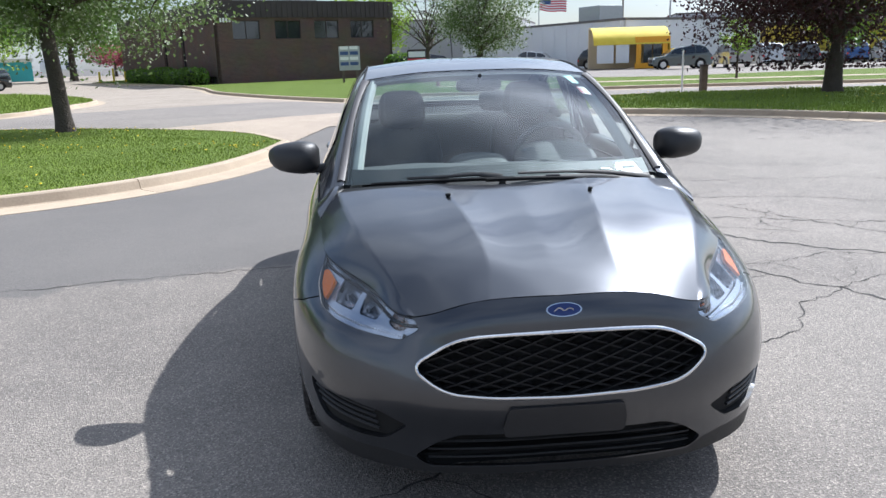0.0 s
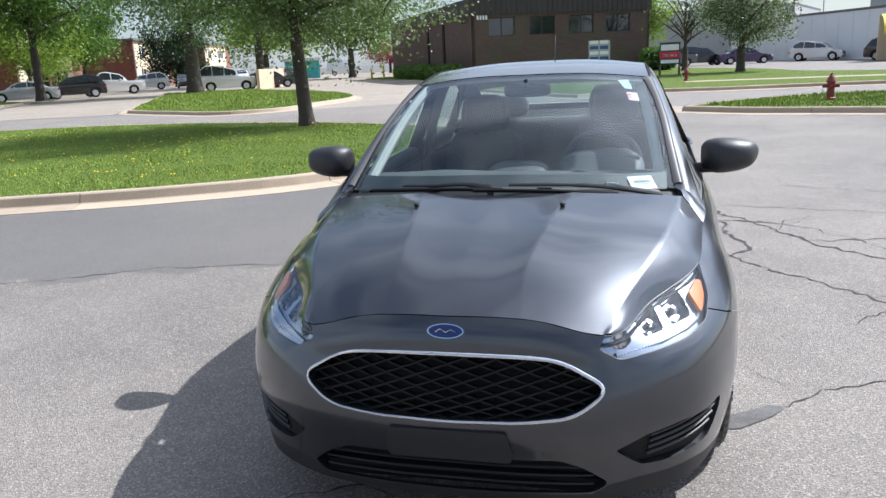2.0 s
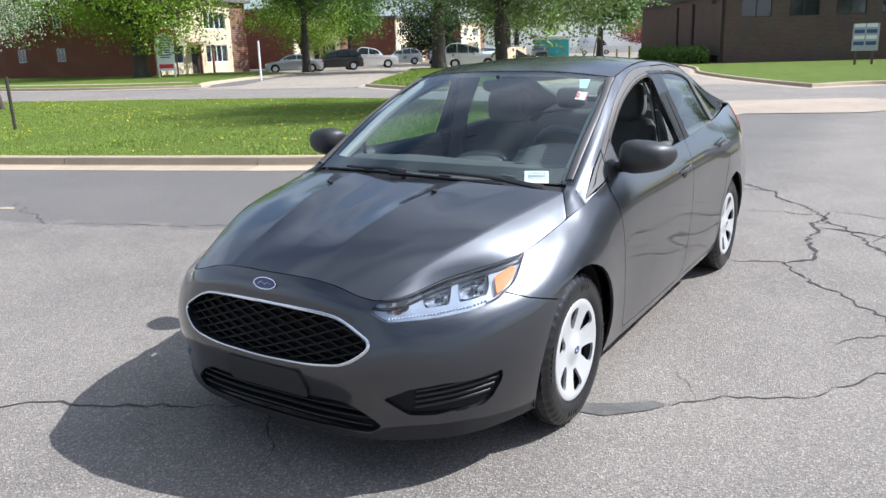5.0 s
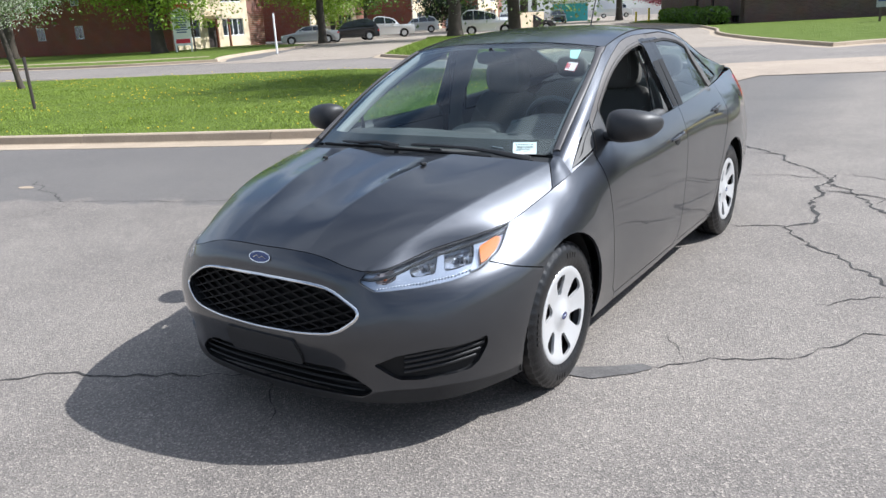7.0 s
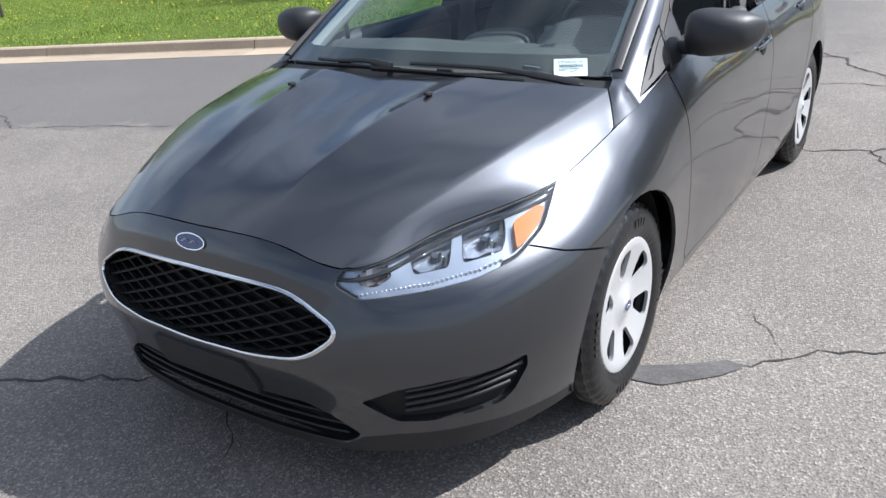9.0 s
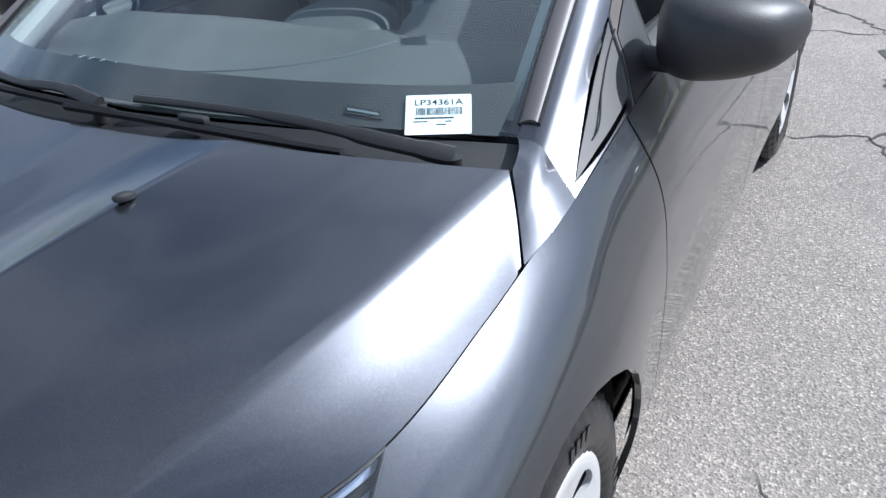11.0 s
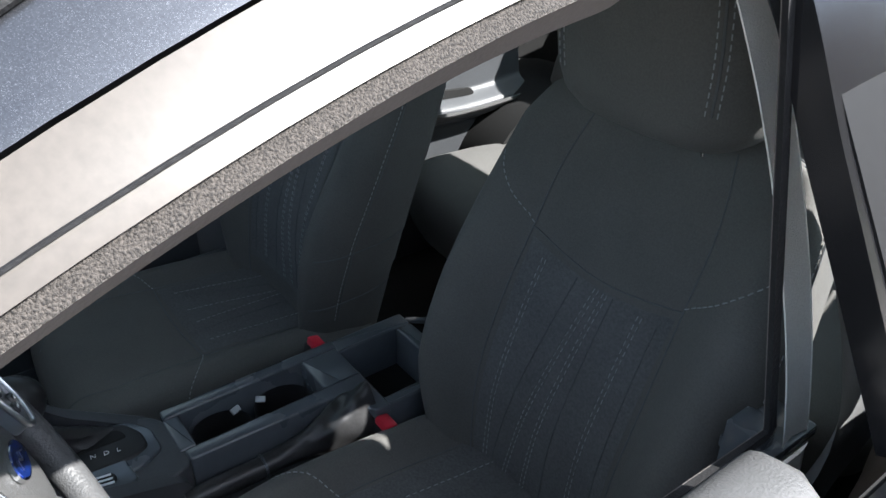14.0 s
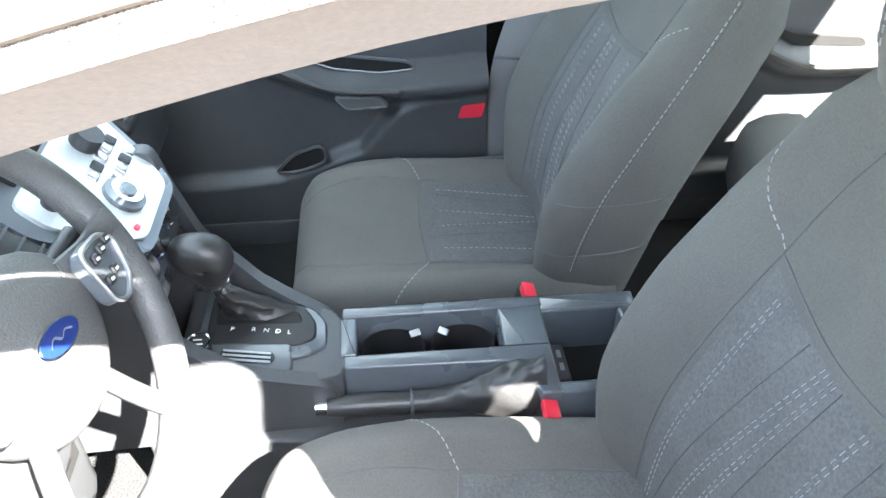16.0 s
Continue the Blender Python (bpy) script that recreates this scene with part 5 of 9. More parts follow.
            h = tree.ray_cast(Vector((x, 1.2, zz)), Vector(aft))
            row.append(tuple(h[0] - Vector((0, .0012, 0))) if h[0] is not None else (x, 1.6, zz))
        g.append(row)
    add("insert_panel", sheet(np.array(g)), INSERT, bk, "ribbed bluish grey insert cloth")
    for x0, x1, dbl in ((-.088, -.098, 1), (-.03, -.085, 0), (.004, -.058, 1), (.018, -.022, 1), (.03, .012, 0), (.075, .06, 1), (.10, .10, 0)):
        for o in ((-.003, .003) if dbl else (0,)):
            q = drawn(tree, [(x0 * s + o, 1.2, .895), (x1 * s + o, 1.2, .575)], aft, .0018, 40)
            if dbl:
                add("stitching", dashes(q, .0065, .0115, .0006), STITCH, bk, "pale sewn stitches")
            else:
                add("backrest_seam", tube(q, .0008, 4), SEAM, bk, "sunken seam")
    # headrest
    hb = pillow(.288, .150, .228, 18, 16, 4.6)
    for w in hb.verts:
        k = w.co.z / .222
        w.co.x *= 1.0 - .10 * smooth(.45, 1.0, k) - .05 * smooth(.35, 0, k)
        w.co.y += .016 * (w.co.x / .136) ** 2 - .02 * k
    bmesh.ops.translate(hb, vec=(0, 1.757, 1.092), verts=hb.verts)
    htree = BVHTree.FromBMesh(hb)
    hr = add("headrest", hb, FABRIC)
    for sgn in (-1, 1):
        q = drawn(htree, [(sgn * .105, 1.4, 1.150), (sgn * .108, 1.4, 1.2), (sgn * .100, 1.4, 1.3)], aft, .0004, 40)
        add("headrest_seam", tube(q, .0018, 5), SEAM, hr, "sunken seam")
        for o in (-.006, .006):
            q = drawn(htree, [(sgn * .105 + o, 1.4, 1.150), (sgn * .108 + o, 1.4, 1.2), (sgn * .100 + o, 1.4, 1.3)], aft, .001, 40)
            add("stitching", dashes(q), STITCH, hr, "pale sewn stitches")
        bm = bmesh.new()
        rod(bm, (sgn * .06, 1.765, 1.06), (sgn * .06, 1.745, 1.16), .006, seg=10)
        add("headrest_post", bm, CHROME, hr, "chrome post")
        bm = bmesh.new()
        box(bm, sgn * .06 - .014, sgn * .06 + .014, 1.745, 1.778, 1.098, 1.118, .005)
        add("post_collar", bm, BLACK, hr)
    # cushion
    path = curve([(1.118, .50), (1.122, .555), (1.15, .590), (1.22, .605), (1.38, .598), (1.55, .578), (1.64, .565), (1.70, .55)], 44)
    cw = curve([(.13, 0), (.175, 0), (.205, 0), (.226, 0), (.236, 0), (.234, 0), (.225, 0), (.21, 0)], 44)[:, 0]
    cb = curve([(0, 0), (.002, 0), (.006, 0), (.012, 0), (.022, 0), (.03, 0), (.032, 0), (.03, 0)], 44)[:, 0]
    secs = []
    for i in range(44):
        w, b, (y, z) = cw[i], cb[i], path[i]
        lo = .44 if i > 4 else .46
        h = z - lo
        half = [(0, z), (w * .4, z + .001), (w * .6, z + b * .25), (w * .78, z + b), (w * .9, z + b * .55 - .004), (w * .985, z - .03), (w, z - h * .5), (w * .97, lo + .01), (w * .6, lo), (0, lo)]
        secs.append([(x, y, zz) for x, zz in section(half, 0)])
    cu = ringed(secs)
    ct = BVHTree.FromBMesh(cu)
    cush = add("cushion", cu, FABRIC)
    down = (0, 0, -1)
    for sgn in (-1, 1):
        q = drawn(ct, [(sgn * .10, 1.13, 1), (sgn * .132, 1.2, 1), (sgn * .135, 1.4, 1), (sgn * .128, 1.64, 1)], down, .0002, 60)
        add("cushion_seam", tube(q, .0012, 5), SEAM, cush, "sunken seam")
        q = drawn(ct, [(sgn * .134, 1.368, 1), (sgn * .175, 1.35, 1), (sgn * .228, 1.30, 1)], down, .001, 30)
        add("cushion_stitching", dashes(q), STITCH, cush, "pale sewn stitches")
    q = drawn(ct, [(-.134, 1.368, 1), (0, 1.36, 1), (.134, 1.368, 1)], down, .0004, 40)
    add("cushion_seam", tube(q, .0016, 5), SEAM, cush, "sunken seam")
    g = []
    for j in range(20):
        y = 1.372 + .26 * j / 19
        row = []
        for i in range(19):
            x = -.128 + .256 * i / 18
            h = ct.ray_cast(Vector((x, y, 1)), Vector(down))
            row.append(tuple(h[0] + Vector((0, 0, .0012))))
        g.append(row)
    add("cushion_insert", sheet(np.array(g)), INSERT, cush, "ribbed bluish grey insert cloth")
    for x0, x1, dbl in ((-.09, -.08, 1), (-.05, -.02, 0), (-.02, .01, 1), (.03, .02, 1), (.085, .05, 0), (.1, .09, 1)):
        q = drawn(ct, [(x0 * s, 1.40, 1), (x1 * s, 1.62, 1)], down, .0018, 30)
        if dbl:
            add("cushion_stitching", dashes(q, .0065, .0115, .0006), STITCH, cush, "pale sewn stitches")
        else:
            add("cushion_seam", tube(q, .0008, 4), SEAM, cush, "sunken seam")
    bm = bmesh.new()
    box(bm, -.20, .20, 1.18, 1.72, .27, .45, .03)
    add("seat_base", bm, BLACK)
    for x in (-.2, .2):
        bm = bmesh.new()
        box(bm, x - .018, x + .018, 1.12, 1.78, .222, .268, .006)
        add("seat_rail", bm, BLACK)
    bm = pillow(.035, .46, .12, 10, 12, 3.2)
    bmesh.ops.translate(bm, vec=(.235 * (1 if cx > 0 else -1), 1.50, .38), verts=bm.verts)
    add("side_shield", bm, TRIM, seat, "dark plastic side shield")
    return seat


front_seat(.40, 0.0, 1)
front_seat(-.375, radians(-5), -1, .085)

# rear bench
bench = empty("rear_bench", 0, 2.3, .45, car)


def bench_part(name, bm, m, parent=bench, label=""):
    bmesh.ops.translate(bm, vec=(0, -2.3, -.45), verts=bm.verts)
    return part(name, bm, m, parent, label, angle=60)


bm = pillow(1.26, .56, .20, 20, 14, 4.2)
for w in bm.verts:
    w.co.z += .018 * math.cos(w.co.x * 8.5) * (w.co.z / .2) - .03 * smooth(-.1, .28, w.co.y) * (w.co.z / .2)
bmesh.ops.translate(bm, vec=(0, 2.27, .41), verts=bm.verts)
bt = BVHTree.FromBMesh(bm)
bc = bench_part("bench_cushion", bm, FABRIC)
for x in (-.30, .30):
    bench_part("bench_seam", tube(drawn(bt, [(x, 2.05, 1), (x, 2.45, 1)], (0, 0, -1), .0003, 24), .002, 5), SEAM, bc, "sunken seam")
bm = pillow(1.28, .17, .58, 20, 14, 4.5)
bmesh.ops.transform(bm, matrix=Matrix.Translation((0, 2.57, .52)) @ Matrix.Rotation(radians(-22), 4, "X"), verts=bm.verts)
bench_part("bench_backrest", bm, FABRIC)
for x in (-.36, .36):
    bm = pillow(.24, .10, .16, 10, 12, 3.2)
    bmesh.ops.translate(bm, vec=(x, 2.80, 1.07), verts=bm.verts)
    bench_part("rear_headrest", bm, FABRIC)

# floor, sills, bulkhead, rear shelf, headlining
bm = bmesh.new()
box(bm, -.72, .72, .35, 2.75, .17, .215, .01)
part("cabin_floor", bm, CARPET, car, "black carpeted cabin floor")
bm = prism([(.36, .2), (2.1, .2), (2.1, .34), (.36, .34)], -.09, .09, "x")
part("tunnel", bm, CARPET, car)
part("bulkhead", prism([(.32, .2), (.36, .2), (.52, .23), (.40, .50), (.34, .95), (.28, .95)], -.70, .70, "x"), CARPET, car, "black carpeted bulkhead")
for sgn in (-1, 1):
    bm = bmesh.new()
    box(bm, min(sgn * .675, sgn * .80), max(sgn * .675, sgn * .80), .45, 2.25, .20, .315, .012)
    sill = part("inner_sill", bm, TRIM, car, "dark plastic sill cover")
    bm = bmesh.new()
    box(bm, sgn * .70 - .012, sgn * .70 + .012, .62, 1.48, .314, .322, .003)
    part("scuff_strip", bm, GLOSSY, sill)
part("parcel_shelf", prism([(2.72, 1.02), (3.10, 1.075), (3.10, 1.10), (2.72, 1.045)], -.58, .58, "x"), CARPET, car)
lin = [[(x * .975, y, z - .03) for x, y, z in r] for r in ([(.60, 1.10, 1.369), (.31, 1.062, 1.401), (0, 1.05, 1.407)], [(.578, 1.45, 1.415), (.30, 1.43, 1.446), (0, 1.42, 1.452)],
                                                           [(.575, 1.95, 1.41), (.30, 1.96, 1.444), (0, 1.96, 1.45)], [(.56, 2.34, 1.37), (.30, 2.38, 1.398), (0, 2.40, 1.404)], [(.575, 2.55, 1.312), (.30, 2.60, 1.334), (0, 2.62, 1.338)])]
part("headlining", whole(lin, 31, 21), LINING, car, "pale grey cloth headlining", angle=None)
for sgn in (-1, 1):
    q = [(sgn * (x - (.045 if sgn > 0 else .045)), y + .02, z - (.055 if sgn > 0 else .03)) for x, y, z in RAIL[:5]]
    part("pillar_trim", tube(q, .026 if sgn > 0 else .042, 10, 40, flat=.6), POSTLINE, car, "pale grey windscreen pillar trim")
    pts = [[(sgn * .690, 1.53, .30), (sgn * .680, 1.78, .30)], [(sgn * .700, 1.545, .70), (sgn * .690, 1.79, .70)], [(sgn * .735, 1.625, .93), (sgn * .725, 1.78, .93)],
           [(sgn * .675, 1.605, 1.15), (sgn * .665, 1.80, 1.15)], [(sgn * .575, 1.54, 1.385), (sgn * .57, 1.80, 1.385)]]
    g = loft([[a, tuple((np.array(a) + np.array(b)) / 2 - np.array((sgn * .018, 0, 0))), b] for a, b in pts], 12, 40)
    bm = sheet(g, flip=sgn < 0)
    pil = part("centre_pillar_trim", bm, POST, car, "dark grained centre pillar trim")
    q = [(sgn * .640, 1.535, .72), (sgn * .632, 1.66, .715), (sgn * .642, 1.785, .72)]
    part("trim_joint", tube(q, .003, 6, 20), SEAM, pil)

# seat belt by the driver's pillar
belt = empty("seat_belt", .61, 1.6, .9, car)
belt["label"] = "pale seat belt hanging beside the pillar, sunlight put into its colour"
bl = [(.585, 1.565, 1.335), (.622, 1.590, 1.23), (.647, 1.612, 1.133), (.678, 1.645, .97), (.690, 1.665, .85), (.685, 1.67, .60)]
p = curve(bl, 40)
g = np.stack([p + np.array((0, -.021, 0)), p + np.array((-.003, 0, 0)), p + np.array((0, .021, 0))], 1)
bm = sheet(g)
flange(bm, .0015)
bmesh.ops.translate(bm, vec=(-.61, -1.6, -.9), verts=bm.verts)
part("webbing", bm, BELTED, belt)
bm = bmesh.new()
box(bm, .640, .692, 1.605, 1.70, .862, .878, .004)
box(bm, .645, .680, 1.60, 1.64, .84, .905, .005)
bmesh.ops.translate(bm, vec=(-.61, -1.6, -.9), verts=bm.verts)
part("tongue", bm, GLOSSY, belt, "black belt tongue")
bm = bmesh.new()
box(bm, .565, .60, 1.545, 1.595, 1.315, 1.36, .01)
bmesh.ops.translate(bm, vec=(-.61, -1.6, -.9), verts=bm.verts)
part("belt_guide", bm, TRIM, belt)


# ---- inner door panels ----
def door_card(x0, y0, y1, arm, pocket, parent, sgn):
    """A moulded door panel: shoulder, swept armrest, map pocket bulge."""
    ay, az = [a[0] for a in arm], [a[1] for a in arm]
    py, pz = [a[0] for a in pocket], [a[1] for a in pocket]
    ny, nz = 110, 90
    g = np.zeros((nz, ny, 3))
    for j in range(nz):
        for i in range(ny):
            y, z = y0 + (y1 - y0) * i / (ny - 1), .30 + .70 * j / (nz - 1)
            za, zp = float(np.interp(y, ay, az)), float(np.interp(y, py, pz))
            d = 0.0
            d += .050 * smooth(za - .055, za - .012, z) * (1 - smooth(za + .004, za + .045, z)) * smooth(y0 + .02, y0 + .30, y)
            d += .034 * (1 - smooth(zp - .012, zp + .014, z))
            d -= .012 * smooth(.66, .80, z) * (1 - smooth(.86, .97, z))
            d -= .035 * smooth(.88, 1.0, z) ** 2
            g[j, i] = (sgn * (x0 - d), y, z)
    bm = sheet(g, flip=sgn > 0)
    return part("door_card", bm, TRIM, parent, "dark grey moulded door panel", angle=None)


ARM = [(.55, .84), (.80, .80), (.95, .765), (1.05, .722), (1.12, .685), (1.20, .650), (1.33, .640), (1.42, .642), (1.56, .652)]
POCKET = [(.5, .40), (.81, .415), (.95, .42), (1.06, .430), (1.15, .455), (1.25, .49), (1.30, .55), (1.335, .59), (1.40, .605), (1.56, .612)]
RARM = [(y + 1.0, z + .01) for y, z in ARM]
RPOCKET = [(1.5, .38), (2.6, .40)]
for sgn, dr in ((-1, door_fr), (1, door_fl)):
    card = door_card(.715 if sgn < 0 else .715, .55, 1.53, ARM, POCKET, dr, sgn)
    q = [(sgn * .652, y, z + .006) for y, z in ARM[2:7]] + [(sgn * .652, 1.34, .645)]
    part("armrest_lip", tube(q, .011, 8, 60, flat=.6), SOFT, card, "soft armrest edge")
    # no hollow is cut: a near-black slab gives the pull its shade
    lens = rounded([(1.10, .742), (1.20, .715), (1.36, .692), (1.375, .676), (1.30, .670), (1.20, .685), (1.13, .715)], .012, 3)
    part("pull_recess", prism(lens, sgn * .703 - .006, sgn * .703 + .006, "x"), DARK, card, "dark slab standing in for shade in the pull handle")
    q = [(sgn * .700, y, z) for y, z in lens]
    part("pull_rim", tube(q, .004, 6, closed=True), GLOSSY, card, "thin black rim")
    lens = rounded([(1.20, .640), (1.30, .633), (1.315, .612), (1.225, .608)], .012, 3)
    part("release_cup", prism(lens, sgn * .660 - .004, sgn * .660 + .006, "x"), SOFT, card)
    part("release_rim", tube([(sgn * .655, y, z) for y, z in lens], .003, 6, closed=True), GLOSSY, card)
    part("shut_strip", tube([(sgn * .690, 1.345, .636), (sgn * .690, 1.53, .648)], .003, 6, 10), SEAM, card)
    # pocket opening drawn as a near-black slab in place of shade
    lens = rounded([(1.05, .445), (1.10, .495), (1.165, .515), (1.172, .47), (1.11, .448)], .02, 3)
    part("bottle_pocket", prism(lens, sgn * .683 - .004, sgn * .683 + .004, "x"), DARK, card, "dark slab standing in for shade in the bottle pocket")
    part("pocket_rim", tube([(sgn * .678, y, z) for y, z in lens], .004, 6, closed=True), TRIM, card)
    part("door_reflector", prism(rounded([(1.465, .562), (1.518, .562), (1.526, .596), (1.475, .592)], .006, 2), sgn * .684 - .005, sgn * .684 + .005, "x"), REDBTN, card, "red door reflector")
for sgn, dr in ((-1, door_rr), (1, door_rl)):
    card = door_card(.712, 1.77, 2.55, RARM, RPOCKET, dr, sgn)
    q = [(sgn * .650, y, z + .004) for y, z in RARM[3:]]
    part("armrest_lip", tube(q, .011, 8, 40, flat=.6), SOFT, card, "soft armrest edge")
    # near-black slab as the rear pull's shade, no hollow cut
    lens = rounded([(2.12, .742), (2.2, .715), (2.36, .70), (2.37, .68), (2.2, .69)], .012, 3)
    part("pull_recess", prism(lens, sgn * .702 - .006, sgn * .702 + .006, "x"), DARK, card, "dark slab standing in for shade in the pull handle")
# padded rolls along the window sills
for sgn, dr, y0, y1 in ((1, door_fl, .70, 1.515), (-1, door_fr, .70, 1.515), (1, door_rl, 1.80, 2.42), (-1, door_rr, 1.80, 2.42)):
    secs = []
    for k in range(30):
        t = k / 29
        y = y0 + (y1 - y0) * t
        e = math.sqrt(max(0.0, 1 - max(0, (t - .955) / .045) ** 2)) * .9 + .1
        zt = .950 + .038 * (y - .7)
        cs = []
        for a in range(18):
            th = 2 * math.pi * a / 18
            cx_, sz = math.cos(th), math.sin(th)
            cs.append((sgn * (.757 + .037 * e * math.copysign(abs(cx_) ** .8, cx_)), y, zt + (.028 if sz > 0 else .06) * e * math.copysign(abs(sz) ** .8, sz)))
        secs.append(cs)
    part("sill_pad", ringed(secs), SOFT, dr, "padded grey door top")

# ---- dashboard ----
dash = empty("dashboard", 0, .6, .8, car)
dash["label"] = "dark soft-skinned dashboard with hooded dials"


def dpart(name, bm, m, parent=dash, label="", angle=50):
    bmesh.ops.translate(bm, vec=(0, -.6, -.8), verts=bm.verts)
    return part(name, bm, m, parent, label, angle=angle)


xs = np.linspace(-.69, .69, 47)
g = []
for x in xs:
    f = float(np.interp(abs(x), [0, .37, .69], [.135, .185, .305]))
    zf = float(np.interp(abs(x), [0, .37, .69], [.962, .952, .925]))
    mid = math.exp(-(x / .17) ** 4)
    bulge = .012 * math.exp(-((x + .35) / .2) ** 2)
    row = [(x, f, zf), (x, f + .10, zf + .008), (x, f + .16, zf + .004), (x, .50, .962 + bulge), (x, .70, .965 + bulge), (x, .80, .948), (x, .845 + .04 * mid, .915), (x, .855 + .05 * mid, .86), (x, .83 + .06 * mid, .76), (x, .80 + .05 * mid, .66), (x, .74, .58)]
    g.append(curve(row, 60))
dtop = sheet(np.array(g), flip=True)
dtree = BVHTree.FromBMesh(dtop)
dpart("dash_skin", dtop, SOFT, label="grained dark dashboard skin")
dn = (0, 0, -1)
# slot shade as a near-black strip laid on the uncut skin
q = drawn(dtree, [(-.50, .40, 2), (-.25, .335, 2), (0, .305, 2), (.25, .335, 2), (.50, .40, 2)], dn, .001, 60)
dpart("defroster_slot", tube(q, .006, 6, flat=.35), DARK, label="dark strip standing in for the shaded slot along the windscreen foot")
for k in range(3, 58, 3):
    bm = bmesh.new()
    p = Vector(q[k])
    rod(bm, p + Vector((-.006, -.006, .002)), p + Vector((.006, .006, .004)), .0016, seg=5)
    dpart("vent_rib", bm, SILVERED)
q = drawn(dtree, [(-.60, .42, 2), (-.30, .36, 2), (-.02, .36, 2), (.10, .44, 2), (.20, .56, 2), (.26, .70, 2)], dn, .001, 50)
dpart("dash_seam", tube(q, .0025, 5), SEAM)


def hood_over(cx, w, y0, y1, top, name, label):
    """An arched shade over dials, open towards the seats."""
    secs_o, secs_i = [], []
    for k in range(12):
        t = k / 11
        y = y0 + (y1 - y0) * t
        h = (top - .93) * (.30 + .70 * smooth(0, .75, t))
        ww = w * (.80 + .20 * smooth(0, .6, t))
        arc = [(cx + ww * math.copysign(abs(math.cos(a)) ** .75, math.cos(a)), .93 + h * abs(math.sin(a)) ** .7) for a in np.linspace(math.pi, 0, 25)]
        secs_o.append([(x, y + .035 * smooth(.94, top, z) * t, z) for x, z in arc])
    g = np.array(secs_o)
    gi = g.copy()
    gi[..., 0] = cx + (gi[..., 0] - cx) * .93
    gi[..., 2] = .93 + (gi[..., 2] - .93) * .86
    bm = sheet(np.concatenate([g, gi[::-1]]))
    bmesh.ops.recalc_face_normals(bm, faces=bm.faces)
    return dpart(name, bm, SOFT, label=label, angle=60)


clus = hood_over(.37, .205, .66, .90, 1.042, "dial_hood", "arched shade over the dials")
bm = bmesh.new()
box(bm, .19, .55, .80, .815, .86, 1.02, .01)
dpart("dial_face", bm, GLOSSY)
for x in (.29, .45):
    bm = bmesh.new()
    disc(bm, .052, .03, Matrix.Translation((x, .82, .955)) @ Matrix.Rotation(radians(90), 4, "X"), 28)
    dpart("dial", bm, DARK)
hood_over(-.03, .150, .68, .86, .995, "screen_hood", "arched shade over the screen")
# centre stack
M = Matrix.Translation((0, .94, .872)) @ Matrix.Rotation(radians(50), 4, "X")      # local z up the face, y outwards


def stack(name, bm, m, label="", parent=None):
    bmesh.ops.transform(bm, matrix=M, verts=bm.verts)
    return dpart(name, bm, m, parent or dash, label)


pl = rounded([(-.145, .10), (.125, .10), (.135, .03), (.085, -.075), (.06, -.095), (-.08, -.095), (-.105, -.075), (-.155, .03)], .018, 3)
bm = prism(pl, -.07, .0, "y")
face = stack("stack_body", bm, GLOSSY)
pl = rounded([(-.12, .065), (.105, .065), (.112, .02), (.068, -.065), (.05, -.082), (-.07, -.082), (-.088, -.065), (-.132, .02)], .014, 3)
stack("audio_plate", prism(pl, .0, .006, "y"), SILVERED, "silver audio control plate")
bm = bmesh.new()
box(bm, -.09, .07, -.01, .004, .070, .096, .003)
stack("display", bm, DARK, "dark display")
for x, z, r, d, m_ in ((-.06, .030, .019, .022, CAP), (.0, -.038, .027, .008, GLOSSY), (.0, -.038, .020, .014, CHROME), (.0, -.038, .011, .017, GLOSSY), (.075, .03, .012, .014, CAP)):
    bm = bmesh.new()
    disc(bm, r, d, Matrix.Translation((x, .005 + d / 2, z)) @ Matrix.Rotation(radians(90), 4, "X"), 26)
    stack("knob", bm, m_)
for k in range(10):
    bm = bmesh.new()
    x = -.095 + .022 * (k % 5)
    z = .004 - .026 * (k // 5)
    box(bm, x - .008, x + .008, .004, .0095, z - .008, z + .008, .002)
    stack("audio_button", bm, SATIN if k % 3 else CAP)
bm = bmesh.new()
disc(bm, .004, .004, Matrix.Translation((.045, .008, -.066)) @ Matrix.Rotation(radians(90), 4, "X"), 10)
stack("hazard_light", bm, REDBTN)
for x in (-.185, .165):
    bm = bmesh.new()
    box(bm, x - .032, x + .032, -.08, .003, -.02, .10, .012)
    v = stack("air_vent", bm, BLACK)
    for k in range(5):
        bm = bmesh.new()
        box(bm, x - .027, x + .027, .0, .006, -.004 + .02 * k, -.001 + .02 * k)
        stack("vent_slat", bm, TRIM)
# heating controls below
M = Matrix.Translation((0, .992, .772)) @ Matrix.Rotation(radians(16), 4, "X")
bm = bmesh.new()
box(bm, -.11, .10, -.10, 0, -.06, .045, .012)
stack("heater_panel", bm, GLOSSY)
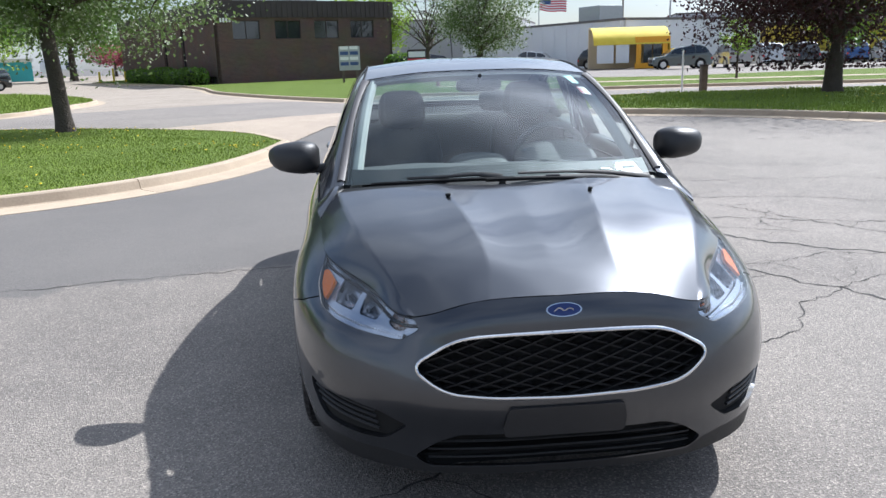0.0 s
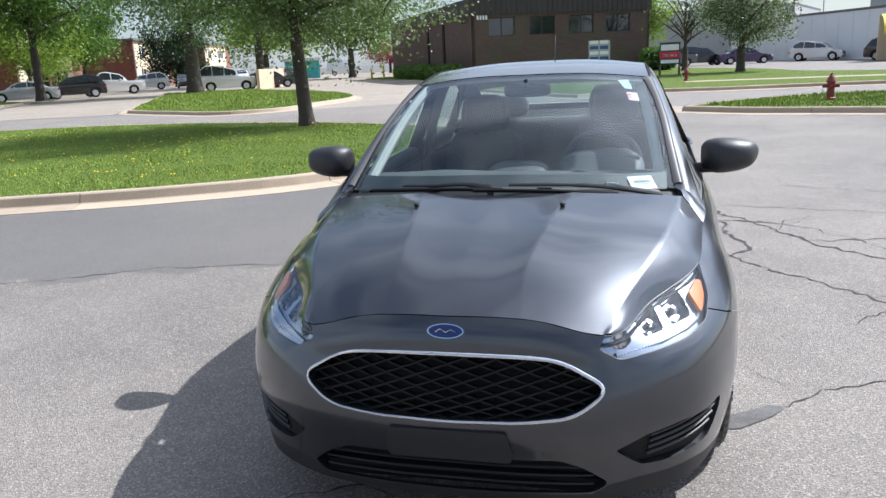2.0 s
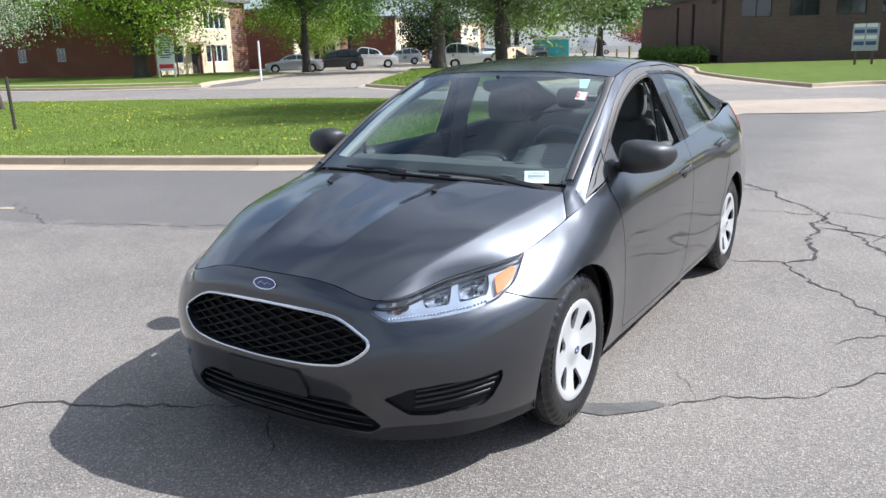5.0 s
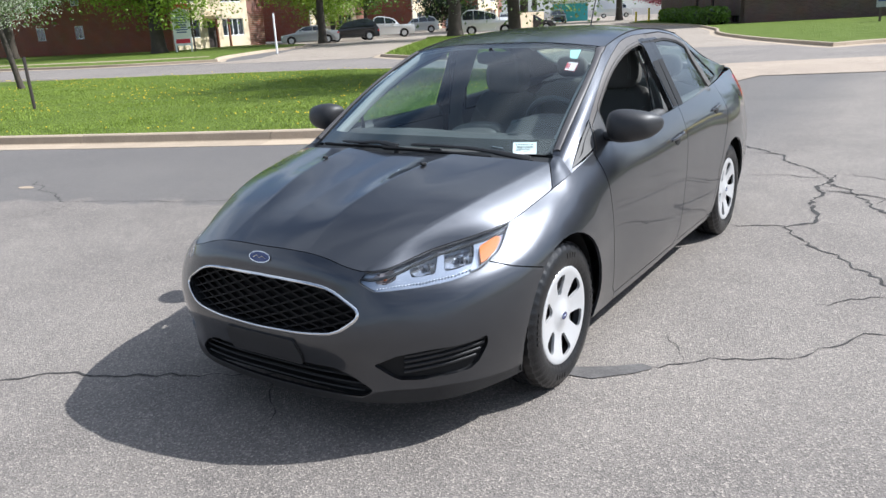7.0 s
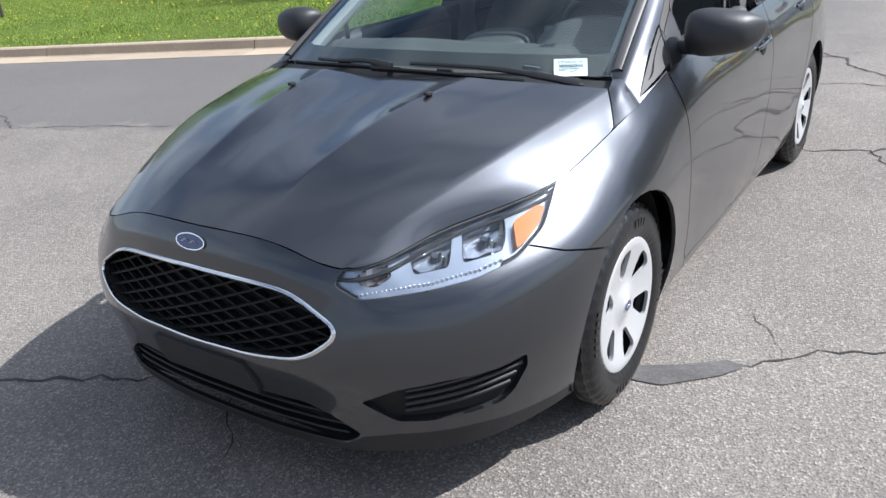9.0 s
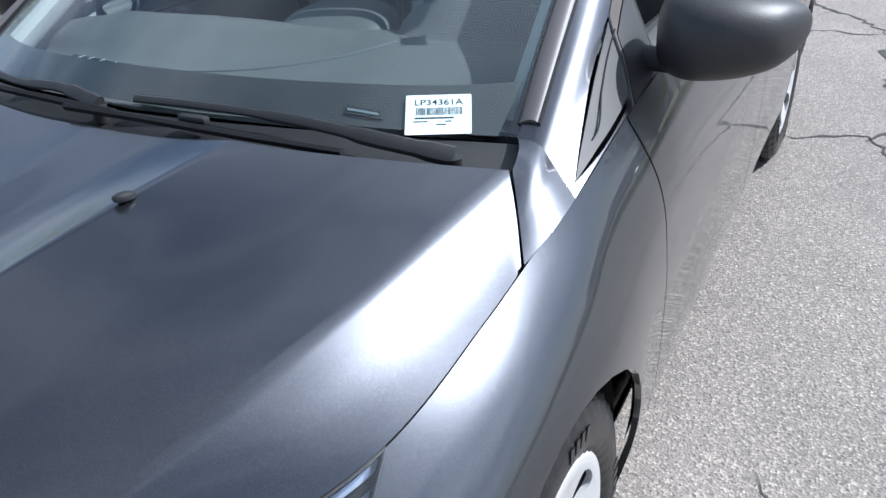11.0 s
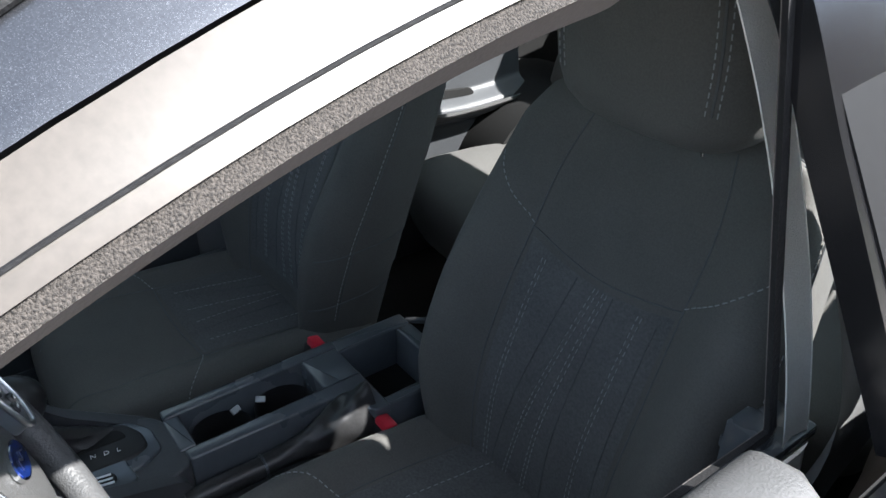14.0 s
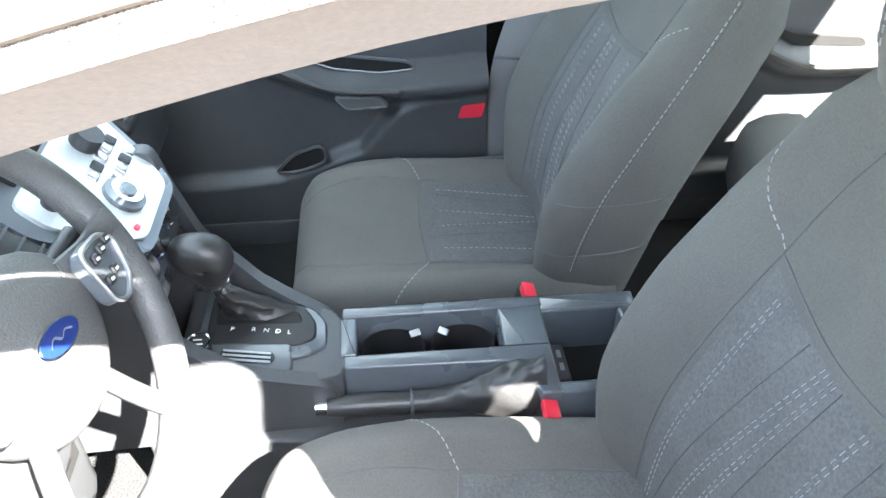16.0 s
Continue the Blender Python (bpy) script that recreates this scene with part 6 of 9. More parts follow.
for x in (-.068, 0, .062):
    bm = bmesh.new()
    disc(bm, .021, .016, Matrix.Translation((x, .008, .01)) @ Matrix.Rotation(radians(90), 4, "X"), 26)
    kn = stack("heater_knob", bm, CAP)
    bm = bmesh.new()
    disc(bm, .014, .004, Matrix.Translation((x, .018, .01)) @ Matrix.Rotation(radians(90), 4, "X"), 20)
    stack("knob_cap", bm, CHROME)
    for a0, a1, m_ in ((100, 170, REDBTN), (190, 300, BLUE)):
        q = [(x + .026 * math.cos(radians(a)), .003, .01 + .026 * math.sin(radians(a))) for a in np.linspace(a0, a1, 10)]
        stack("heat_arc" if m_ is REDBTN else "cool_arc", tube(q, .0022, 5), m_)
for k in range(6):
    bm = bmesh.new()
    box(bm, -.09 + .03 * k, -.068 + .03 * k, -.002, .004, -.05, -.036, .002)
    stack("heater_button", bm, SATIN if k in (1, 4) else CAP)

# ---- steering wheel ----
sw = empty("steering_wheel", .37, 1.01, .96, car)
sw["label"] = "black four-spoke steering wheel with blue oval badge"
R = Matrix.Rotation(radians(26), 4, "X") @ Matrix.Rotation(radians(-15), 4, "Y")     # local y along the axle, towards the seat


def wheel_part(name, bm, m, label="", angle=60):
    bmesh.ops.transform(bm, matrix=R, verts=bm.verts)
    return part(name, bm, m, sw, label, angle=angle)


q = [(.178 * math.cos(a), 0, .178 * math.sin(a)) for a in np.linspace(0, 2 * math.pi, 64, endpoint=False)]
wheel_part("rim", tube(q, [(.0165 + .002 * abs(math.cos(a)) ** 6) for a in np.linspace(0, 2 * math.pi, 64, endpoint=False)], 14, closed=True), GRIP, "grained black rim")
bm = pillow(.205, .07, .155, 14, 14, 2.6)
for w in bm.verts:
    w.co.z -= .085
    w.co.x *= 1 - .30 * smooth(.0, -.09, w.co.z)
bmesh.ops.translate(bm, vec=(0, -.012, 0), verts=bm.verts)
wheel_part("airbag_cover", bm, SOFT, "grey moulded airbag cover")
for sgn in (-1, 1):
    pts = [(sgn * .07, -.008, .012), (sgn * .12, -.006, .018), (sgn * .172, 0, .022)]
    wheel_part("upper_spoke", tube(pts, [.034, .030, .027, .024, .022, .024, .03, .033], 10, 8, flat=.4), GRIP)
    pts = [(sgn * .045, -.008, -.055), (sgn * .075, -.006, -.11), (sgn * .098, 0, -.150)]
    wheel_part("lower_spoke", tube(pts, .017, 10, 8, flat=.6), GRIP)
    pod = rounded([(sgn * .082, .030), (sgn * .122, .034), (sgn * .140, .022), (sgn * .130, -.014), (sgn * .105, -.030), (sgn * .087, -.022)], .01, 3)
    wheel_part("switch_pod", prism(pod, .012, .026, "y"), GLOSSY)
    wheel_part("pod_trim", tube([(a, .027, b) for a, b in pod], .0028, 6, closed=True), SATIN, "silver trim line")
    for i, j in ((0, 0), (1, 0), (0, 1), (1, 1), (2, 0)):
        bm = bmesh.new()
        box(bm, sgn * (.099 + .015 * i) - .0055, sgn * (.099 + .015 * i) + .0055, .025, .030, .012 - .022 * j + .004 * i, .022 - .022 * j + .004 * i, .002)
        wheel_part("switch", bm, CAP)
        bm = bmesh.new()
        box(bm, sgn * (.099 + .015 * i) - .0025, sgn * (.099 + .015 * i) + .0025, .0295, .0306, .0155 - .022 * j + .004 * i, .018 - .022 * j + .004 * i)
        wheel_part("switch_mark", bm, WHITE)
nv = R.to_3x3() @ Vector((0, 1, 0))
badge(Vector((.37, 1.01, .96)) + R.to_3x3() @ Vector((0, .0235, -.006)), nv, .062, .026, car, "wheel_badge", R.to_3x3() @ Vector((0, 0, 1)))
# column, stalks, lock
col = empty("steering_column", .37, .9, .85, car)


def cpart(name, bm, m, label=""):
    bmesh.ops.translate(bm, vec=(-.37, -.9, -.85), verts=bm.verts)
    return part(name, bm, m, col, label, angle=50)


bm = bmesh.new()
box(bm, .295, .445, .78, .975, .74, .915, .03, 3)
cpart("column_shroud", bm, TRIM, "dark plastic column shroud")
for sgn in (-1, 1):
    cpart("stalk", tube([(.37 + sgn * .07, .95, .90), (.37 + sgn * .13, .965, .915), (.37 + sgn * .19, .985, .93)], [.009, .009, .009, .010, .011, .011], 8, 6), CAP)
bm = bmesh.new()
disc(bm, .014, .02, Matrix.Translation((.292, .90, .83)) @ Matrix.Rotation(radians(90), 4, "Y"), 16)
cpart("ignition_lock", bm, CHROME, "bright ignition lock")
bm = bmesh.new()
box(bm, .16, .66, .80, .90, .50, .74, .03, 3)
dpart("knee_panel", bm, TRIM)
# near-black plate on the panel, in place of a pocket's shade
bm = bmesh.new()
box(bm, .20, .34, .895, .905, .61, .66, .004)
dpart("knee_pocket", bm, DARK)
bm = bmesh.new()
box(bm, -.66, -.16, .74, .86, .58, .80, .03, 3)
dpart("glove_box", bm, TRIM)
for x in (.60, -.60):
    bm = bmesh.new()
    disc(bm, .05, .05, Matrix.Translation((x, .85, .90)) @ Matrix.Rotation(radians(80), 4, "X"), 24)
    dpart("side_vent", bm, BLACK)

# ---- centre console ----
con = empty("console", .03, 1.3, .4, car)
con["label"] = "dark plastic centre console with gear lever and cup holders"


def kpart(name, bm, m, parent=con, label="", angle=45):
    bmesh.ops.translate(bm, vec=(-.03, -1.3, -.4), verts=bm.verts)
    return part(name, bm, m, parent, label, angle=angle)


def slab(name, plan, z0, z1, m, label="", r=.01, parent=con):
    """A rounded block over a plan, with a softened top edge."""
    pl = rounded(plan, r, 3)
    inn = grown(pl, -.004)
    bm = ringed([[(x, y, z0) for x, y in pl], [(x, y, z1 - .004) for x, y in pl], [(x, y, z1 - .001) for x, y in grown(pl, -.0012)], [(x, y, z1) for x, y in inn]])
    return kpart(name, bm, m, parent, label, 60)


slab("console_body", [(-.07, .95), (.125, .95), (.155, 1.2), (.165, 1.72), (-.05, 1.72), (-.06, 1.2)], .21, .535, TRIM, "dark console body")
# wing plates that sweep up to the dashboard
for sgn, x in ((-1, -.105), (1, .118)):
    pl = rounded([(.84, .52), (.86, .84), (.985, .862), (1.0, .80), (1.03, .705), (1.10, .645), (1.215, .612), (1.225, .53)], .02, 4)
    bm = prism(pl, x - .012, x + .012, "x")
    for w in bm.verts:
        k = smooth(1.03, 1.22, w.co.y)
        w.co.x += (.085 if sgn < 0 else -.004) * k
    kpart("console_wing", bm, TRIM, label="swept console side")
slab("gear_plinth", [(-.105, 1.0), (-.085, 1.07), (-.02, 1.215), (.02, 1.235), (.105, 1.228), (.122, 1.17), (.118, 1.0)], .53, .618, TRIM)
slab("gear_bezel", [(-.085, 1.022), (-.075, 1.07), (-.022, 1.185), (.01, 1.205), (.055, 1.205), (.075, 1.17), (.068, 1.022)], .60, .624, GLOSSY, "satin black gear bezel")
slab("gear_plate", [(-.062, 1.035), (-.06, 1.07), (-.018, 1.175), (.012, 1.19), (.044, 1.19), (.055, 1.165), (.043, 1.035)], .61, .628, BLACK)
# slot darkness painted: a near-black slab on top of the plate
slab("gear_slot", [(-.042, 1.045), (-.012, 1.165), (.014, 1.172), (.006, 1.045)], .62, .6295, DARK)
# leather gaiter and gear lever
g = []
for k in range(9):
    t = k / 8
    cx_, cy_ = -.018 + .004 * t, 1.108 - .045 * t
    r0, r1 = .021 * (1 - t) + .011 * t, .055 * (1 - t) + .012 * t
    r0 *= 1 + .08 * math.sin(k * 2.4)
    g.append([(cx_ + (r0 + .003 * math.sin(5 * a + k)) * math.cos(a), cy_ + (r1 + .003 * math.sin(4 * a + 2 * k)) * math.sin(a), .626 + .052 * t) for a in np.linspace(0, 2 * math.pi, 28, endpoint=False)])
kpart("gaiter", ringed(g), LEATHER, label="black leatherette gaiter")
lev = kpart("gear_lever", tube([(-.014, 1.066, .665), (-.010, 1.060, .70), (-.005, 1.052, .735)], .009, 10, 8), CHROME, label="chrome gear lever shaft")
bm = pillow(.052, .082, .092, 12, 14, 2.5)
for w in bm.verts:
    k = w.co.z / .092
    w.co.x *= .70 + .42 * smooth(.1, .7, k)
    w.co.y = w.co.y * (.62 + .45 * smooth(.1, .75, k)) - .012 * smooth(.3, 1, k)
bmesh.ops.transform(bm, matrix=Matrix.Translation((-.004, 1.055, .692)) @ Matrix.Rotation(radians(4), 4, "Y"), verts=bm.verts)
kpart("gear_knob", bm, LEATHER, lev, "glossy black gear knob")
kpart("knob_collar", tube([(-.008 + .0165 * math.cos(a), 1.054 + .019 * math.sin(a), .697) for a in np.linspace(0, 2 * math.pi, 24, endpoint=False)], .004, 6, closed=True), CHROME, lev, "chrome collar")
bm = bmesh.new()
disc(bm, .013, .004, Matrix.Translation((.0235, 1.052, .752)) @ Matrix.Rotation(radians(78), 4, "Y"), 22)
kpart("knob_disc", bm, CHROME, lev, "chrome disc on the knob")
for k, ch in enumerate("PRNDL"):
    fd = bpy.data.curves.new("gear_letter", "FONT")
    fd.body, fd.size, fd.extrude = ch, .011, .0003
    fo = bpy.data.objects.new("tmp", fd)
    me = bpy.data.meshes.new_from_object(fo)
    bpy.data.objects.remove(fo)
    me.materials.append(WHITE)
    ob = new("gear_letter", me)
    ob.parent = con
    ob.matrix_local = Matrix.Translation((.020 + .0035 * k - .03, 1.068 + (.030 if k else 0) + .017 * max(0, k - 1) - 1.3, .6292 - .4)) @ Matrix.Rotation(radians(82), 4, "Z")
# round push button and slotted strip
slab("button_panel", [(.026, 1.012), (.026, 1.05), (.046, 1.155), (.098, 1.16), (.108, 1.012)], .61, .6265, GLOSSY)
bm = bmesh.new()
disc(bm, .0175, .02, Matrix.Translation((.052, 1.030, .632)), 28)
bt_ = kpart("push_button", bm, CAP, label="round push button with silver ring")
kpart("button_ring", tube([(.052 + .0165 * math.cos(a), 1.030 + .0165 * math.sin(a), .642) for a in np.linspace(0, 2 * math.pi, 28, endpoint=False)], .002, 6, closed=True), CHROME, bt_)
for z_, w_ in ((.0045, .008), (-.004, .006)):
    bm = bmesh.new()
    box(bm, .052 + z_ - .0012, .052 + z_ + .0012, 1.030 - w_, 1.030 + w_, .6421, .6426)
    kpart("button_mark", bm, WHITE, bt_)
slab("slot_strip", [(.052, 1.058), (.066, 1.136), (.088, 1.136), (.08, 1.058)], .62, .6285, BLACK)
for o in (.0, .008, .016):
    bm = bmesh.new()
    rod(bm, (.058 + o, 1.064, .629), (.0705 + o, 1.13, .629), .0018, seg=5)
    kpart("strip_rib", bm, SATIN)
# cup holder box and rear bin
slab("console_rail", [(-.022, 1.225), (.0, 1.225), (.0, 1.52), (-.022, 1.52)], .53, .621, GLOSSY, r=.005)
slab("console_rail", [(.076, 1.228), (.100, 1.228), (.108, 1.50), (.076, 1.52)], .53, .621, GLOSSY, r=.005)
slab("console_bridge", [(.0, 1.222), (.076, 1.222), (.076, 1.247), (.0, 1.247)], .53, .6205, GLOSSY, r=.003)
slab("console_bridge", [(.0, 1.452), (.108, 1.452), (.168, 1.49), (.168, 1.517), (.0, 1.517)], .53, .6205, GLOSSY, r=.003)
slab("bin_wall", [(-.022, 1.515), (.012, 1.515), (.012, 1.66), (-.022, 1.66)], .53, .6185, GLOSSY, r=.003)
slab("bin_wall", [(.148, 1.515), (.168, 1.515), (.168, 1.66), (.148, 1.66)], .53, .6185, GLOSSY, r=.003)
slab("bin_wall", [(.012, 1.63), (.148, 1.63), (.148, 1.66), (.012, 1.66)], .53, .6185, GLOSSY, r=.003)
# floors near black, the wells' shade put into their colour
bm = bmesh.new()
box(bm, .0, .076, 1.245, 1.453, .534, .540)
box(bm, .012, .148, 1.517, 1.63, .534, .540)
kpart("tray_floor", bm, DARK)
for cy_ in (1.297, 1.398):
    q = [(.038 + .038 * math.cos(a), cy_ + .046 * math.sin(a), .590) for a in np.linspace(0, 2 * math.pi, 40, endpoint=False)]
    ringbm = ringed([[(x, y, .54) for x, y, z in q], [(x, y, .592) for x, y, z in q]], close=False)
    cup = kpart("cup_ring", ringbm, BLACK, label="round cup holder")
for y, z, a in ((1.330, .592, 20), (1.372, .592, -35)):
    bm = bmesh.new()
    box(bm, -.005, .005, -.008, .008, -.0025, .0025, .001, 1, Matrix.Translation((.012, y, z)) @ Matrix.Rotation(radians(a), 4, "Z") @ Matrix.Rotation(radians(35), 4, "Y"))
    kpart("cup_tab", bm, SILVERED, label="small pale gripping tab")
bm = bmesh.new()
box(bm, .018, .090, 1.532, 1.552, .54, .555, .004)
us = kpart("socket_block", bm, GLOSSY)
for x in (.040, .066):
    bm = bmesh.new()
    box(bm, x - .007, x + .007, 1.539, 1.545, .555, .557)
    kpart("socket", bm, SILVERED, us)
pts = [(.0, 1.66, .615), (.08, 1.70, .63), (.165, 1.66, .615)]
kpart("bin_lid_edge", tube(pts, .006, 8, 16), TRIM)
# hand brake
hb = kpart("hand_brake", tube([(.132, 1.204, .580), (.132, 1.26, .580), (.132, 1.318, .578)], [.013, .0155, .0165, .0165, .016, .0165], 14, 6), LEATHER, label="black hand brake grip")
bm = bmesh.new()
rod(bm, (.132, 1.188, .580), (.132, 1.207, .580), .0095, .011, seg=14)
kpart("release_button", bm, CHROME, hb, "silver release button")
kpart("grip_ring", tube([(.132 + .0172 * math.cos(a), 1.318, .578 + .0172 * math.sin(a)) for a in np.linspace(0, 2 * math.pi, 24, endpoint=False)], .0024, 6, closed=True), GLOSSY, hb)
g = []
for k in range(34):
    t = k / 33
    y = 1.318 + .18 * t
    rx = .0165 + .018 * smooth(.15, 1, t)
    rz = .0165 + .034 * smooth(.2, 1, t)
    zc = .578 + .012 * t
    g.append([(.132 + rx * math.cos(a) * (1 + .10 * math.sin(3 * a + 9 * t) * smooth(.05, .4, t)), y, zc + rz * math.sin(a) * (1 + .12 * math.sin(4 * a - 11 * t) * smooth(.05, .4, t) + .04 * math.sin(40 * t))) for a in np.linspace(0, 2 * math.pi, 40, endpoint=False)])
kpart("brake_boot", ringed(g), LEATHER, hb, "creased black leatherette boot")
# buckles
for x, y, z, lab in ((.180, 1.500, .602, "red belt buckle beside the driver's seat"), (-.058, 1.512, .598, "red belt buckle beside the passenger seat")):
    e = empty("belt_buckle", x, y, z, car)
    e["label"] = lab
    bm = bmesh.new()
    box(bm, -.021, .021, -.013, .013, -.085, -.008, .005, 2, Matrix.Rotation(radians(-14), 4, "X"))
    part("buckle_body", bm, BLACK, e)
    bm = bmesh.new()
    box(bm, -.017, .017, -.0105, .0105, -.012, .004, .003, 2, Matrix.Rotation(radians(-14), 4, "X"))
    part("buckle_button", bm, REDBTN, e, "red push button")

# rear-view mirror
rv = empty("rear_view_mirror", 0, 1.0, 1.33, car)
bm = pillow(.235, .035, .068, 14, 12, 4)
bmesh.ops.translate(bm, vec=(0, 0, -.034), verts=bm.verts)
bmesh.ops.rotate(bm, cent=(0, 0, 0), matrix=Matrix.Rotation(radians(8), 3, "X"), verts=bm.verts)
part("mirror_shell", bm, BLACK, rv)
part("mirror_stem", tube([(0, -.01, .01), (0, -.03, .035), (0, -.055, .047)], .011, 8, 8), BLACK, rv)

# ---- stickers on the windscreen ----
def pasted(name, quad, m, label="", drop=.003, parent=windscreen, nu=8, nv=8):
    """A thin film on the inside of the windscreen, over four corners in plan."""
    a, b, c, d = (np.array(p) for p in quad)
    g = np.array([[np.array(on_screen(*(float(q) for q in (a * (1 - u) + b * u) * (1 - v) + (d * (1 - u) + c * u) * v), -drop)[0]) for u in np.linspace(0, 1, nu)] for v in np.linspace(0, 1, nv)])
    bm = sheet(g)
    flange(bm, .0006)
    return part(name, bm, m, parent, label, angle=None)


def sub(quad, u0, u1, v0, v1):
    a, b, c, d = (np.array(p) for p in quad)
    f = lambda u, v: tuple((a * (1 - u) + b * u) * (1 - v) + (d * (1 - u) + c * u) * v)
    return f(u0, v0), f(u1, v0), f(u1, v1), f(u0, v1)


GRID = ((.484, .886), (.535, .899), (.549, .816), (.499, .805))
grid_st = pasted("grid_sticker", GRID, REDINK, "red-framed service sticker with blank rows", .0045)
for k in range(6):
    v0 = .04 + .16 * k
    pasted("blank_row", sub(GRID, .05 if k in (0, 5) else .36, .95, v0, v0 + .13), WHITE, "", .0035, grid_st, 6, 3)
    if 0 < k < 5:
        pasted("red_lettering_bar", sub(GRID, .08, .30, v0 + .05, v0 + .09), WHITE, "", .0035, grid_st, 4, 3)
pasted("film_sticker", ((.442, 1.005), (.492, 1.03), (.512, .930), (.478, .922)), GREENISH, "pale greenish film sticker")
LABEL = ((.500, .250), (.593, .300), (.622, .247), (.527, .206))
VINQ = ((.415, .205), (.478, .218), (.484, .207), (.420, .194))
# lettering and bars on the label, set on its own plane
la, lb, lc, ld = (on_screen(*p, -.0046)[0] for p in LABEL)
lx = ((lb - la) + (lc - ld)).normalized()
ly = ((la - ld) + (lb - lc)).normalized()
ln_ = lx.cross(ly).normalized()
ly = ln_.cross(lx)
lw, lh = (lb - la).length, ((la - ld).length + (lb - lc).length) / 2
lo_ = (la + lb + lc + ld) / 4 - lx * lw / 2 - ly * lh / 2
LM = Matrix(((lx.x, ly.x, ln_.x, lo_.x), (lx.y, ly.y, ln_.y, lo_.y), (lx.z, ly.z, ln_.z, lo_.z), (0, 0, 0, 1)))
bm = prism(rounded([(0, -.10 * lh), (lw, -.10 * lh), (lw, 1.04 * lh), (0, 1.04 * lh)], .003, 3), -.0006, -.0001)
bmesh.ops.transform(bm, matrix=LM, verts=bm.verts)
lab = part("stock_label", bm, WHITE, windscreen, "white stock label with a barcode", smooth=False)
fd = bpy.data.curves.new("stock_number", "FONT")
fd.body, fd.size, fd.extrude, fd.align_x = "LP34361A", lh * .23, .0001, "CENTER"
fd.offset = .00015
fo = bpy.data.objects.new("tmp", fd)
me = bpy.data.meshes.new_from_object(fo)
bpy.data.objects.remove(fo)
me.materials.append(INK)
for w in me.vertices:
    w.co.x *= 1.22
me.transform(LM @ Matrix.Translation((lw / 2, lh * .74, .0002)))
ob = new("stock_number", me)
ob.parent = lab
rng = random.Random(5)
u = .16
k = 0
while u < .86:
    wd = rng.choice((.006, .010, .015))
    bm = bmesh.new()
    box(bm, u * lw, (u + wd) * lw, lh * .45, lh * .66, 0, .0003)
    bmesh.ops.transform(bm, matrix=LM, verts=bm.verts)
    part("barcode_bar", bm, INK, lab)
    u += wd + rng.choice((.007, .012))
for u0, u1, v0, v1 in ((.14, .74, .34, .385), (.12, .34, .25, .28), (.60, .70, .25, .28), (.47, .62, .16, .19)):
    bm = bmesh.new()
    box(bm, u0 * lw, u1 * lw, v0 * lh, v1 * lh, 0, .0003)
    bmesh.ops.transform(bm, matrix=LM, verts=bm.verts)
    part("print_bar", bm, INK, lab)
pasted("number_plaque", VINQ, INK, "small dark number plaque with a pale bar", .0065)
pasted("pale_bar", sub(VINQ, .05, .86, .35, .65), TRAY, "", .0050)


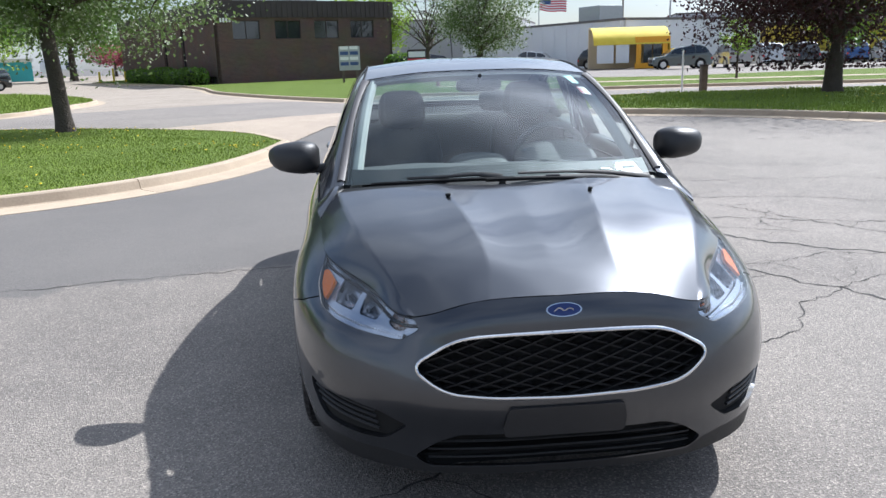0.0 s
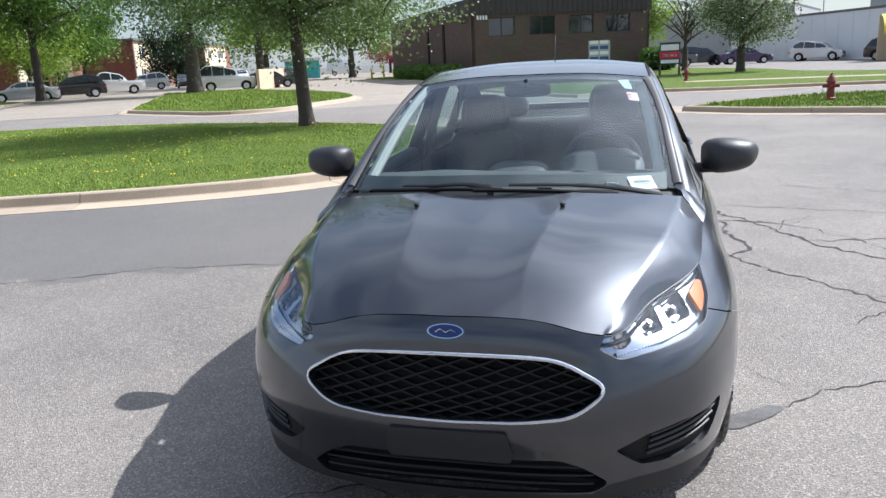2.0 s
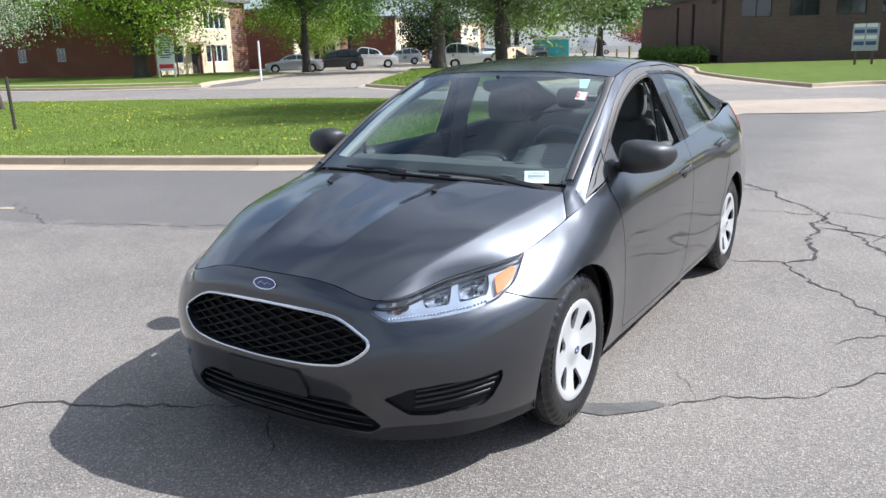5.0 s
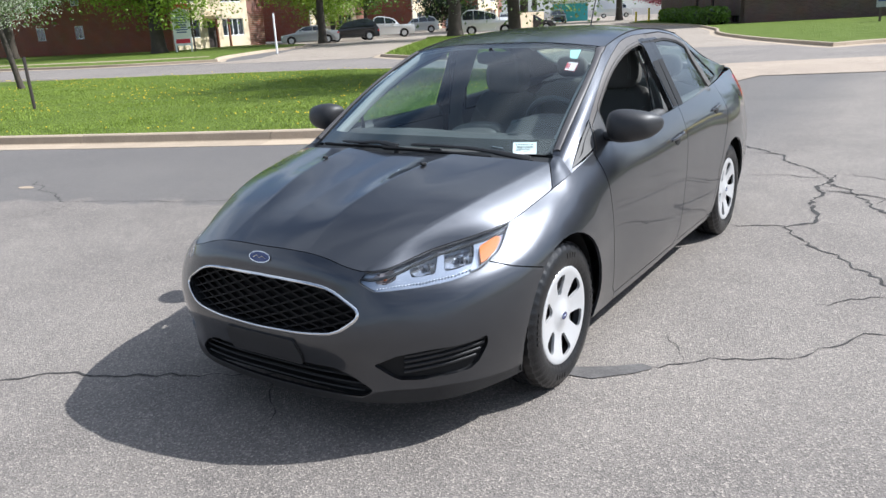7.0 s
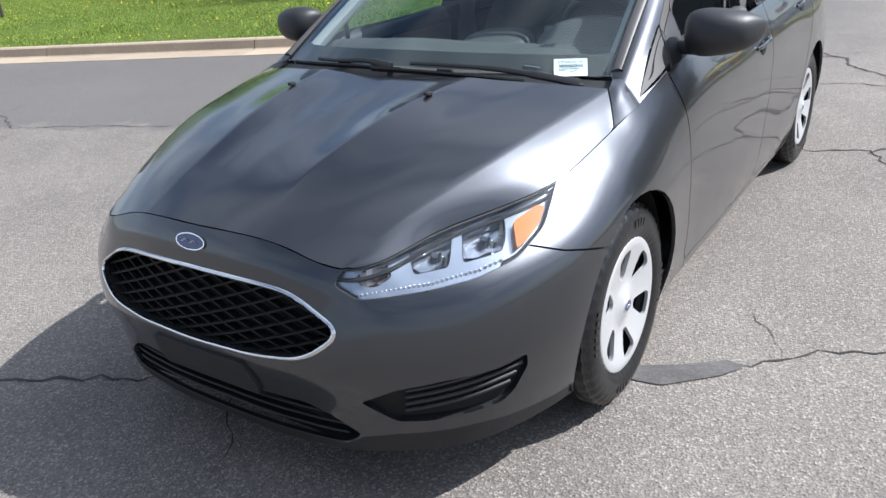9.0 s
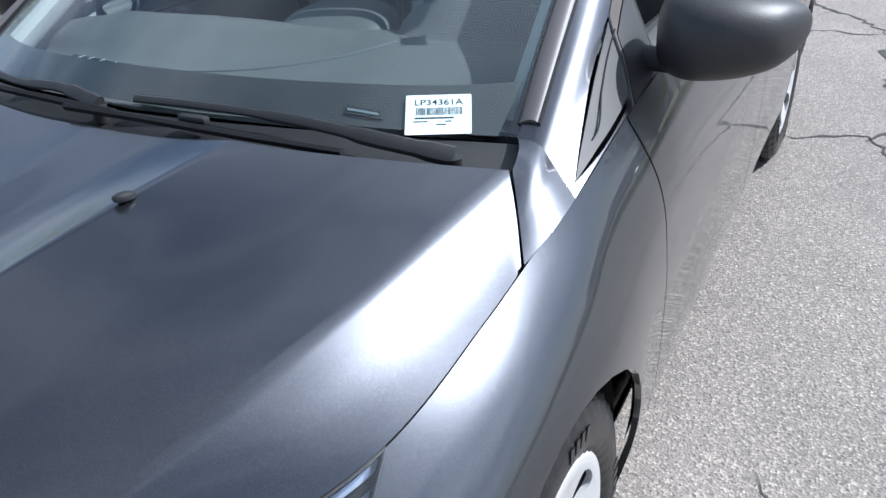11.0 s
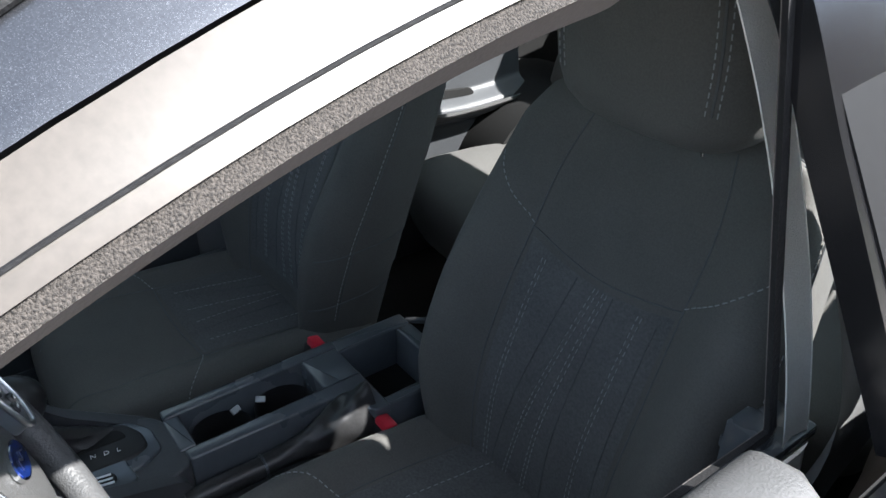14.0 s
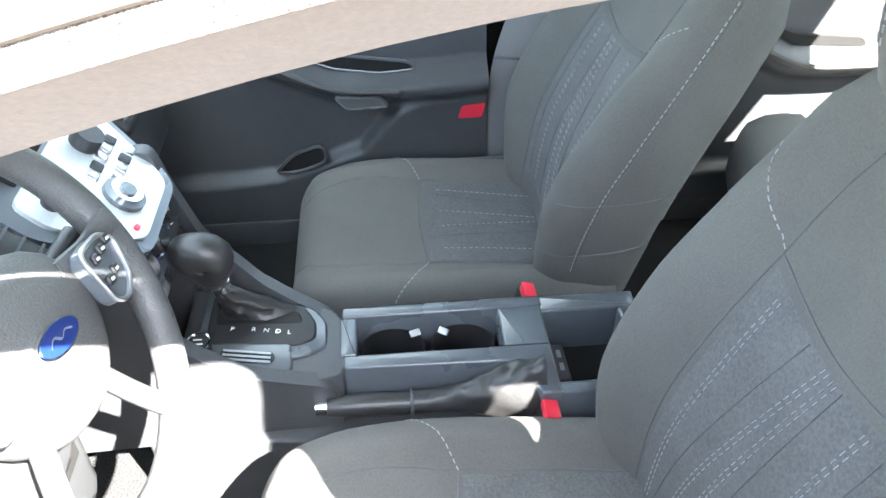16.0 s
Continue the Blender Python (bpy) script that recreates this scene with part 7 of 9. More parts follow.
# ---- ground, road, verges and kerbs ----
def asphalt(name, base, dark, grit, patch=0.35, tint=None):
    """Worn asphalt: stones in binder, broad stains and paler worn areas."""
    m = bpy.data.materials.new(name)
    m.use_nodes = True
    nt = m.node_tree
    L = nt.links.new
    b = nt.nodes["Principled BSDF"]
    geo = nt.nodes.new("ShaderNodeNewGeometry")
    def noise_node(scale, detail=4, rough=0.55):
        n = nt.nodes.new("ShaderNodeTexNoise")
        n.inputs["Scale"].default_value, n.inputs["Detail"].default_value, n.inputs["Roughness"].default_value = scale, detail, rough
        L(geo.outputs["Position"], n.inputs["Vector"])
        return n
    def remap(src, a, c, lo=0.0, hi=1.0):
        r = nt.nodes.new("ShaderNodeMapRange")
        r.inputs["From Min"].default_value, r.inputs["From Max"].default_value = a, c
        r.inputs["To Min"].default_value, r.inputs["To Max"].default_value = lo, hi
        L(src, r.inputs["Value"])
        return r.outputs[0]
    def blend(f, a, c, kind="MIX"):
        x = nt.nodes.new("ShaderNodeMix")
        x.data_type, x.blend_type = "RGBA", kind
        if isinstance(f, float):
            x.inputs["Factor"].default_value = f
        else:
            L(f, x.inputs["Factor"])
        for s, v in (("A", a), ("B", c)):
            if isinstance(v, tuple):
                x.inputs[s].default_value = (*v, 1)
            else:
                L(v, x.inputs[s])
        return x.outputs["Result"]
    big, mid, fine = noise_node(0.42, 5), noise_node(2.3, 6, 0.65), noise_node(95, 3, 0.7)
    vo = nt.nodes.new("ShaderNodeTexVoronoi")
    vo.inputs["Scale"].default_value = 150
    L(geo.outputs["Position"], vo.inputs["Vector"])
    col = blend(remap(big.outputs["Fac"], .38, .62), base, dark)
    col = blend(remap(mid.outputs["Fac"], .45, .75, 0, patch), col, tuple(min(1, c * 1.35) for c in base))
    stone = nt.nodes.new("ShaderNodeRGBToBW")
    L(vo.outputs["Color"], stone.inputs[0])
    col = blend(remap(stone.outputs[0], .62, .9, 0, .62), col, grit)
    col = blend(remap(stone.outputs[0], .36, .12, 0, .55), col, tuple(c * .35 for c in dark))
    col = blend(remap(fine.outputs["Fac"], .35, .65, 0, .35), col, tuple(c * .55 for c in dark))
    if tint:
        # older, browner surfacing on one side of a ragged line
        sep = nt.nodes.new("ShaderNodeSeparateXYZ")
        L(geo.outputs["Position"], sep.inputs[0])
        mul = nt.nodes.new("ShaderNodeMath")
        mul.operation = "MULTIPLY_ADD"
        mul.inputs[1].default_value = -0.33
        L(sep.outputs["X"], mul.inputs[0])
        L(sep.outputs["Y"], mul.inputs[2])
        wob = nt.nodes.new("ShaderNodeMath")
        wob.operation = "MULTIPLY_ADD"
        wob.inputs[1].default_value = 1.1
        L(mid.outputs["Fac"], wob.inputs[0])
        L(mul.outputs[0], wob.inputs[2])
        newer = remap(wob.outputs[0], 3.6, 3.75, 0, .62)
        west = remap(sep.outputs["X"], .8, -.2)
        both_ = nt.nodes.new("ShaderNodeMath")
        both_.operation = "MULTIPLY"
        L(newer, both_.inputs[0])
        L(west, both_.inputs[1])
        col = blend(both_.outputs[0], col, tint)
    L(col, b.inputs["Base Color"])
    b.inputs["Roughness"].default_value = 0.82
    b.inputs["Specular IOR Level"].default_value = 0.35
    bp = nt.nodes.new("ShaderNodeBump")
    bp.inputs["Strength"].default_value, bp.inputs["Distance"].default_value = 0.55, 0.006
    h = nt.nodes.new("ShaderNodeMath")
    h.operation = "ADD"
    L(vo.outputs["Distance"], h.inputs[0])
    L(fine.outputs["Fac"], h.inputs[1])
    L(h.outputs[0], bp.inputs["Height"])
    L(bp.outputs["Normal"], b.inputs["Normal"])
    return m


ASPHALT = asphalt("worn asphalt", (0.240, 0.215, 0.192), (0.174, 0.156, 0.142), (0.53, 0.47, 0.405), tint=(0.105, 0.101, 0.100))
STREET = asphalt("street asphalt", (0.255, 0.225, 0.20), (0.205, 0.182, 0.165), (0.36, 0.32, 0.29))
DRIVE = asphalt("pale driveway concrete", (0.36, 0.305, 0.25), (0.29, 0.245, 0.20), (0.46, 0.40, 0.34), 0.5)
APRON = asphalt("driveway apron concrete", (0.43, 0.35, 0.275), (0.36, 0.29, 0.23), (0.52, 0.45, 0.38), 0.5)
KERB = mat("kerb concrete", (0.46, 0.365, 0.265), 0.85, second=(0.33, 0.265, 0.195), scale=2.5, fine=45, bump=0.4, bump_scale=60, per_object=0.10)
GRASS = mat("lawn", (0.150, 0.200, 0.035), 0.9, second=(0.085, 0.130, 0.020), scale=0.7, fine=22, mottled=0.6, bump=1.0, bump_scale=45, spec=0.15, bump_dist=0.05)
BLADE = mat("grass blades", (0.27, 0.35, 0.065), 0.75, second=(0.18, 0.25, 0.040), scale=0.9, fine=7, per_object=0.25, spec=0.2)
YELLOW = mat("dandelion yellow", (0.80, 0.58, 0.02), 0.7, vary=0.1)
CRACK = mat("crack filler", (0.045, 0.042, 0.040), 0.95, vary=0.3, fine=80)
TAR = mat("tar patch", (0.115, 0.108, 0.104), 0.85, vary=0.3, scale=9, fine=90, bump=0.4, bump_scale=90)

bm = bmesh.new()
bmesh.ops.create_grid(bm, x_segments=8, y_segments=8, size=1500)
tagged(finish("ground", bm, ASPHALT), "worn grey asphalt of the car park with coarse stones", "ground", kind="structure")


def flat(name, pts, z, material, label, category, n=None):
    """A surface laid on the ground, with an outline through the points."""
    p = [(x, y) for x, y, _ in curve([(x, y, 0) for x, y in pts + pts[:1]], n)[:-1]] if n else pts
    bm = bmesh.new()
    f = bm.faces.new([bm.verts.new((x, y, z)) for x, y in p])
    if f.calc_center_median() and sum(a[0] * b[1] - b[0] * a[1] for a, b in zip(p, p[1:] + p[:1])) < 0:
        bmesh.ops.reverse_faces(bm, faces=bm.faces)
    bmesh.ops.triangulate(bm, faces=bm.faces)
    return tagged(finish(name, bm, material, smooth=False), label, category, kind="structure")


flat("road", [(-95, 2), (-60, 8.5), (-40, 12.2), (-27, 15.4), (-14, 18.0), (-9.2, 17.4), (-5, 15.6), (-2.6, 16.2), (1.4, 19.0), (7.5, 22.6), (14, 22.4), (30, 17.5), (60, 6), (62, 12), (34, 22.5),
              (18, 25.6), (8.5, 27.3), (-.2, 26.8), (-4.9, 28.2), (-12.4, 24.0), (-20.0, 25.0), (-27, 22.6), (-40, 19.2), (-60, 15.5), (-95, 9)], .004, STREET, "grey asphalt street beyond the verge", "road")
flat("driveway_1", [(-11.9, 24.1), (-5.0, 28.0), (-1.6, 26.6), (-3.0, 29), (-6.1, 33.4), (-8.6, 39), (-10.4, 45.3), (-14.5, 55), (-29, 85), (-25, 160), (-120, 160), (-95, 120), (-40, 100), (-29, 62), (-28, 54), (-24, 47), (-14.2, 37.5), (-12.0, 31)], .008, DRIVE,
     "pale worn concrete driveway beside the brick building", "driveway")
flat("driveway_2", [(-28.5, 22.3), (-20.2, 25.0), (-24.5, 33), (-27, 42), (-27.5, 55), (-29, 66), (-45, 110), (-75, 110), (-64, 88), (-57, 72), (-52.5, 60), (-50, 50), (-40.5, 45.0), (-35, 35.5), (-29, 27)], .009, DRIVE,
     "pale worn driveway and car park of the apartments", "driveway")
flat("apron", [(-2.15, 11.5), (-1.6, 15.2), (.7, 16.1), (1.5, 17.4), (1.7, 19.6), (0.3, 20.8), (-3.1, 19.0), (-6.0, 16.2), (-3.4, 14.2)], .013, APRON, "pinkish concrete driveway apron", "driveway apron")
flat("parking_lot", [(9, 44), (14, 40), (24, 41), (50, 38), (90, 30), (120, 120), (-5, 120), (3, 66), (9, 58)], .017, STREET, "grey asphalt car park beside the warehouse", "car park")


def kerbed(name, outline, n, label, joints=3.0, gutter=.40, top=.145, lawn_label="green mown lawn", pieces=True, piece_range=None):
    """A raised lawn with a concrete kerb and gutter round it, laid in lengths."""
    full = [Vector((x, y)) for x, y, _ in curve([(x, y, 0) for x, y in outline + outline[:1]], n)[:-1]]
    area = sum(a.x * b.y - b.x * a.y for a, b in zip(full, full[1:] + full[:1]))
    if area < 0:
        full.reverse()
    k = len(full)
    nrm = []
    for i in range(k):
        t = (full[(i + 1) % k] - full[i - 1]).normalized()
        nrm.append(Vector((t.y, -t.x)))
    lawn_bm = bmesh.new()
    inner_pts = [full[i] - nrm[i] * .15 for i in range(k)]
    pts2, _, tris, *_ = delaunay_2d_cdt([Vector((p.x, p.y)) for p in inner_pts], [], [list(range(k))], 1, 1e-4)
    vs = [lawn_bm.verts.new((p.x, p.y, top - .012)) for p in pts2]
    for t in tris:
        f = lawn_bm.faces.new([vs[i] for i in t])
    lawn_bm.normal_update()
    bmesh.ops.reverse_faces(lawn_bm, faces=[f for f in lawn_bm.faces if f.normal.z < 0])
    lawn_ob = tagged(finish(name, lawn_bm, GRASS, smooth=False), lawn_label, "lawn", kind="structure")
    kerb_ob = tagged(empty(name.replace("lawn", "kerb")), label, "kerb", kind="structure")
    prof = [(-.15, top - .03), (-.145, top - .004), (-.12, top), (-.03, top - .004), (-.008, top - .02), (.022, .03), (.04, .018), (gutter, .006), (gutter, -.02), (-.15, -.02)]
    run, start = 0.0, 0
    segs = []
    for i in range(k):
        run += (full[(i + 1) % k] - full[i]).length
        if run >= joints or i == k - 1:
            segs.append((start, i + 1))
            start, run = i + 1, 0.0
    for a, b in segs:
        bm, rings = bmesh.new(), []
        for i in range(a, b + 1):
            p, q = full[i % k], nrm[i % k]
            t = (full[(i + 1) % k] - full[i % k]).normalized()
            p = p + t * (.005 if i == a else (-.005 if i == b else 0))
            rings.append([bm.verts.new((p.x + q.x * o, p.y + q.y * o, z)) for o, z in prof])
        for r0, r1 in zip(rings, rings[1:]):
            for i in range(len(prof) - 1):
                bm.faces.new((r0[i], r0[i + 1], r1[i + 1], r1[i]))
        bm.faces.new(rings[0][::-1])
        bm.faces.new(rings[-1])
        bmesh.ops.recalc_face_normals(bm, faces=bm.faces)
        part("kerb_length", bm, KERB, kerb_ob, angle=25)
    return lawn_ob, full


NEAR = [(-2.05, 10.9), (-2.25, 9.4), (-2.75, 7.75), (-3.7, 6.4), (-5.2, 5.42), (-6.9, 4.7), (-9.8, 3.6), (-14, 2.1), (-22, -.9), (-34, -5), (-60, -13), (-75, -12), (-74, 1.5), (-60, 5.2), (-42, 9.3), (-27.6, 12.6), (-19, 15.6), (-14, 17.0), (-9.5, 16.5), (-5.1, 14.7), (-3.2, 13.2)]
lawn_near, near_line = kerbed("lawn_1", NEAR, 160, "tan concrete kerb and gutter round the dandelion verge")
RIGHT = [(1.6, 17.7), (2.8, 16.7), (5.5, 15.5), (7.9, 13.7), (9.5, 11.6), (12.5, 7.0), (18, 2), (30, -4), (60, -12), (62, 2), (30, 16.6), (14, 21.9), (7.6, 22.1), (3.6, 20.2)]
lawn_right, _ = kerbed("lawn_2", RIGHT, 110, "grey concrete kerb round the verge", joints=3.0)
ISLAND = [(-20.0, 25.7), (-16.5, 23.6), (-13.6, 22.4), (-12.4, 23.3), (-12.1, 27), (-12.0, 30.6), (-14.4, 36.6), (-19, 43), (-25.5, 49.5), (-28.5, 52.5), (-31, 52.8), (-33.5, 50), (-31, 45), (-26, 36), (-22, 29)]
lawn_isl, _ = kerbed("lawn_3", ISLAND, 80, "pale concrete kerb of the lawn island", joints=3.2)
APTL = [(-29.5, 24.6), (-31.5, 26.5), (-35.5, 33), (-41, 43.5), (-47, 46), (-56, 46), (-90, 45), (-130, 60), (-130, 10), (-60, 15.9), (-44, 19.6), (-33, 22.3)]
lawn_apt, _ = kerbed("lawn_4", APTL, 90, "pale concrete kerb of the apartment lawn", joints=3.5)
OFFICE = [(-1.6, 25.6), (-3.4, 28.4), (-6.1, 33.2), (-8.6, 38.6), (-10.6, 45.5), (-14.0, 54), (-28, 84), (-22, 95), (2, 70), (8.6, 52), (10, 43), (14.2, 39.3), (24, 40.2), (50, 37), (90, 29), (88, 10), (62, 13.4), (34, 23.6), (18, 26.6), (8.5, 28.3), (3.5, 27.7), (0.2, 27.6)]
lawn_off, _ = kerbed("lawn_5", OFFICE, 130, "pale concrete kerb of the office lawn", joints=3.5)
flat("footpath_1", [(2.5, 33.6), (9, 33.2), (18, 31.4), (34, 28.2), (34, 29.3), (18, 32.6), (9, 34.4), (2.5, 34.8)], .141, KERB, "pale concrete footpath across the lawn", "footpath")
flat("footpath_2", [(-46, 22.2), (-36, 25.2), (-33.5, 27.4), (-34.2, 28.2), (-37, 26.3), (-46, 23.5), (-75, 19.5), (-75, 18.2)], .141, KERB, "pale concrete footpath on the lawn", "footpath")

# cracks and patches in the asphalt
rnd = random.Random(5)


def crack(points, width, name="crack", rough=.035, step=.05, branch=0):
    """A ragged crack through the points, with small side cracks."""
    line = []
    for (x0, y0), (x1, y1) in zip(points, points[1:]):
        d = math.hypot(x1 - x0, y1 - y0)
        k = max(2, int(d / step))
        for i in range(k):
            t = i / k
            line.append((x0 + (x1 - x0) * t, y0 + (y1 - y0) * t))
    line.append(points[-1])
    off, out = 0.0, []
    for i, (x, y) in enumerate(line):
        off = off * .82 + rnd.uniform(-1, 1) * rough
        j = min(i + 1, len(line) - 1)
        dx, dy = line[j][0] - line[max(i - 1, 0)][0], line[j][1] - line[max(i - 1, 0)][1]
        d = math.hypot(dx, dy) or 1
        out.append((x - dy / d * off, y + dx / d * off, -dy / d, dx / d))
    bm, prev = bmesh.new(), None
    for i, (x, y, nx, ny) in enumerate(out):
        w = .68 * width * rnd.uniform(.25, 1.25) * min(1, (i + 1) / 4, (len(out) - i) / 4) / 2
        v = (bm.verts.new((x + nx * w, y + ny * w, .003)), bm.verts.new((x - nx * w, y - ny * w, .003)))
        if prev:
            bm.faces.new((prev[0], prev[1], v[1], v[0]))
        prev = v
    bmesh.ops.recalc_face_normals(bm, faces=bm.faces)
    for f in bm.faces:
        if f.normal.z < 0:
            f.normal_flip()
    tagged(finish(name, bm, CRACK, smooth=False), "dark ragged crack in the asphalt", "crack", "cracks in the asphalt", "structure")
    for _ in range(branch):
        x, y, nx, ny = rnd.choice(out)
        s = rnd.choice((-1, 1))
        a = rnd.uniform(.2, .7)
        crack([(x, y), (x + nx * s * a + rnd.uniform(-.3, .3), y + ny * s * a + rnd.uniform(-.3, .3))], width * .5, name, rough, step)


crack([(-.6, 7.4), (-.03, 6.62), (1.05, 5.15), (1.8, 3.49), (2.5, 2.55), (3.6, 1.6)], .045, branch=8)
crack([(.80, 2.88), (1.18, 2.93), (1.45, 2.5), (1.93, 1.92), (2.42, 1.08), (3.4, .2)], .035, branch=3)
crack([(1.18, 2.93), (1.36, 3.2), (1.21, 3.74), (1.27, 4.95)], .05, branch=4)
crack([(1.12, .31), (1.6, .72), (2.0, 1.1), (2.7, 1.6), (3.8, 2.2)], .016, branch=2)
crack([(-3.4, -2.3), (-1.55, -1.19), (-1.2, -.97), (-.69, -.68), (0, -.40)], .022, branch=1)
crack([(-6.6, 1.96), (-6.2, 1.75), (-5.2, 1.37), (-3.86, 1.93), (-3.17, 2.31), (-1.26, 2.63), (-.3, 2.9)], .020, branch=2)
crack([(2.66, 4.21), (3.45, 2.62), (4.6, 1.4)], .022, branch=5)
crack([(1.3, 5.0), (2.3, 4.7), (3.6, 4.35), (5.4, 3.3)], .022, branch=5)
crack([(1.8, 3.49), (2.6, 3.5), (3.6, 3.1), (4.8, 2.9)], .024, branch=5)
crack([(2.0, 6.2), (3.2, 5.6), (4.8, 5.4), (6.5, 4.2)], .020, branch=4)
crack([(1.5, 4.2), (2.0, 3.9), (2.3, 3.2), (2.9, 2.8)], .018, branch=3)
crack([(3.2, 8.0), (3.9, 6.8), (5.4, 6.2)], .016, branch=2)
crack([(1.9, 1.95), (2.7, 2.2), (3.4, 2.0)], .014, branch=2)
bm = bmesh.new()
pts = rounded([(.80, .07), (.95, .085), (1.10, .225), (1.155, .31), (1.10, .335), (.97, .235), (.80, .14)], .02, 3)
bm.faces.new([bm.verts.new((x, y, .0045)) for x, y in pts])
tagged(finish("tar_patch", bm, TAR, smooth=False), "dark tar patch on the asphalt", "patch", kind="structure")
bm = bmesh.new()
pts = rounded([(-6.48, 1.62), (-6.36, 1.58), (-6.22, 1.64), (-6.28, 1.70), (-6.42, 1.69)], .02, 3)
bm.faces.new([bm.verts.new((x, y, .0045)) for x, y in pts])
tagged(finish("pale_stain", bm, KERB, smooth=False), "pale concrete spill on the asphalt", "stain", kind="structure")

# grass blades and dandelions on the nearest verge
rng = np.random.default_rng(3)


def in_poly(px, py, poly):
    c = np.zeros(len(px), bool)
    for (x0, y0), (x1, y1) in zip(poly, poly[1:] + poly[:1]):
        hit = ((y0 > py) != (y1 > py)) & (px < (x1 - x0) * (py - y0) / (y1 - y0 + 1e-12) + x0)
        c ^= hit
    return c


def scatter(poly, count, box_):
    x0, x1, y0, y1 = box_
    px, py = rng.uniform(x0, x1, count), rng.uniform(y0, y1, count)
    k = in_poly(px, py, poly)
    return px[k], py[k]


def blades(poly, count, box_, height, width, name, label, z=.13):
    x, y = scatter(poly, count, box_)
    n = len(x)
    patchy = .75 + .5 * np.sin(x * 1.7 + np.sin(y * 2.1) * 1.5) * np.sin(y * 1.3 + 1)
    h = height * rng.uniform(.5, 1.3, n) * patchy.clip(.45, 1.4)
    a, lean = rng.uniform(0, 2 * math.pi, n), rng.uniform(0, .6, n)
    b = rng.uniform(0, 2 * math.pi, n)
    w = width * rng.uniform(.7, 1.3, n) / 2
    co = np.empty((n, 3, 3))
    co[:, 0] = np.stack([x - np.cos(a) * w, y - np.sin(a) * w, np.full(n, z)], 1)
    co[:, 1] = np.stack([x + np.cos(a) * w, y + np.sin(a) * w, np.full(n, z)], 1)
    co[:, 2] = np.stack([x + np.cos(b) * lean * h, y + np.sin(b) * lean * h, z + h], 1)
    me = bpy.data.meshes.new(name)
    me.from_pydata(co.reshape(-1, 3).tolist(), [], np.arange(n * 3).reshape(-1, 3).tolist())
    me.materials.append(BLADE)
    return tagged(new(name, me), label, "grass", kind="stuff")


npoly = [tuple(p - Vector((0, 0))) for p in near_line]
inner_near = grown(npoly, -.12)
blades(inner_near, 150000, (-24, -1.9, 1, 17.4), .038, .018, "grass", "dense green grass blades on the verge")
ipoly = [(x, y) for x, y, _ in curve([(x, y, 0) for x, y in ISLAND + ISLAND[:1]], 80)[:-1]]
ixs, iys = [p[0] for p in ipoly], [p[1] for p in ipoly]
blades(grown(ipoly, -.17), 70000, (min(ixs), max(ixs), min(iys), max(iys)), .10, .034, "grass", "green grass blades on the lawn island")
rpoly = [(x, y) for x, y, _ in curve([(x, y, 0) for x, y in RIGHT + RIGHT[:1]], 110)[:-1]]
blades(grown(rpoly, -.15), 60000, (1.6, 24, 8, 22), .09, .030, "grass", "green grass blades on the far verge")


def dandelions(poly, count, box_, name="dandelion"):
    x, y = scatter(poly, count, box_)
    keep = (np.sin(x * .9 + 2) + np.sin(y * 1.6 + x * .5) + rng.normal(0, .9, len(x))) > .25
    x, y = x[keep], y[keep]
    me = bpy.data.meshes.new(name)
    vs, fs = [], []
    for px, py in zip(x, y):
        r, z = rng.uniform(.011, .020), .13 + rng.uniform(.04, .09)
        k = len(vs)
        vs += [(px + r * math.cos(t), py + r * math.sin(t), z + .004 * (i % 2)) for i, t in enumerate(np.linspace(0, 2 * math.pi, 9)[:-1])] + [(px, py, z + .012), (px, py, z - .012)]
        fs += [(k + i, k + (i + 1) % 8, k + 8) for i in range(8)] + [(k + (i + 1) % 8, k + i, k + 9) for i in range(8)]
    me.from_pydata(vs, [], fs)
    me.materials.append(YELLOW)
    return tagged(new(name, me), "yellow dandelion flowers scattered in the grass", "dandelions", kind="stuff")


dandelions(inner_near, 2900, (-30, -2, 1, 17.5))
dandelions(grown(rpoly, -.2), 260, (1.6, 14, 13, 22))


# ---- trees ----
BARK = mat("bark", (0.085, 0.068, 0.052), 0.9, second=(0.045, 0.036, 0.028), scale=4, fine=30, bump=0.9, bump_scale=22, bump_dist=0.03)


def leaf_mat(name, a, b, gloss=.45, through=.35):
    """Leaves that let some light through."""
    m = mat(name, a, gloss, second=b, scale=.8, fine=5, per_object=.35, spec=.3)
    nt = m.node_tree
    p = nt.nodes["Principled BSDF"]
    out = nt.nodes["Material Output"]
    tl, mx = nt.nodes.new("ShaderNodeBsdfTranslucent"), nt.nodes.new("ShaderNodeMixShader")
    src = p.inputs["Base Color"].links[0].from_socket
    nt.links.new(src, tl.inputs["Color"])
    mx.inputs[0].default_value = through
    nt.links.new(p.outputs[0], mx.inputs[1])
    nt.links.new(tl.outputs[0], mx.inputs[2])
    nt.links.new(mx.outputs[0], out.inputs["Surface"])
    return m


LEAF = leaf_mat("green leaves", (0.145, 0.25, 0.040), (0.08, 0.16, 0.024))
LEAF_BRIGHT = leaf_mat("bright spring leaves", (0.30, 0.42, 0.045), (0.17, 0.29, 0.03))
LEAF_PEAR = leaf_mat("young pear leaves", (0.16, 0.22, 0.075), (0.09, 0.145, 0.04))
LEAF_PLUM = leaf_mat("dark purple leaves", (0.085, 0.032, 0.034), (0.040, 0.016, 0.018), through=.2)
BLOSSOM = leaf_mat("white blossom", (0.58, 0.60, 0.48), (0.40, 0.44, 0.32))
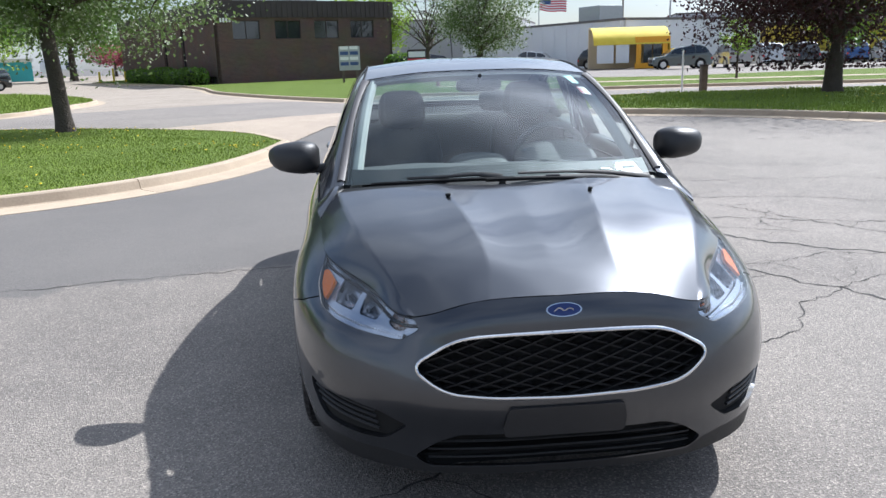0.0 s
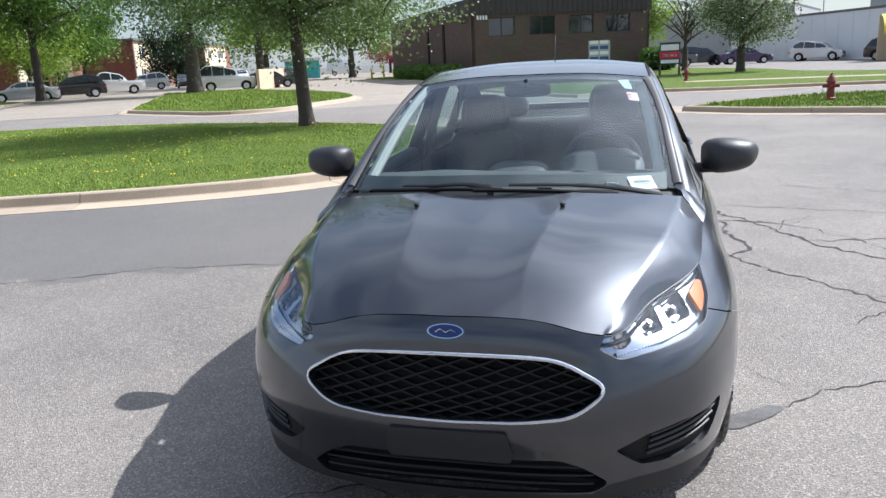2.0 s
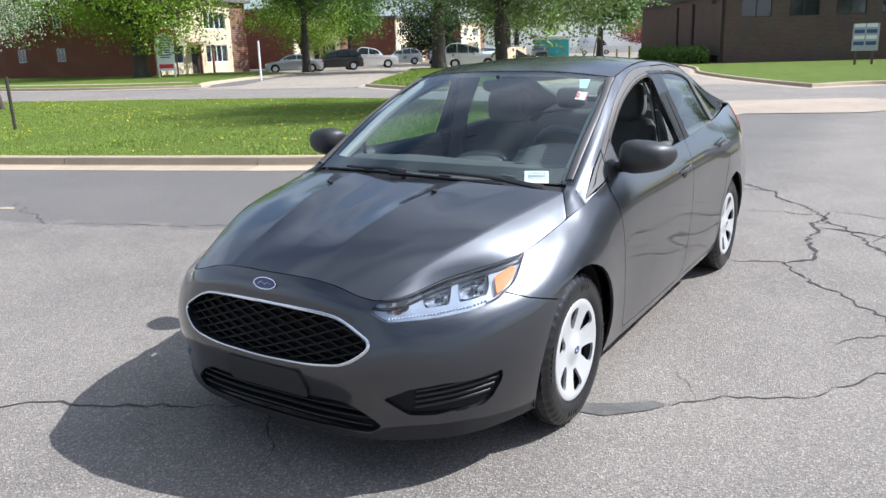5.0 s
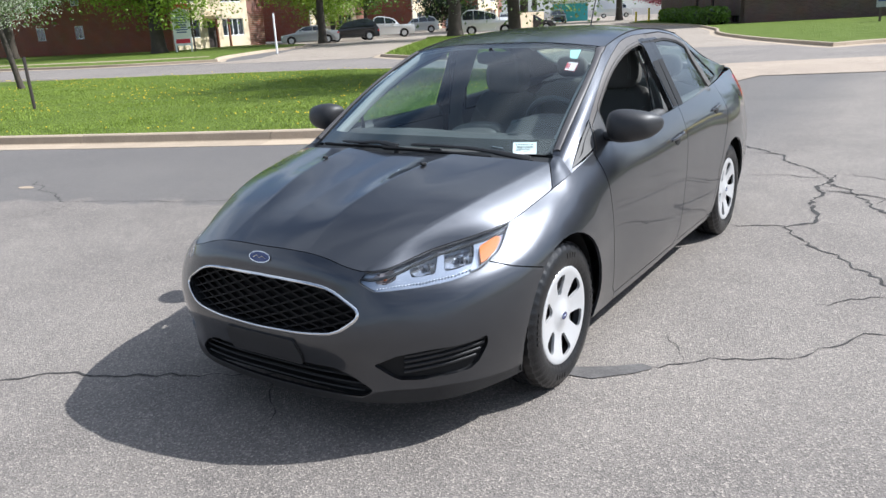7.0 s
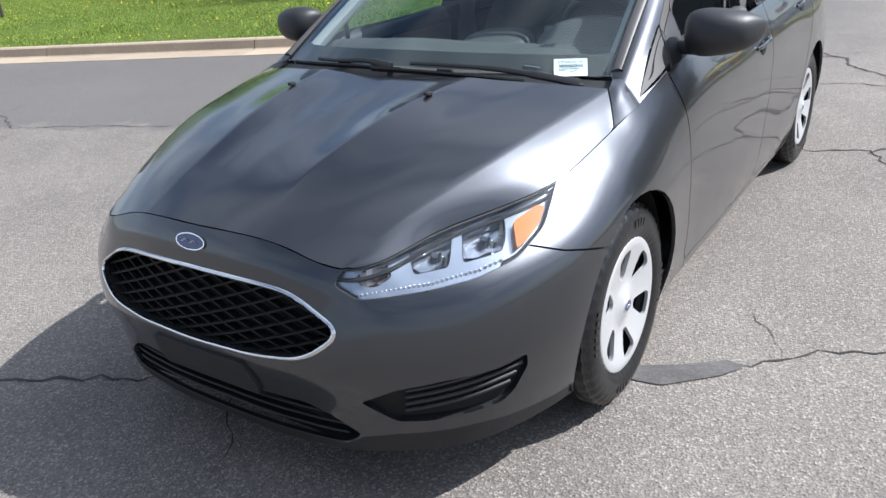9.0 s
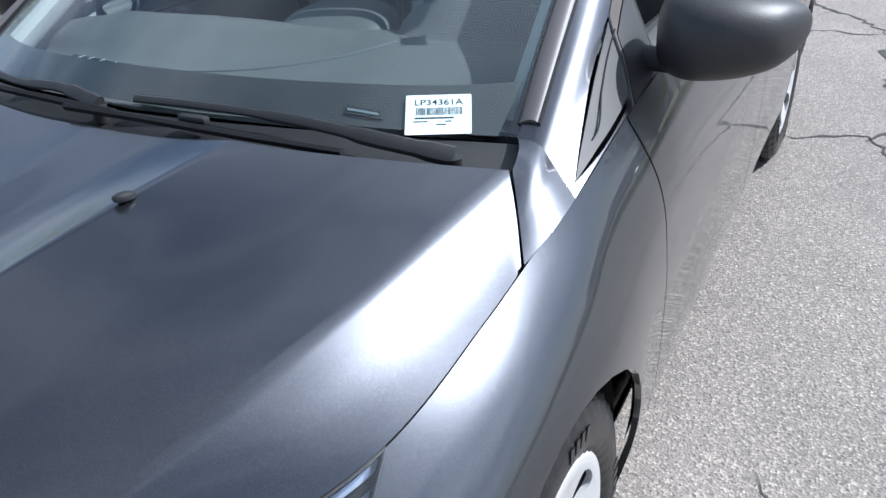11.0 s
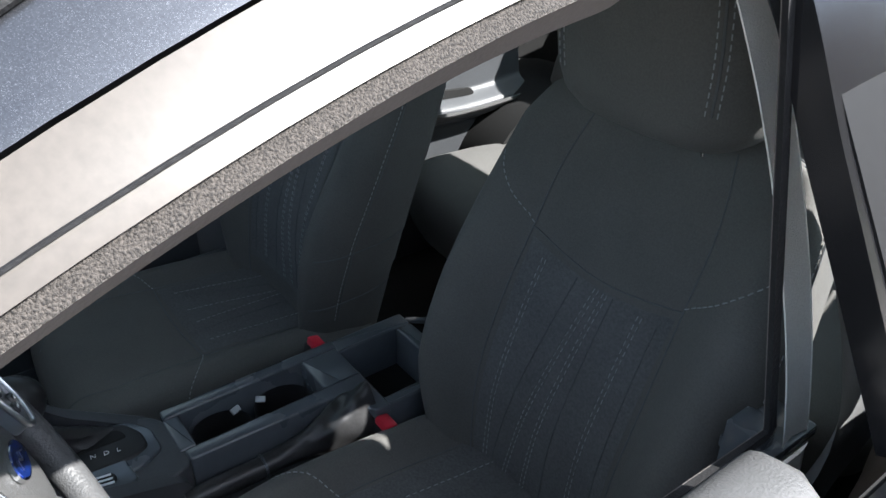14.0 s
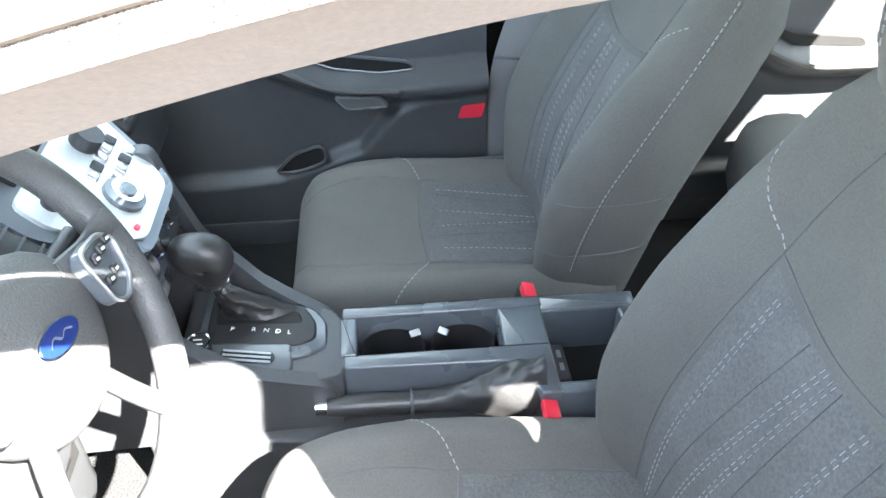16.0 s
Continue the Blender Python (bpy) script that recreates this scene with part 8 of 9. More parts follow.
LEAF_DARK = leaf_mat("dark needles", (0.030, 0.055, 0.024), (0.016, 0.032, 0.014))


def tree(name, x, y, height, crown_r, trunk_r, fork, leaves, leaf, material, label, seed, lean=(0, 0), blossom=0.0, z=.12, squash=1.0, crown_lo=None, limbs=9, twigs=5, shape=1.0, drop=0.0):
    """A tapered trunk with forking limbs and a crown of separate leaves on the twigs."""
    r = random.Random(seed)
    root = tagged(empty(name, x, y, z), label, "tree")
    wood = []
    top = Vector((lean[0] * fork, lean[1] * fork, fork))
    flare = [trunk_r * 1.45, trunk_r * 1.12, trunk_r, trunk_r * .95, trunk_r * .9]
    wood.append(tube([(0, 0, -.05), (top.x * .15, top.y * .15, fork * .14), (top.x * .4, top.y * .4, fork * .42), (top.x * .75, top.y * .75, fork * .75), tuple(top)], flare, 10))
    tips, lo = [], fork if crown_lo is None else crown_lo
    mid = (height + lo) / 2
    for i in range(limbs):
        a = 2 * math.pi * (i + r.uniform(-.3, .3)) / limbs * 2.4
        up = (i + .5) / limbs
        z1 = lo + (height - lo) * (.18 + .76 * up)
        k = math.sqrt(max(.05, 1 - ((z1 - mid) / ((height - lo) / 2)) ** 2))
        rad = crown_r * k * r.uniform(.72, 1.0) * shape
        end = Vector((top.x + math.cos(a) * rad, top.y + math.sin(a) * rad, z1 - drop * rad))
        start = top + Vector((0, 0, (height - fork) * .35 * up * r.uniform(.2, 1)))
        m1 = start.lerp(end, .38) + Vector((r.uniform(-.1, .1), r.uniform(-.1, .1), .10)) * crown_r
        rr = trunk_r * r.uniform(.32, .5) * (1.15 - .6 * up)
        wood.append(tube([tuple(top - Vector((0, 0, fork * .10))), tuple(start), tuple(m1), tuple(end)], [rr * 1.5, rr * 1.3, rr * 1.15, rr, rr * .85, rr * .66, rr * .48, rr * .3, rr * .12], 6, 9))
        for j in range(twigs):
            t = r.uniform(.30, 1.0)
            p = start.lerp(m1, t / .5) if t < .5 else m1.lerp(end, (t - .5) / .5)
            d = Vector((r.gauss(0, 1), r.gauss(0, 1), r.gauss(.25, .6) - drop)).normalized() * crown_r * r.uniform(.22, .5)
            q = p + d
            wood.append(tube([tuple(p), tuple(p.lerp(q, .5) + Vector((0, 0, .04 * crown_r))), tuple(q)], [rr * .34, rr * .2, rr * .07], 4))
            tips.append((p.lerp(q, .55), q, crown_r * r.uniform(.12, .24)))
        tips.append((m1.lerp(end, .6), end, crown_r * .2))
    trunk = part("trunk", merged(*wood), BARK, root, "rough brown bark", angle=60)
    g = np.random.default_rng(seed)
    pick = g.integers(0, len(tips), leaves)
    A = np.array([tuple(t[0]) for t in tips])[pick]
    B = np.array([tuple(t[1]) for t in tips])[pick]
    S = np.array([t[2] for t in tips])[pick]
    u = g.uniform(-.1, 1.1, leaves)[:, None]
    c = A + (B - A) * u + np.clip(g.normal(0, 1, (leaves, 3)), -1.7, 1.7) * .9 * S[:, None] * (1, 1, squash * .8)
    c[:, 2] = np.maximum(c[:, 2], lo - .15 * (height - lo))
    kinds = g.random(leaves) < blossom
    for sel, nm, m, sz, lb in ((~kinds, "crown", material, leaf, ""), (kinds, "blossom", BLOSSOM, leaf * .62, "white blossom clusters")):
        n = int(sel.sum())
        if not n:
            continue
        cc = c[sel]
        ax = g.normal(0, 1, (n, 3))
        ax /= np.linalg.norm(ax, axis=1)[:, None]
        bx = np.cross(ax, g.normal(0, 1, (n, 3)))
        bx /= np.linalg.norm(bx, axis=1)[:, None] + 1e-9
        s = (sz * g.uniform(.6, 1.35, n))[:, None]
        v = np.stack([cc - ax * s * .5, cc + bx * s * .28, cc + ax * s * .5, cc - bx * s * .28], 1)
        me = bpy.data.meshes.new(nm)
        me.from_pydata(v.reshape(-1, 3).tolist(), [], np.arange(n * 4).reshape(-1, 4).tolist())
        me.materials.append(m)
        o = new(nm, me)
        o.parent = root
        if lb:
            o["label"] = lb
    return root


tree("pear_tree", -7.35, 15.0, 7.2, 3.6, .165, 2.15, 62000, 0.1, LEAF_PEAR, "pear tree with young leaves and white blossom on the verge", 11, lean=(-.055, .0), blossom=.25, crown_lo=1.75, limbs=14, twigs=9)
tree("plum_tree", 13.0, 19.4, 7.0, 4.6, .25, 1.15, 52000, 0.12, LEAF_PLUM, "dark purple-leaved plum tree on the verge", 23, crown_lo=1.55, limbs=15, twigs=9, shape=1.05)
tree("blossom_tree", -21.9, 10.3, 5.6, 2.7, .085, 1.7, 15400, 0.088, LEAF_PEAR, "small leaning tree covered in white blossom", 31, lean=(-.22, -.05), blossom=.8, crown_lo=1.75, limbs=9, twigs=7)
tree("shade_tree", -31.0, 49.3, 15.0, 7.5, .50, 4.4, 24200, 0.231, LEAF, "large green shade tree with a thick trunk on the island", 41, crown_lo=3.7, limbs=14, twigs=7)
tree("maple_tree", -48.0, 35.3, 11.0, 7.0, .50, 2.6, 24200, 0.245, LEAF_BRIGHT, "bright green maple tree beside the sign", 53, lean=(-.08, .04), crown_lo=2.9, limbs=14, twigs=7)
tree("pear_tree", 6.3, 47.3, 7.6, 3.2, .24, 1.5, 18700, 0.177, LEAF_PEAR, "round pear tree in blossom on the office lawn", 61, blossom=.5, crown_lo=1.2, limbs=14, twigs=7)
tree("bare_tree", 3.6, 56.0, 8.6, 3.6, .20, 1.6, 350, 0.16, LEAF_PEAR, "leafless tree with thin branches on the lawn", 67, crown_lo=1.6, limbs=16, twigs=13)
tree("young_tree", 20.0, 30.5, 3.2, .8, .05, 1.1, 900, 0.16, LEAF, "slim young tree on the lawn", 71, crown_lo=1.1, limbs=6, twigs=4)
tree("young_tree", 16.2, 32.5, 3.0, .8, .05, 1.1, 800, 0.16, LEAF_BRIGHT, "slim young tree on the lawn", 72, crown_lo=1.1, limbs=6, twigs=4)
tree("birch_tree", -50.5, 55.5, 9.5, 4.6, .16, 1.4, 13200, 0.231, LEAF_BRIGHT, "slender green tree before the apartments", 81, crown_lo=2.4, limbs=11, twigs=6, drop=.15)
tree("shade_tree", -41.5, 46.0, 13.0, 5.6, .30, 3.6, 16500, 0.245, LEAF, "tall green tree by the car park", 83, crown_lo=4.2, limbs=12, twigs=6)
tree("birch_tree", -57.0, 71.0, 11.0, 5.0, .25, 2.2, 13200, 0.286, LEAF, "green tree before the apartments", 85, crown_lo=3.4, limbs=11, twigs=6)
tree("shade_tree", -62.0, 32.0, 12.0, 6.0, .38, 3.4, 15400, 0.258, LEAF, "green tree before the brick wall", 87, crown_lo=3.8, limbs=12, twigs=6)
tree("shade_tree", -38.0, 74.0, 15.0, 7.5, .45, 4.0, 17600, 0.34, LEAF, "large green tree behind the car park", 91, crown_lo=4.6, limbs=12, twigs=6)
tree("spruce_tree", -55.5, 86.0, 8.5, 4.0, .25, .8, 13200, 0.286, LEAF_DARK, "dark conifer beside the apartments", 93, z=.02, crown_lo=.3, limbs=14, twigs=6)
tree("shade_tree", -36.0, 96.0, 12.0, 7.0, .4, 3.5, 13200, 0.408, LEAF, "green tree in the distance", 95, crown_lo=2.6, limbs=12, twigs=6)
tree("shade_tree", -52.0, 104.0, 13.0, 8.0, .4, 3.5, 13200, 0.408, LEAF_BRIGHT, "green tree in the distance", 96, crown_lo=3.0, limbs=12, twigs=6)
tree("crab_tree", -44.0, 138.0, 6.0, 4.0, .25, 1.6, 5500, 0.408, leaf_mat("pink blossom", (.42, .13, .16), (.28, .08, .10)), "pink blossoming tree in the distance", 97, z=.05, crown_lo=1.4, limbs=9, twigs=5)
tree("bare_tree", -33.0, 120.0, 9.0, 4.5, .22, 2.0, 900, 0.4, LEAF_PEAR, "thin budding tree in the distance", 98, z=.05, crown_lo=2.0, limbs=12, twigs=9)
tree("shade_tree", 0.0, 92.0, 9.5, 4.5, .3, 2.4, 8800, 0.34, LEAF_BRIGHT, "pale green tree behind the office building", 99, crown_lo=2.0, limbs=11, twigs=6)
tree("shade_tree", -75.0, 60.0, 14.0, 7.5, .4, 4.0, 11000, 0.408, LEAF, "green tree behind the apartments", 101, crown_lo=4.0, limbs=12, twigs=6)
tree("shade_tree", 46.0, 70.0, 9.0, 6.0, .35, 2.4, 8800, 0.34, LEAF_BRIGHT, "green tree behind the parked cars", 103, crown_lo=2.0, limbs=11, twigs=6)


def hedge(name, x, y, w, d, h, rot, n, seed, label):
    """A clipped bush: a dark core under a skin of leaves."""
    root = tagged(empty(name, x, y, .12), label, "bush")
    root.rotation_euler = (0, 0, rot)
    core = pillow(w * .92, d * .92, h * .94, 10, 10, 3.5)
    part("branches", core, LEAF_DARK, root)
    g = np.random.default_rng(seed)
    v = g.normal(0, 1, (n, 3))
    q = (np.abs(v) ** 3.5).sum(1) ** (1 / 3.5)
    c = v / q[:, None] * (w / 2, d / 2, h / 2) * g.uniform(.94, 1.08, (n, 1)) + (0, 0, h / 2)
    ax = g.normal(0, 1, (n, 3)); ax /= np.linalg.norm(ax, axis=1)[:, None]
    bx = np.cross(ax, g.normal(0, 1, (n, 3))); bx /= np.linalg.norm(bx, axis=1)[:, None]
    s = g.uniform(.08, .16, n)[:, None]
    p = np.stack([c - ax * s, c + bx * s * .6, c + ax * s, c - bx * s * .6], 1)
    me = bpy.data.meshes.new("leaves")
    me.from_pydata(p.reshape(-1, 3).tolist(), [], np.arange(n * 4).reshape(-1, 4).tolist())
    me.materials.append(LEAF)
    o = new("leaves", me)
    o.parent = root
    return root


SIDE = Vector((-.465, .885))
for k, (along, w, h) in enumerate(((1.2, 4.2, 1.15), (5.2, 3.6, 1.0), (9.0, 4.0, 1.2), (13.5, 4.0, 1.0), (18.5, 4.4, 1.1))):
    p = Vector((-11.4, 54.7)) + SIDE * along + Vector((-1.3, -.75))
    hedge("hedge", p.x, p.y, w, 1.5, h, math.atan2(SIDE.y, SIDE.x), 900, 200 + k, "clipped dark green hedge along the brick wall")
hedge("hedge", 1.9, 60.0, 2.6, 2.0, 1.7, .4, 900, 210, "clipped bright green hedge beside the brick wall")


# ---- buildings, signs and street furniture ----
def brick_mat(name, a, b, mortar):
    m = mat(name, a, .9)
    nt = m.node_tree
    p = nt.nodes["Principled BSDF"]
    tc, br = nt.nodes.new("ShaderNodeTexCoord"), nt.nodes.new("ShaderNodeTexBrick")
    mp = nt.nodes.new("ShaderNodeMapping")
    mp.inputs["Rotation"].default_value = (radians(90), 0, 0)
    br.inputs["Scale"].default_value = 1.0
    br.inputs["Brick Width"].default_value, br.inputs["Row Height"].default_value, br.inputs["Mortar Size"].default_value = .24, .085, .010
    br.inputs["Color1"].default_value, br.inputs["Color2"].default_value, br.inputs["Mortar"].default_value = (*a, 1), (*b, 1), (*mortar, 1)
    nt.links.new(tc.outputs["Object"], mp.inputs["Vector"])
    nt.links.new(mp.outputs["Vector"], br.inputs["Vector"])
    ns, mx = nt.nodes.new("ShaderNodeTexNoise"), nt.nodes.new("ShaderNodeMix")
    ns.inputs["Scale"].default_value = .8
    nt.links.new(tc.outputs["Object"], ns.inputs["Vector"])
    mx.data_type, mx.blend_type = "RGBA", "MULTIPLY"
    mx.inputs["Factor"].default_value = .45
    nt.links.new(br.outputs["Color"], mx.inputs["A"])
    nt.links.new(ns.outputs["Color"], mx.inputs["B"])
    nt.links.new(mx.outputs["Result"], p.inputs["Base Color"])
    bp = nt.nodes.new("ShaderNodeBump")
    bp.inputs["Strength"].default_value, bp.inputs["Distance"].default_value = .6, .01
    nt.links.new(br.outputs["Fac"], bp.inputs["Height"])
    bp.invert = True
    nt.links.new(bp.outputs["Normal"], p.inputs["Normal"])
    return m


BROWN = brick_mat("dark brown brick", (0.165, 0.098, 0.078), (0.115, 0.070, 0.058), (0.17, 0.14, 0.12))
REDBRICK = brick_mat("red brick", (0.33, 0.085, 0.040), (0.26, 0.065, 0.032), (0.30, 0.20, 0.15))
FASCIA = mat("dark metal fascia", (0.050, 0.038, 0.036), .6, vary=.15, scale=1.2, fine=14)
CREAM = mat("cream render", (0.72, 0.60, 0.42), .85, vary=.08, scale=.6, fine=20, bump=.2)
WHITE_WALL = mat("white painted metal wall", (0.72, 0.74, 0.76), .55, vary=.05, scale=.3, fine=8)
ROOFING = mat("grey roofing", (0.16, 0.15, 0.145), .9, vary=.2)
PANE = mat("dark window glass", (0.02, 0.025, 0.03), .06, vary=.1, spec=.8, coat=.5)
CANARY = mat("yellow fabric awning", (0.78, 0.60, 0.06), .7, vary=.08, scale=1.5)
ORANGE = mat("orange painted frame", (0.85, 0.40, 0.02), .5, vary=.06)
TEAL = mat("teal painted metal", (0.06, 0.40, 0.48), .5, vary=.08)
TAN = mat("tan block wall", (0.55, 0.44, 0.30), .85, vary=.12, scale=1.5)
HYDRANT = mat("dark red hydrant paint", (0.22, 0.030, 0.028), .5, vary=.2, fine=40)
WOODP = mat("weathered pole wood", (0.14, 0.11, 0.085), .9, vary=.25)
GALV = mat("galvanised steel", (0.45, 0.46, 0.47), .45, metal=.6, vary=.1)
NAVY = mat("navy print", (0.05, 0.09, 0.24), .5, vary=.05)


def block(name, label, category, origin, ux, length, depth, height, wall_m, t=.25, roof_m=None, parapet=0.0, openings_front=(), openings_side=(), side_first=True):
    """A building whose front runs from origin along ux, with walls in thickness, real openings and a roof. Openings: (from, to, sill, head, panes)."""
    root = tagged(empty(name, origin[0], origin[1], .1), label, category)
    root.rotation_euler = (0, 0, math.atan2(ux[1], ux[0]))
    def wall(nm, L, holes, place, m=wall_m):
        xs = sorted({0, L, *(h[0] for h in holes), *(h[1] for h in holes)})
        zs = sorted({-.3, height, *(h[2] for h in holes), *(h[3] for h in holes)})
        bm = bmesh.new()
        for x0, x1 in zip(xs, xs[1:]):
            for z0, z1 in zip(zs, zs[1:]):
                cx, cz = (x0 + x1) / 2, (z0 + z1) / 2
                if any(h[0] < cx < h[1] and h[2] < cz < h[3] for h in holes):
                    continue
                box(bm, x0, x1, 0, t, z0, z1)
        bmesh.ops.remove_doubles(bm, verts=bm.verts, dist=1e-4)
        o = part(nm, bm, m, root, smooth=False)
        o.matrix_basis = place
        for h in holes:
            w = part("window", prism([(h[0], h[2]), (h[1], h[2]), (h[1], h[3]), (h[0], h[3])], .14, .16, "y"), PANE, root, "dark reflecting window", smooth=False)
            w.matrix_basis = place
            fb = bmesh.new()
            n = h[4] if len(h) > 4 else 2
            for i in range(n + 1):
                x = h[0] + (h[1] - h[0]) * i / n
                box(fb, x - .03, x + .03, .10, .15, h[2], h[3])
            box(fb, h[0], h[1], .10, .15, h[2] - .02, h[2] + .05)
            box(fb, h[0], h[1], .10, .15, h[3] - .05, h[3])
            f = part("window_frame", fb, FASCIA if wall_m is BROWN else WHITE_WALL, w, smooth=False)
            w["label"] = "dark reflecting window"
        return o
    wall("wall", length, openings_front, Matrix.Identity(4))
    wall("wall", depth, openings_side, pose(0, depth, 0, 0, 0, -90))
    wall("wall", depth, (), pose(length, 0, 0, 0, 0, 90))
    wall("wall", length, (), pose(length, depth, 0, 0, 0, 180))
    rb = bmesh.new()
    box(rb, -.05, length + .05, -.05, depth + .05, height - .12, height + .1)
    part("roof", rb, roof_m or ROOFING, root, smooth=False)
    return root


UX = (.885, .465)
wins = [(1.35, 3.35, 3.05, 4.35, 2), (4.5, 6.5, 3.05, 4.35, 2), (7.6, 9.6, 3.05, 4.35, 2), (10.6, 12.6, 3.05, 4.35, 2)]
office = block("office_building", "two-storey dark brown brick office building with a metal fascia", "building", (-11.4, 54.7), UX, 14.2, 32, 5.6, BROWN,
               openings_front=wins, openings_side=[(31.9 - 2.4, 31.9 - .3, .05, .55, 3), (23.2, 24.2, .1, 4.4, 1), (17.5, 18.5, .1, 4.4, 1)])
fb = bmesh.new()
box(fb, -.12, 14.32, -.12, .0, 4.55, 5.75)
for i in range(36):
    box(fb, -.12 + i * .40, -.09 + i * .40, -.15, -.12, 4.55, 5.75)
part("fascia", fb, FASCIA, office, "dark standing-seam fascia", smooth=False)
part("fascia", prism([(0, 4.55), (0, 5.75), (32, 5.75), (32, 5.0), (10, 4.75)], -.14, -.005, "x"), FASCIA, office, "sloping dark fascia", smooth=False)
for i in range(4):
    b = bmesh.new()
    box(b, .42 + i * .22, .55 + i * .22, -.150, -.125, 4.22, 4.52)
    part("number_bar", b, WHITE, office, "white bar in place of a figure", smooth=False)
lamp = bmesh.new()
box(lamp, -.45, -.16, 1.0, 1.35, 4.05, 4.35, .03)
part("wall_lamp", lamp, FASCIA, office, "dark wall lamp")
for x, y, w in ((8.0, 6.0, 2.6), (4.4, 9.0, 1.6)):
    u = bmesh.new()
    box(u, x, x + w, y, y + 1.6, 5.6, 6.35, .04)
    part("roof_unit", u, GALV, office, "grey roof air unit", smooth=False)

# apartments
fx = Vector((-.10, .995))
def apartment(corner, front_len, gable_len, h, seed):
    gx = Vector((-.985, -.17)).normalized()
    f = Vector((-gx.y, gx.x)) * -1
    root = tagged(empty("apartment_house", corner[0], corner[1], .1), "two-storey red brick apartment house with cream front", "building")
    # local axes: x along the gable leftwards, y along the cream front
    root.rotation_euler = (0, 0, math.atan2(gx.y, gx.x))
    sgn = -1
    g = bmesh.new()
    box(g, 0, gable_len, sgn * .3, 0, -.3, h)
    part("wall", g, REDBRICK, root, "red brick end wall", smooth=False)
    for i, x in enumerate((9.5, 14.0)):
        for z in (1.35, 4.05):
            w = bmesh.new()
            box(w, x, x + .75, .0, .04, z, z + .95)
            o = part("window", w, PANE, root, "small dark window", smooth=False)
            fr = bmesh.new()
            for q in ((x - .06, x, z - .06, z + 1.01), (x + .75, x + .81, z - .06, z + 1.01), (x, x + .75, z - .06, z), (x, x + .75, z + .95, z + 1.01), (x + .35, x + .40, z, z + .95)):
                box(fr, q[0], q[1], .0, .06, q[2], q[3])
            part("window_frame", fr, WHITE_WALL, o, smooth=False)
    # cream front recedes from the corner
    L = front_len
    holes = [(1.5, 3.1, .9, 2.35), (6.0, 8.9, .9, 2.35), (1.5, 3.1, 3.7, 5.1), (6.0, 8.9, 3.7, 5.1)]
    door = (4.0, 5.2, 0.0, 2.15)
    xs = sorted({0, L, *(v for q in holes + [door] for v in q[:2])})
    zs = sorted({-.3, h, *(v for q in holes + [door] for v in q[2:])})
    b = bmesh.new()
    for y0, y1 in zip(xs, xs[1:]):
        for z0, z1 in zip(zs, zs[1:]):
            if any(q[0] < (y0 + y1) / 2 < q[1] and q[2] < (z0 + z1) / 2 < q[3] for q in holes + [door]):
                continue
            box(b, 0, .28, sgn * (y1 + .3), sgn * (y0 + .3), z0, z1)
    bmesh.ops.remove_doubles(b, verts=b.verts, dist=1e-4)
    part("wall", b, CREAM, root, "cream rendered front", smooth=False)
    for q in holes:
        w = bmesh.new()
        box(w, .14, .17, sgn * (q[1] + .3), sgn * (q[0] + .3), q[2], q[3])
        o = part("window", w, PANE, root, "wide window with white frame", smooth=False)
        fr = bmesh.new()
        n = 4 if q[1] - q[0] > 2 else 2
        for i in range(n + 1):
            yy = q[0] + (q[1] - q[0]) * i / n
            box(fr, .06, .15, sgn * (yy + .34), sgn * (yy + .26), q[2], q[3])
        box(fr, .06, .15, sgn * (q[1] + .3), sgn * (q[0] + .3), q[3] - .07, q[3])
        box(fr, .06, .15, sgn * (q[1] + .3), sgn * (q[0] + .3), q[2], q[2] + .07)
        part("window_frame", fr, WHITE_WALL, o, smooth=False)
    d = bmesh.new()
    box(d, .12, .18, sgn * (door[1] + .3), sgn * (door[0] + .3), 0, 2.15)
    part("door", d, FASCIA, root, "dark glazed entrance door", smooth=False)
    p = bmesh.new()
    box(p, -1.2, 0, sgn * (door[1] + .6), sgn * (door[0]), 2.35, 2.6)
    part("porch_roof", p, CREAM, root, smooth=False)
    for yy in (door[0] + .1, door[1] + .5):
        c = bmesh.new()
        box(c, -1.15, -1.0, sgn * (yy + .15), sgn * yy, -.3, 2.35)
        part("porch_post", c, REDBRICK, root, smooth=False)
    e = bmesh.new()
    box(e, 0, .3, sgn * (L + 2.6), sgn * (L + .3), -.3, h)
    part("wall", e, REDBRICK, root, "red brick end bay", smooth=False)
    bk = bmesh.new()
    box(bk, gable_len - .3, gable_len, sgn * (L + 2.6), sgn * .3, -.3, h)
    box(bk, .3, gable_len - .3, sgn * (L + 2.6), sgn * (L + 2.3), -.3, h)
    part("wall", bk, REDBRICK, root, "red brick back wall", smooth=False)
    rf = bmesh.new()
    box(rf, -.4, gable_len + .4, sgn * (L + 3.0), .4, h, h + .25)
    part("roof", rf, ROOFING, root, "shallow dark roof", smooth=False)
    pipe = bmesh.new()
    rod(pipe, (-.06, sgn * .2, 0), (-.06, sgn * .2, h), .06, seg=6)
    part("downpipe", pipe, WHITE_WALL, root)
    return root


apartment((-51.0, 39.0), 9.6, 34, 6.0, 1)
apartment((-58.0, 62.5), 10.0, 26, 6.0, 2)
apartment((-64.0, 90.0), 10.0, 26, 6.0, 3)
apartment((-70.0, 118.0), 10.0, 26, 6.0, 4)

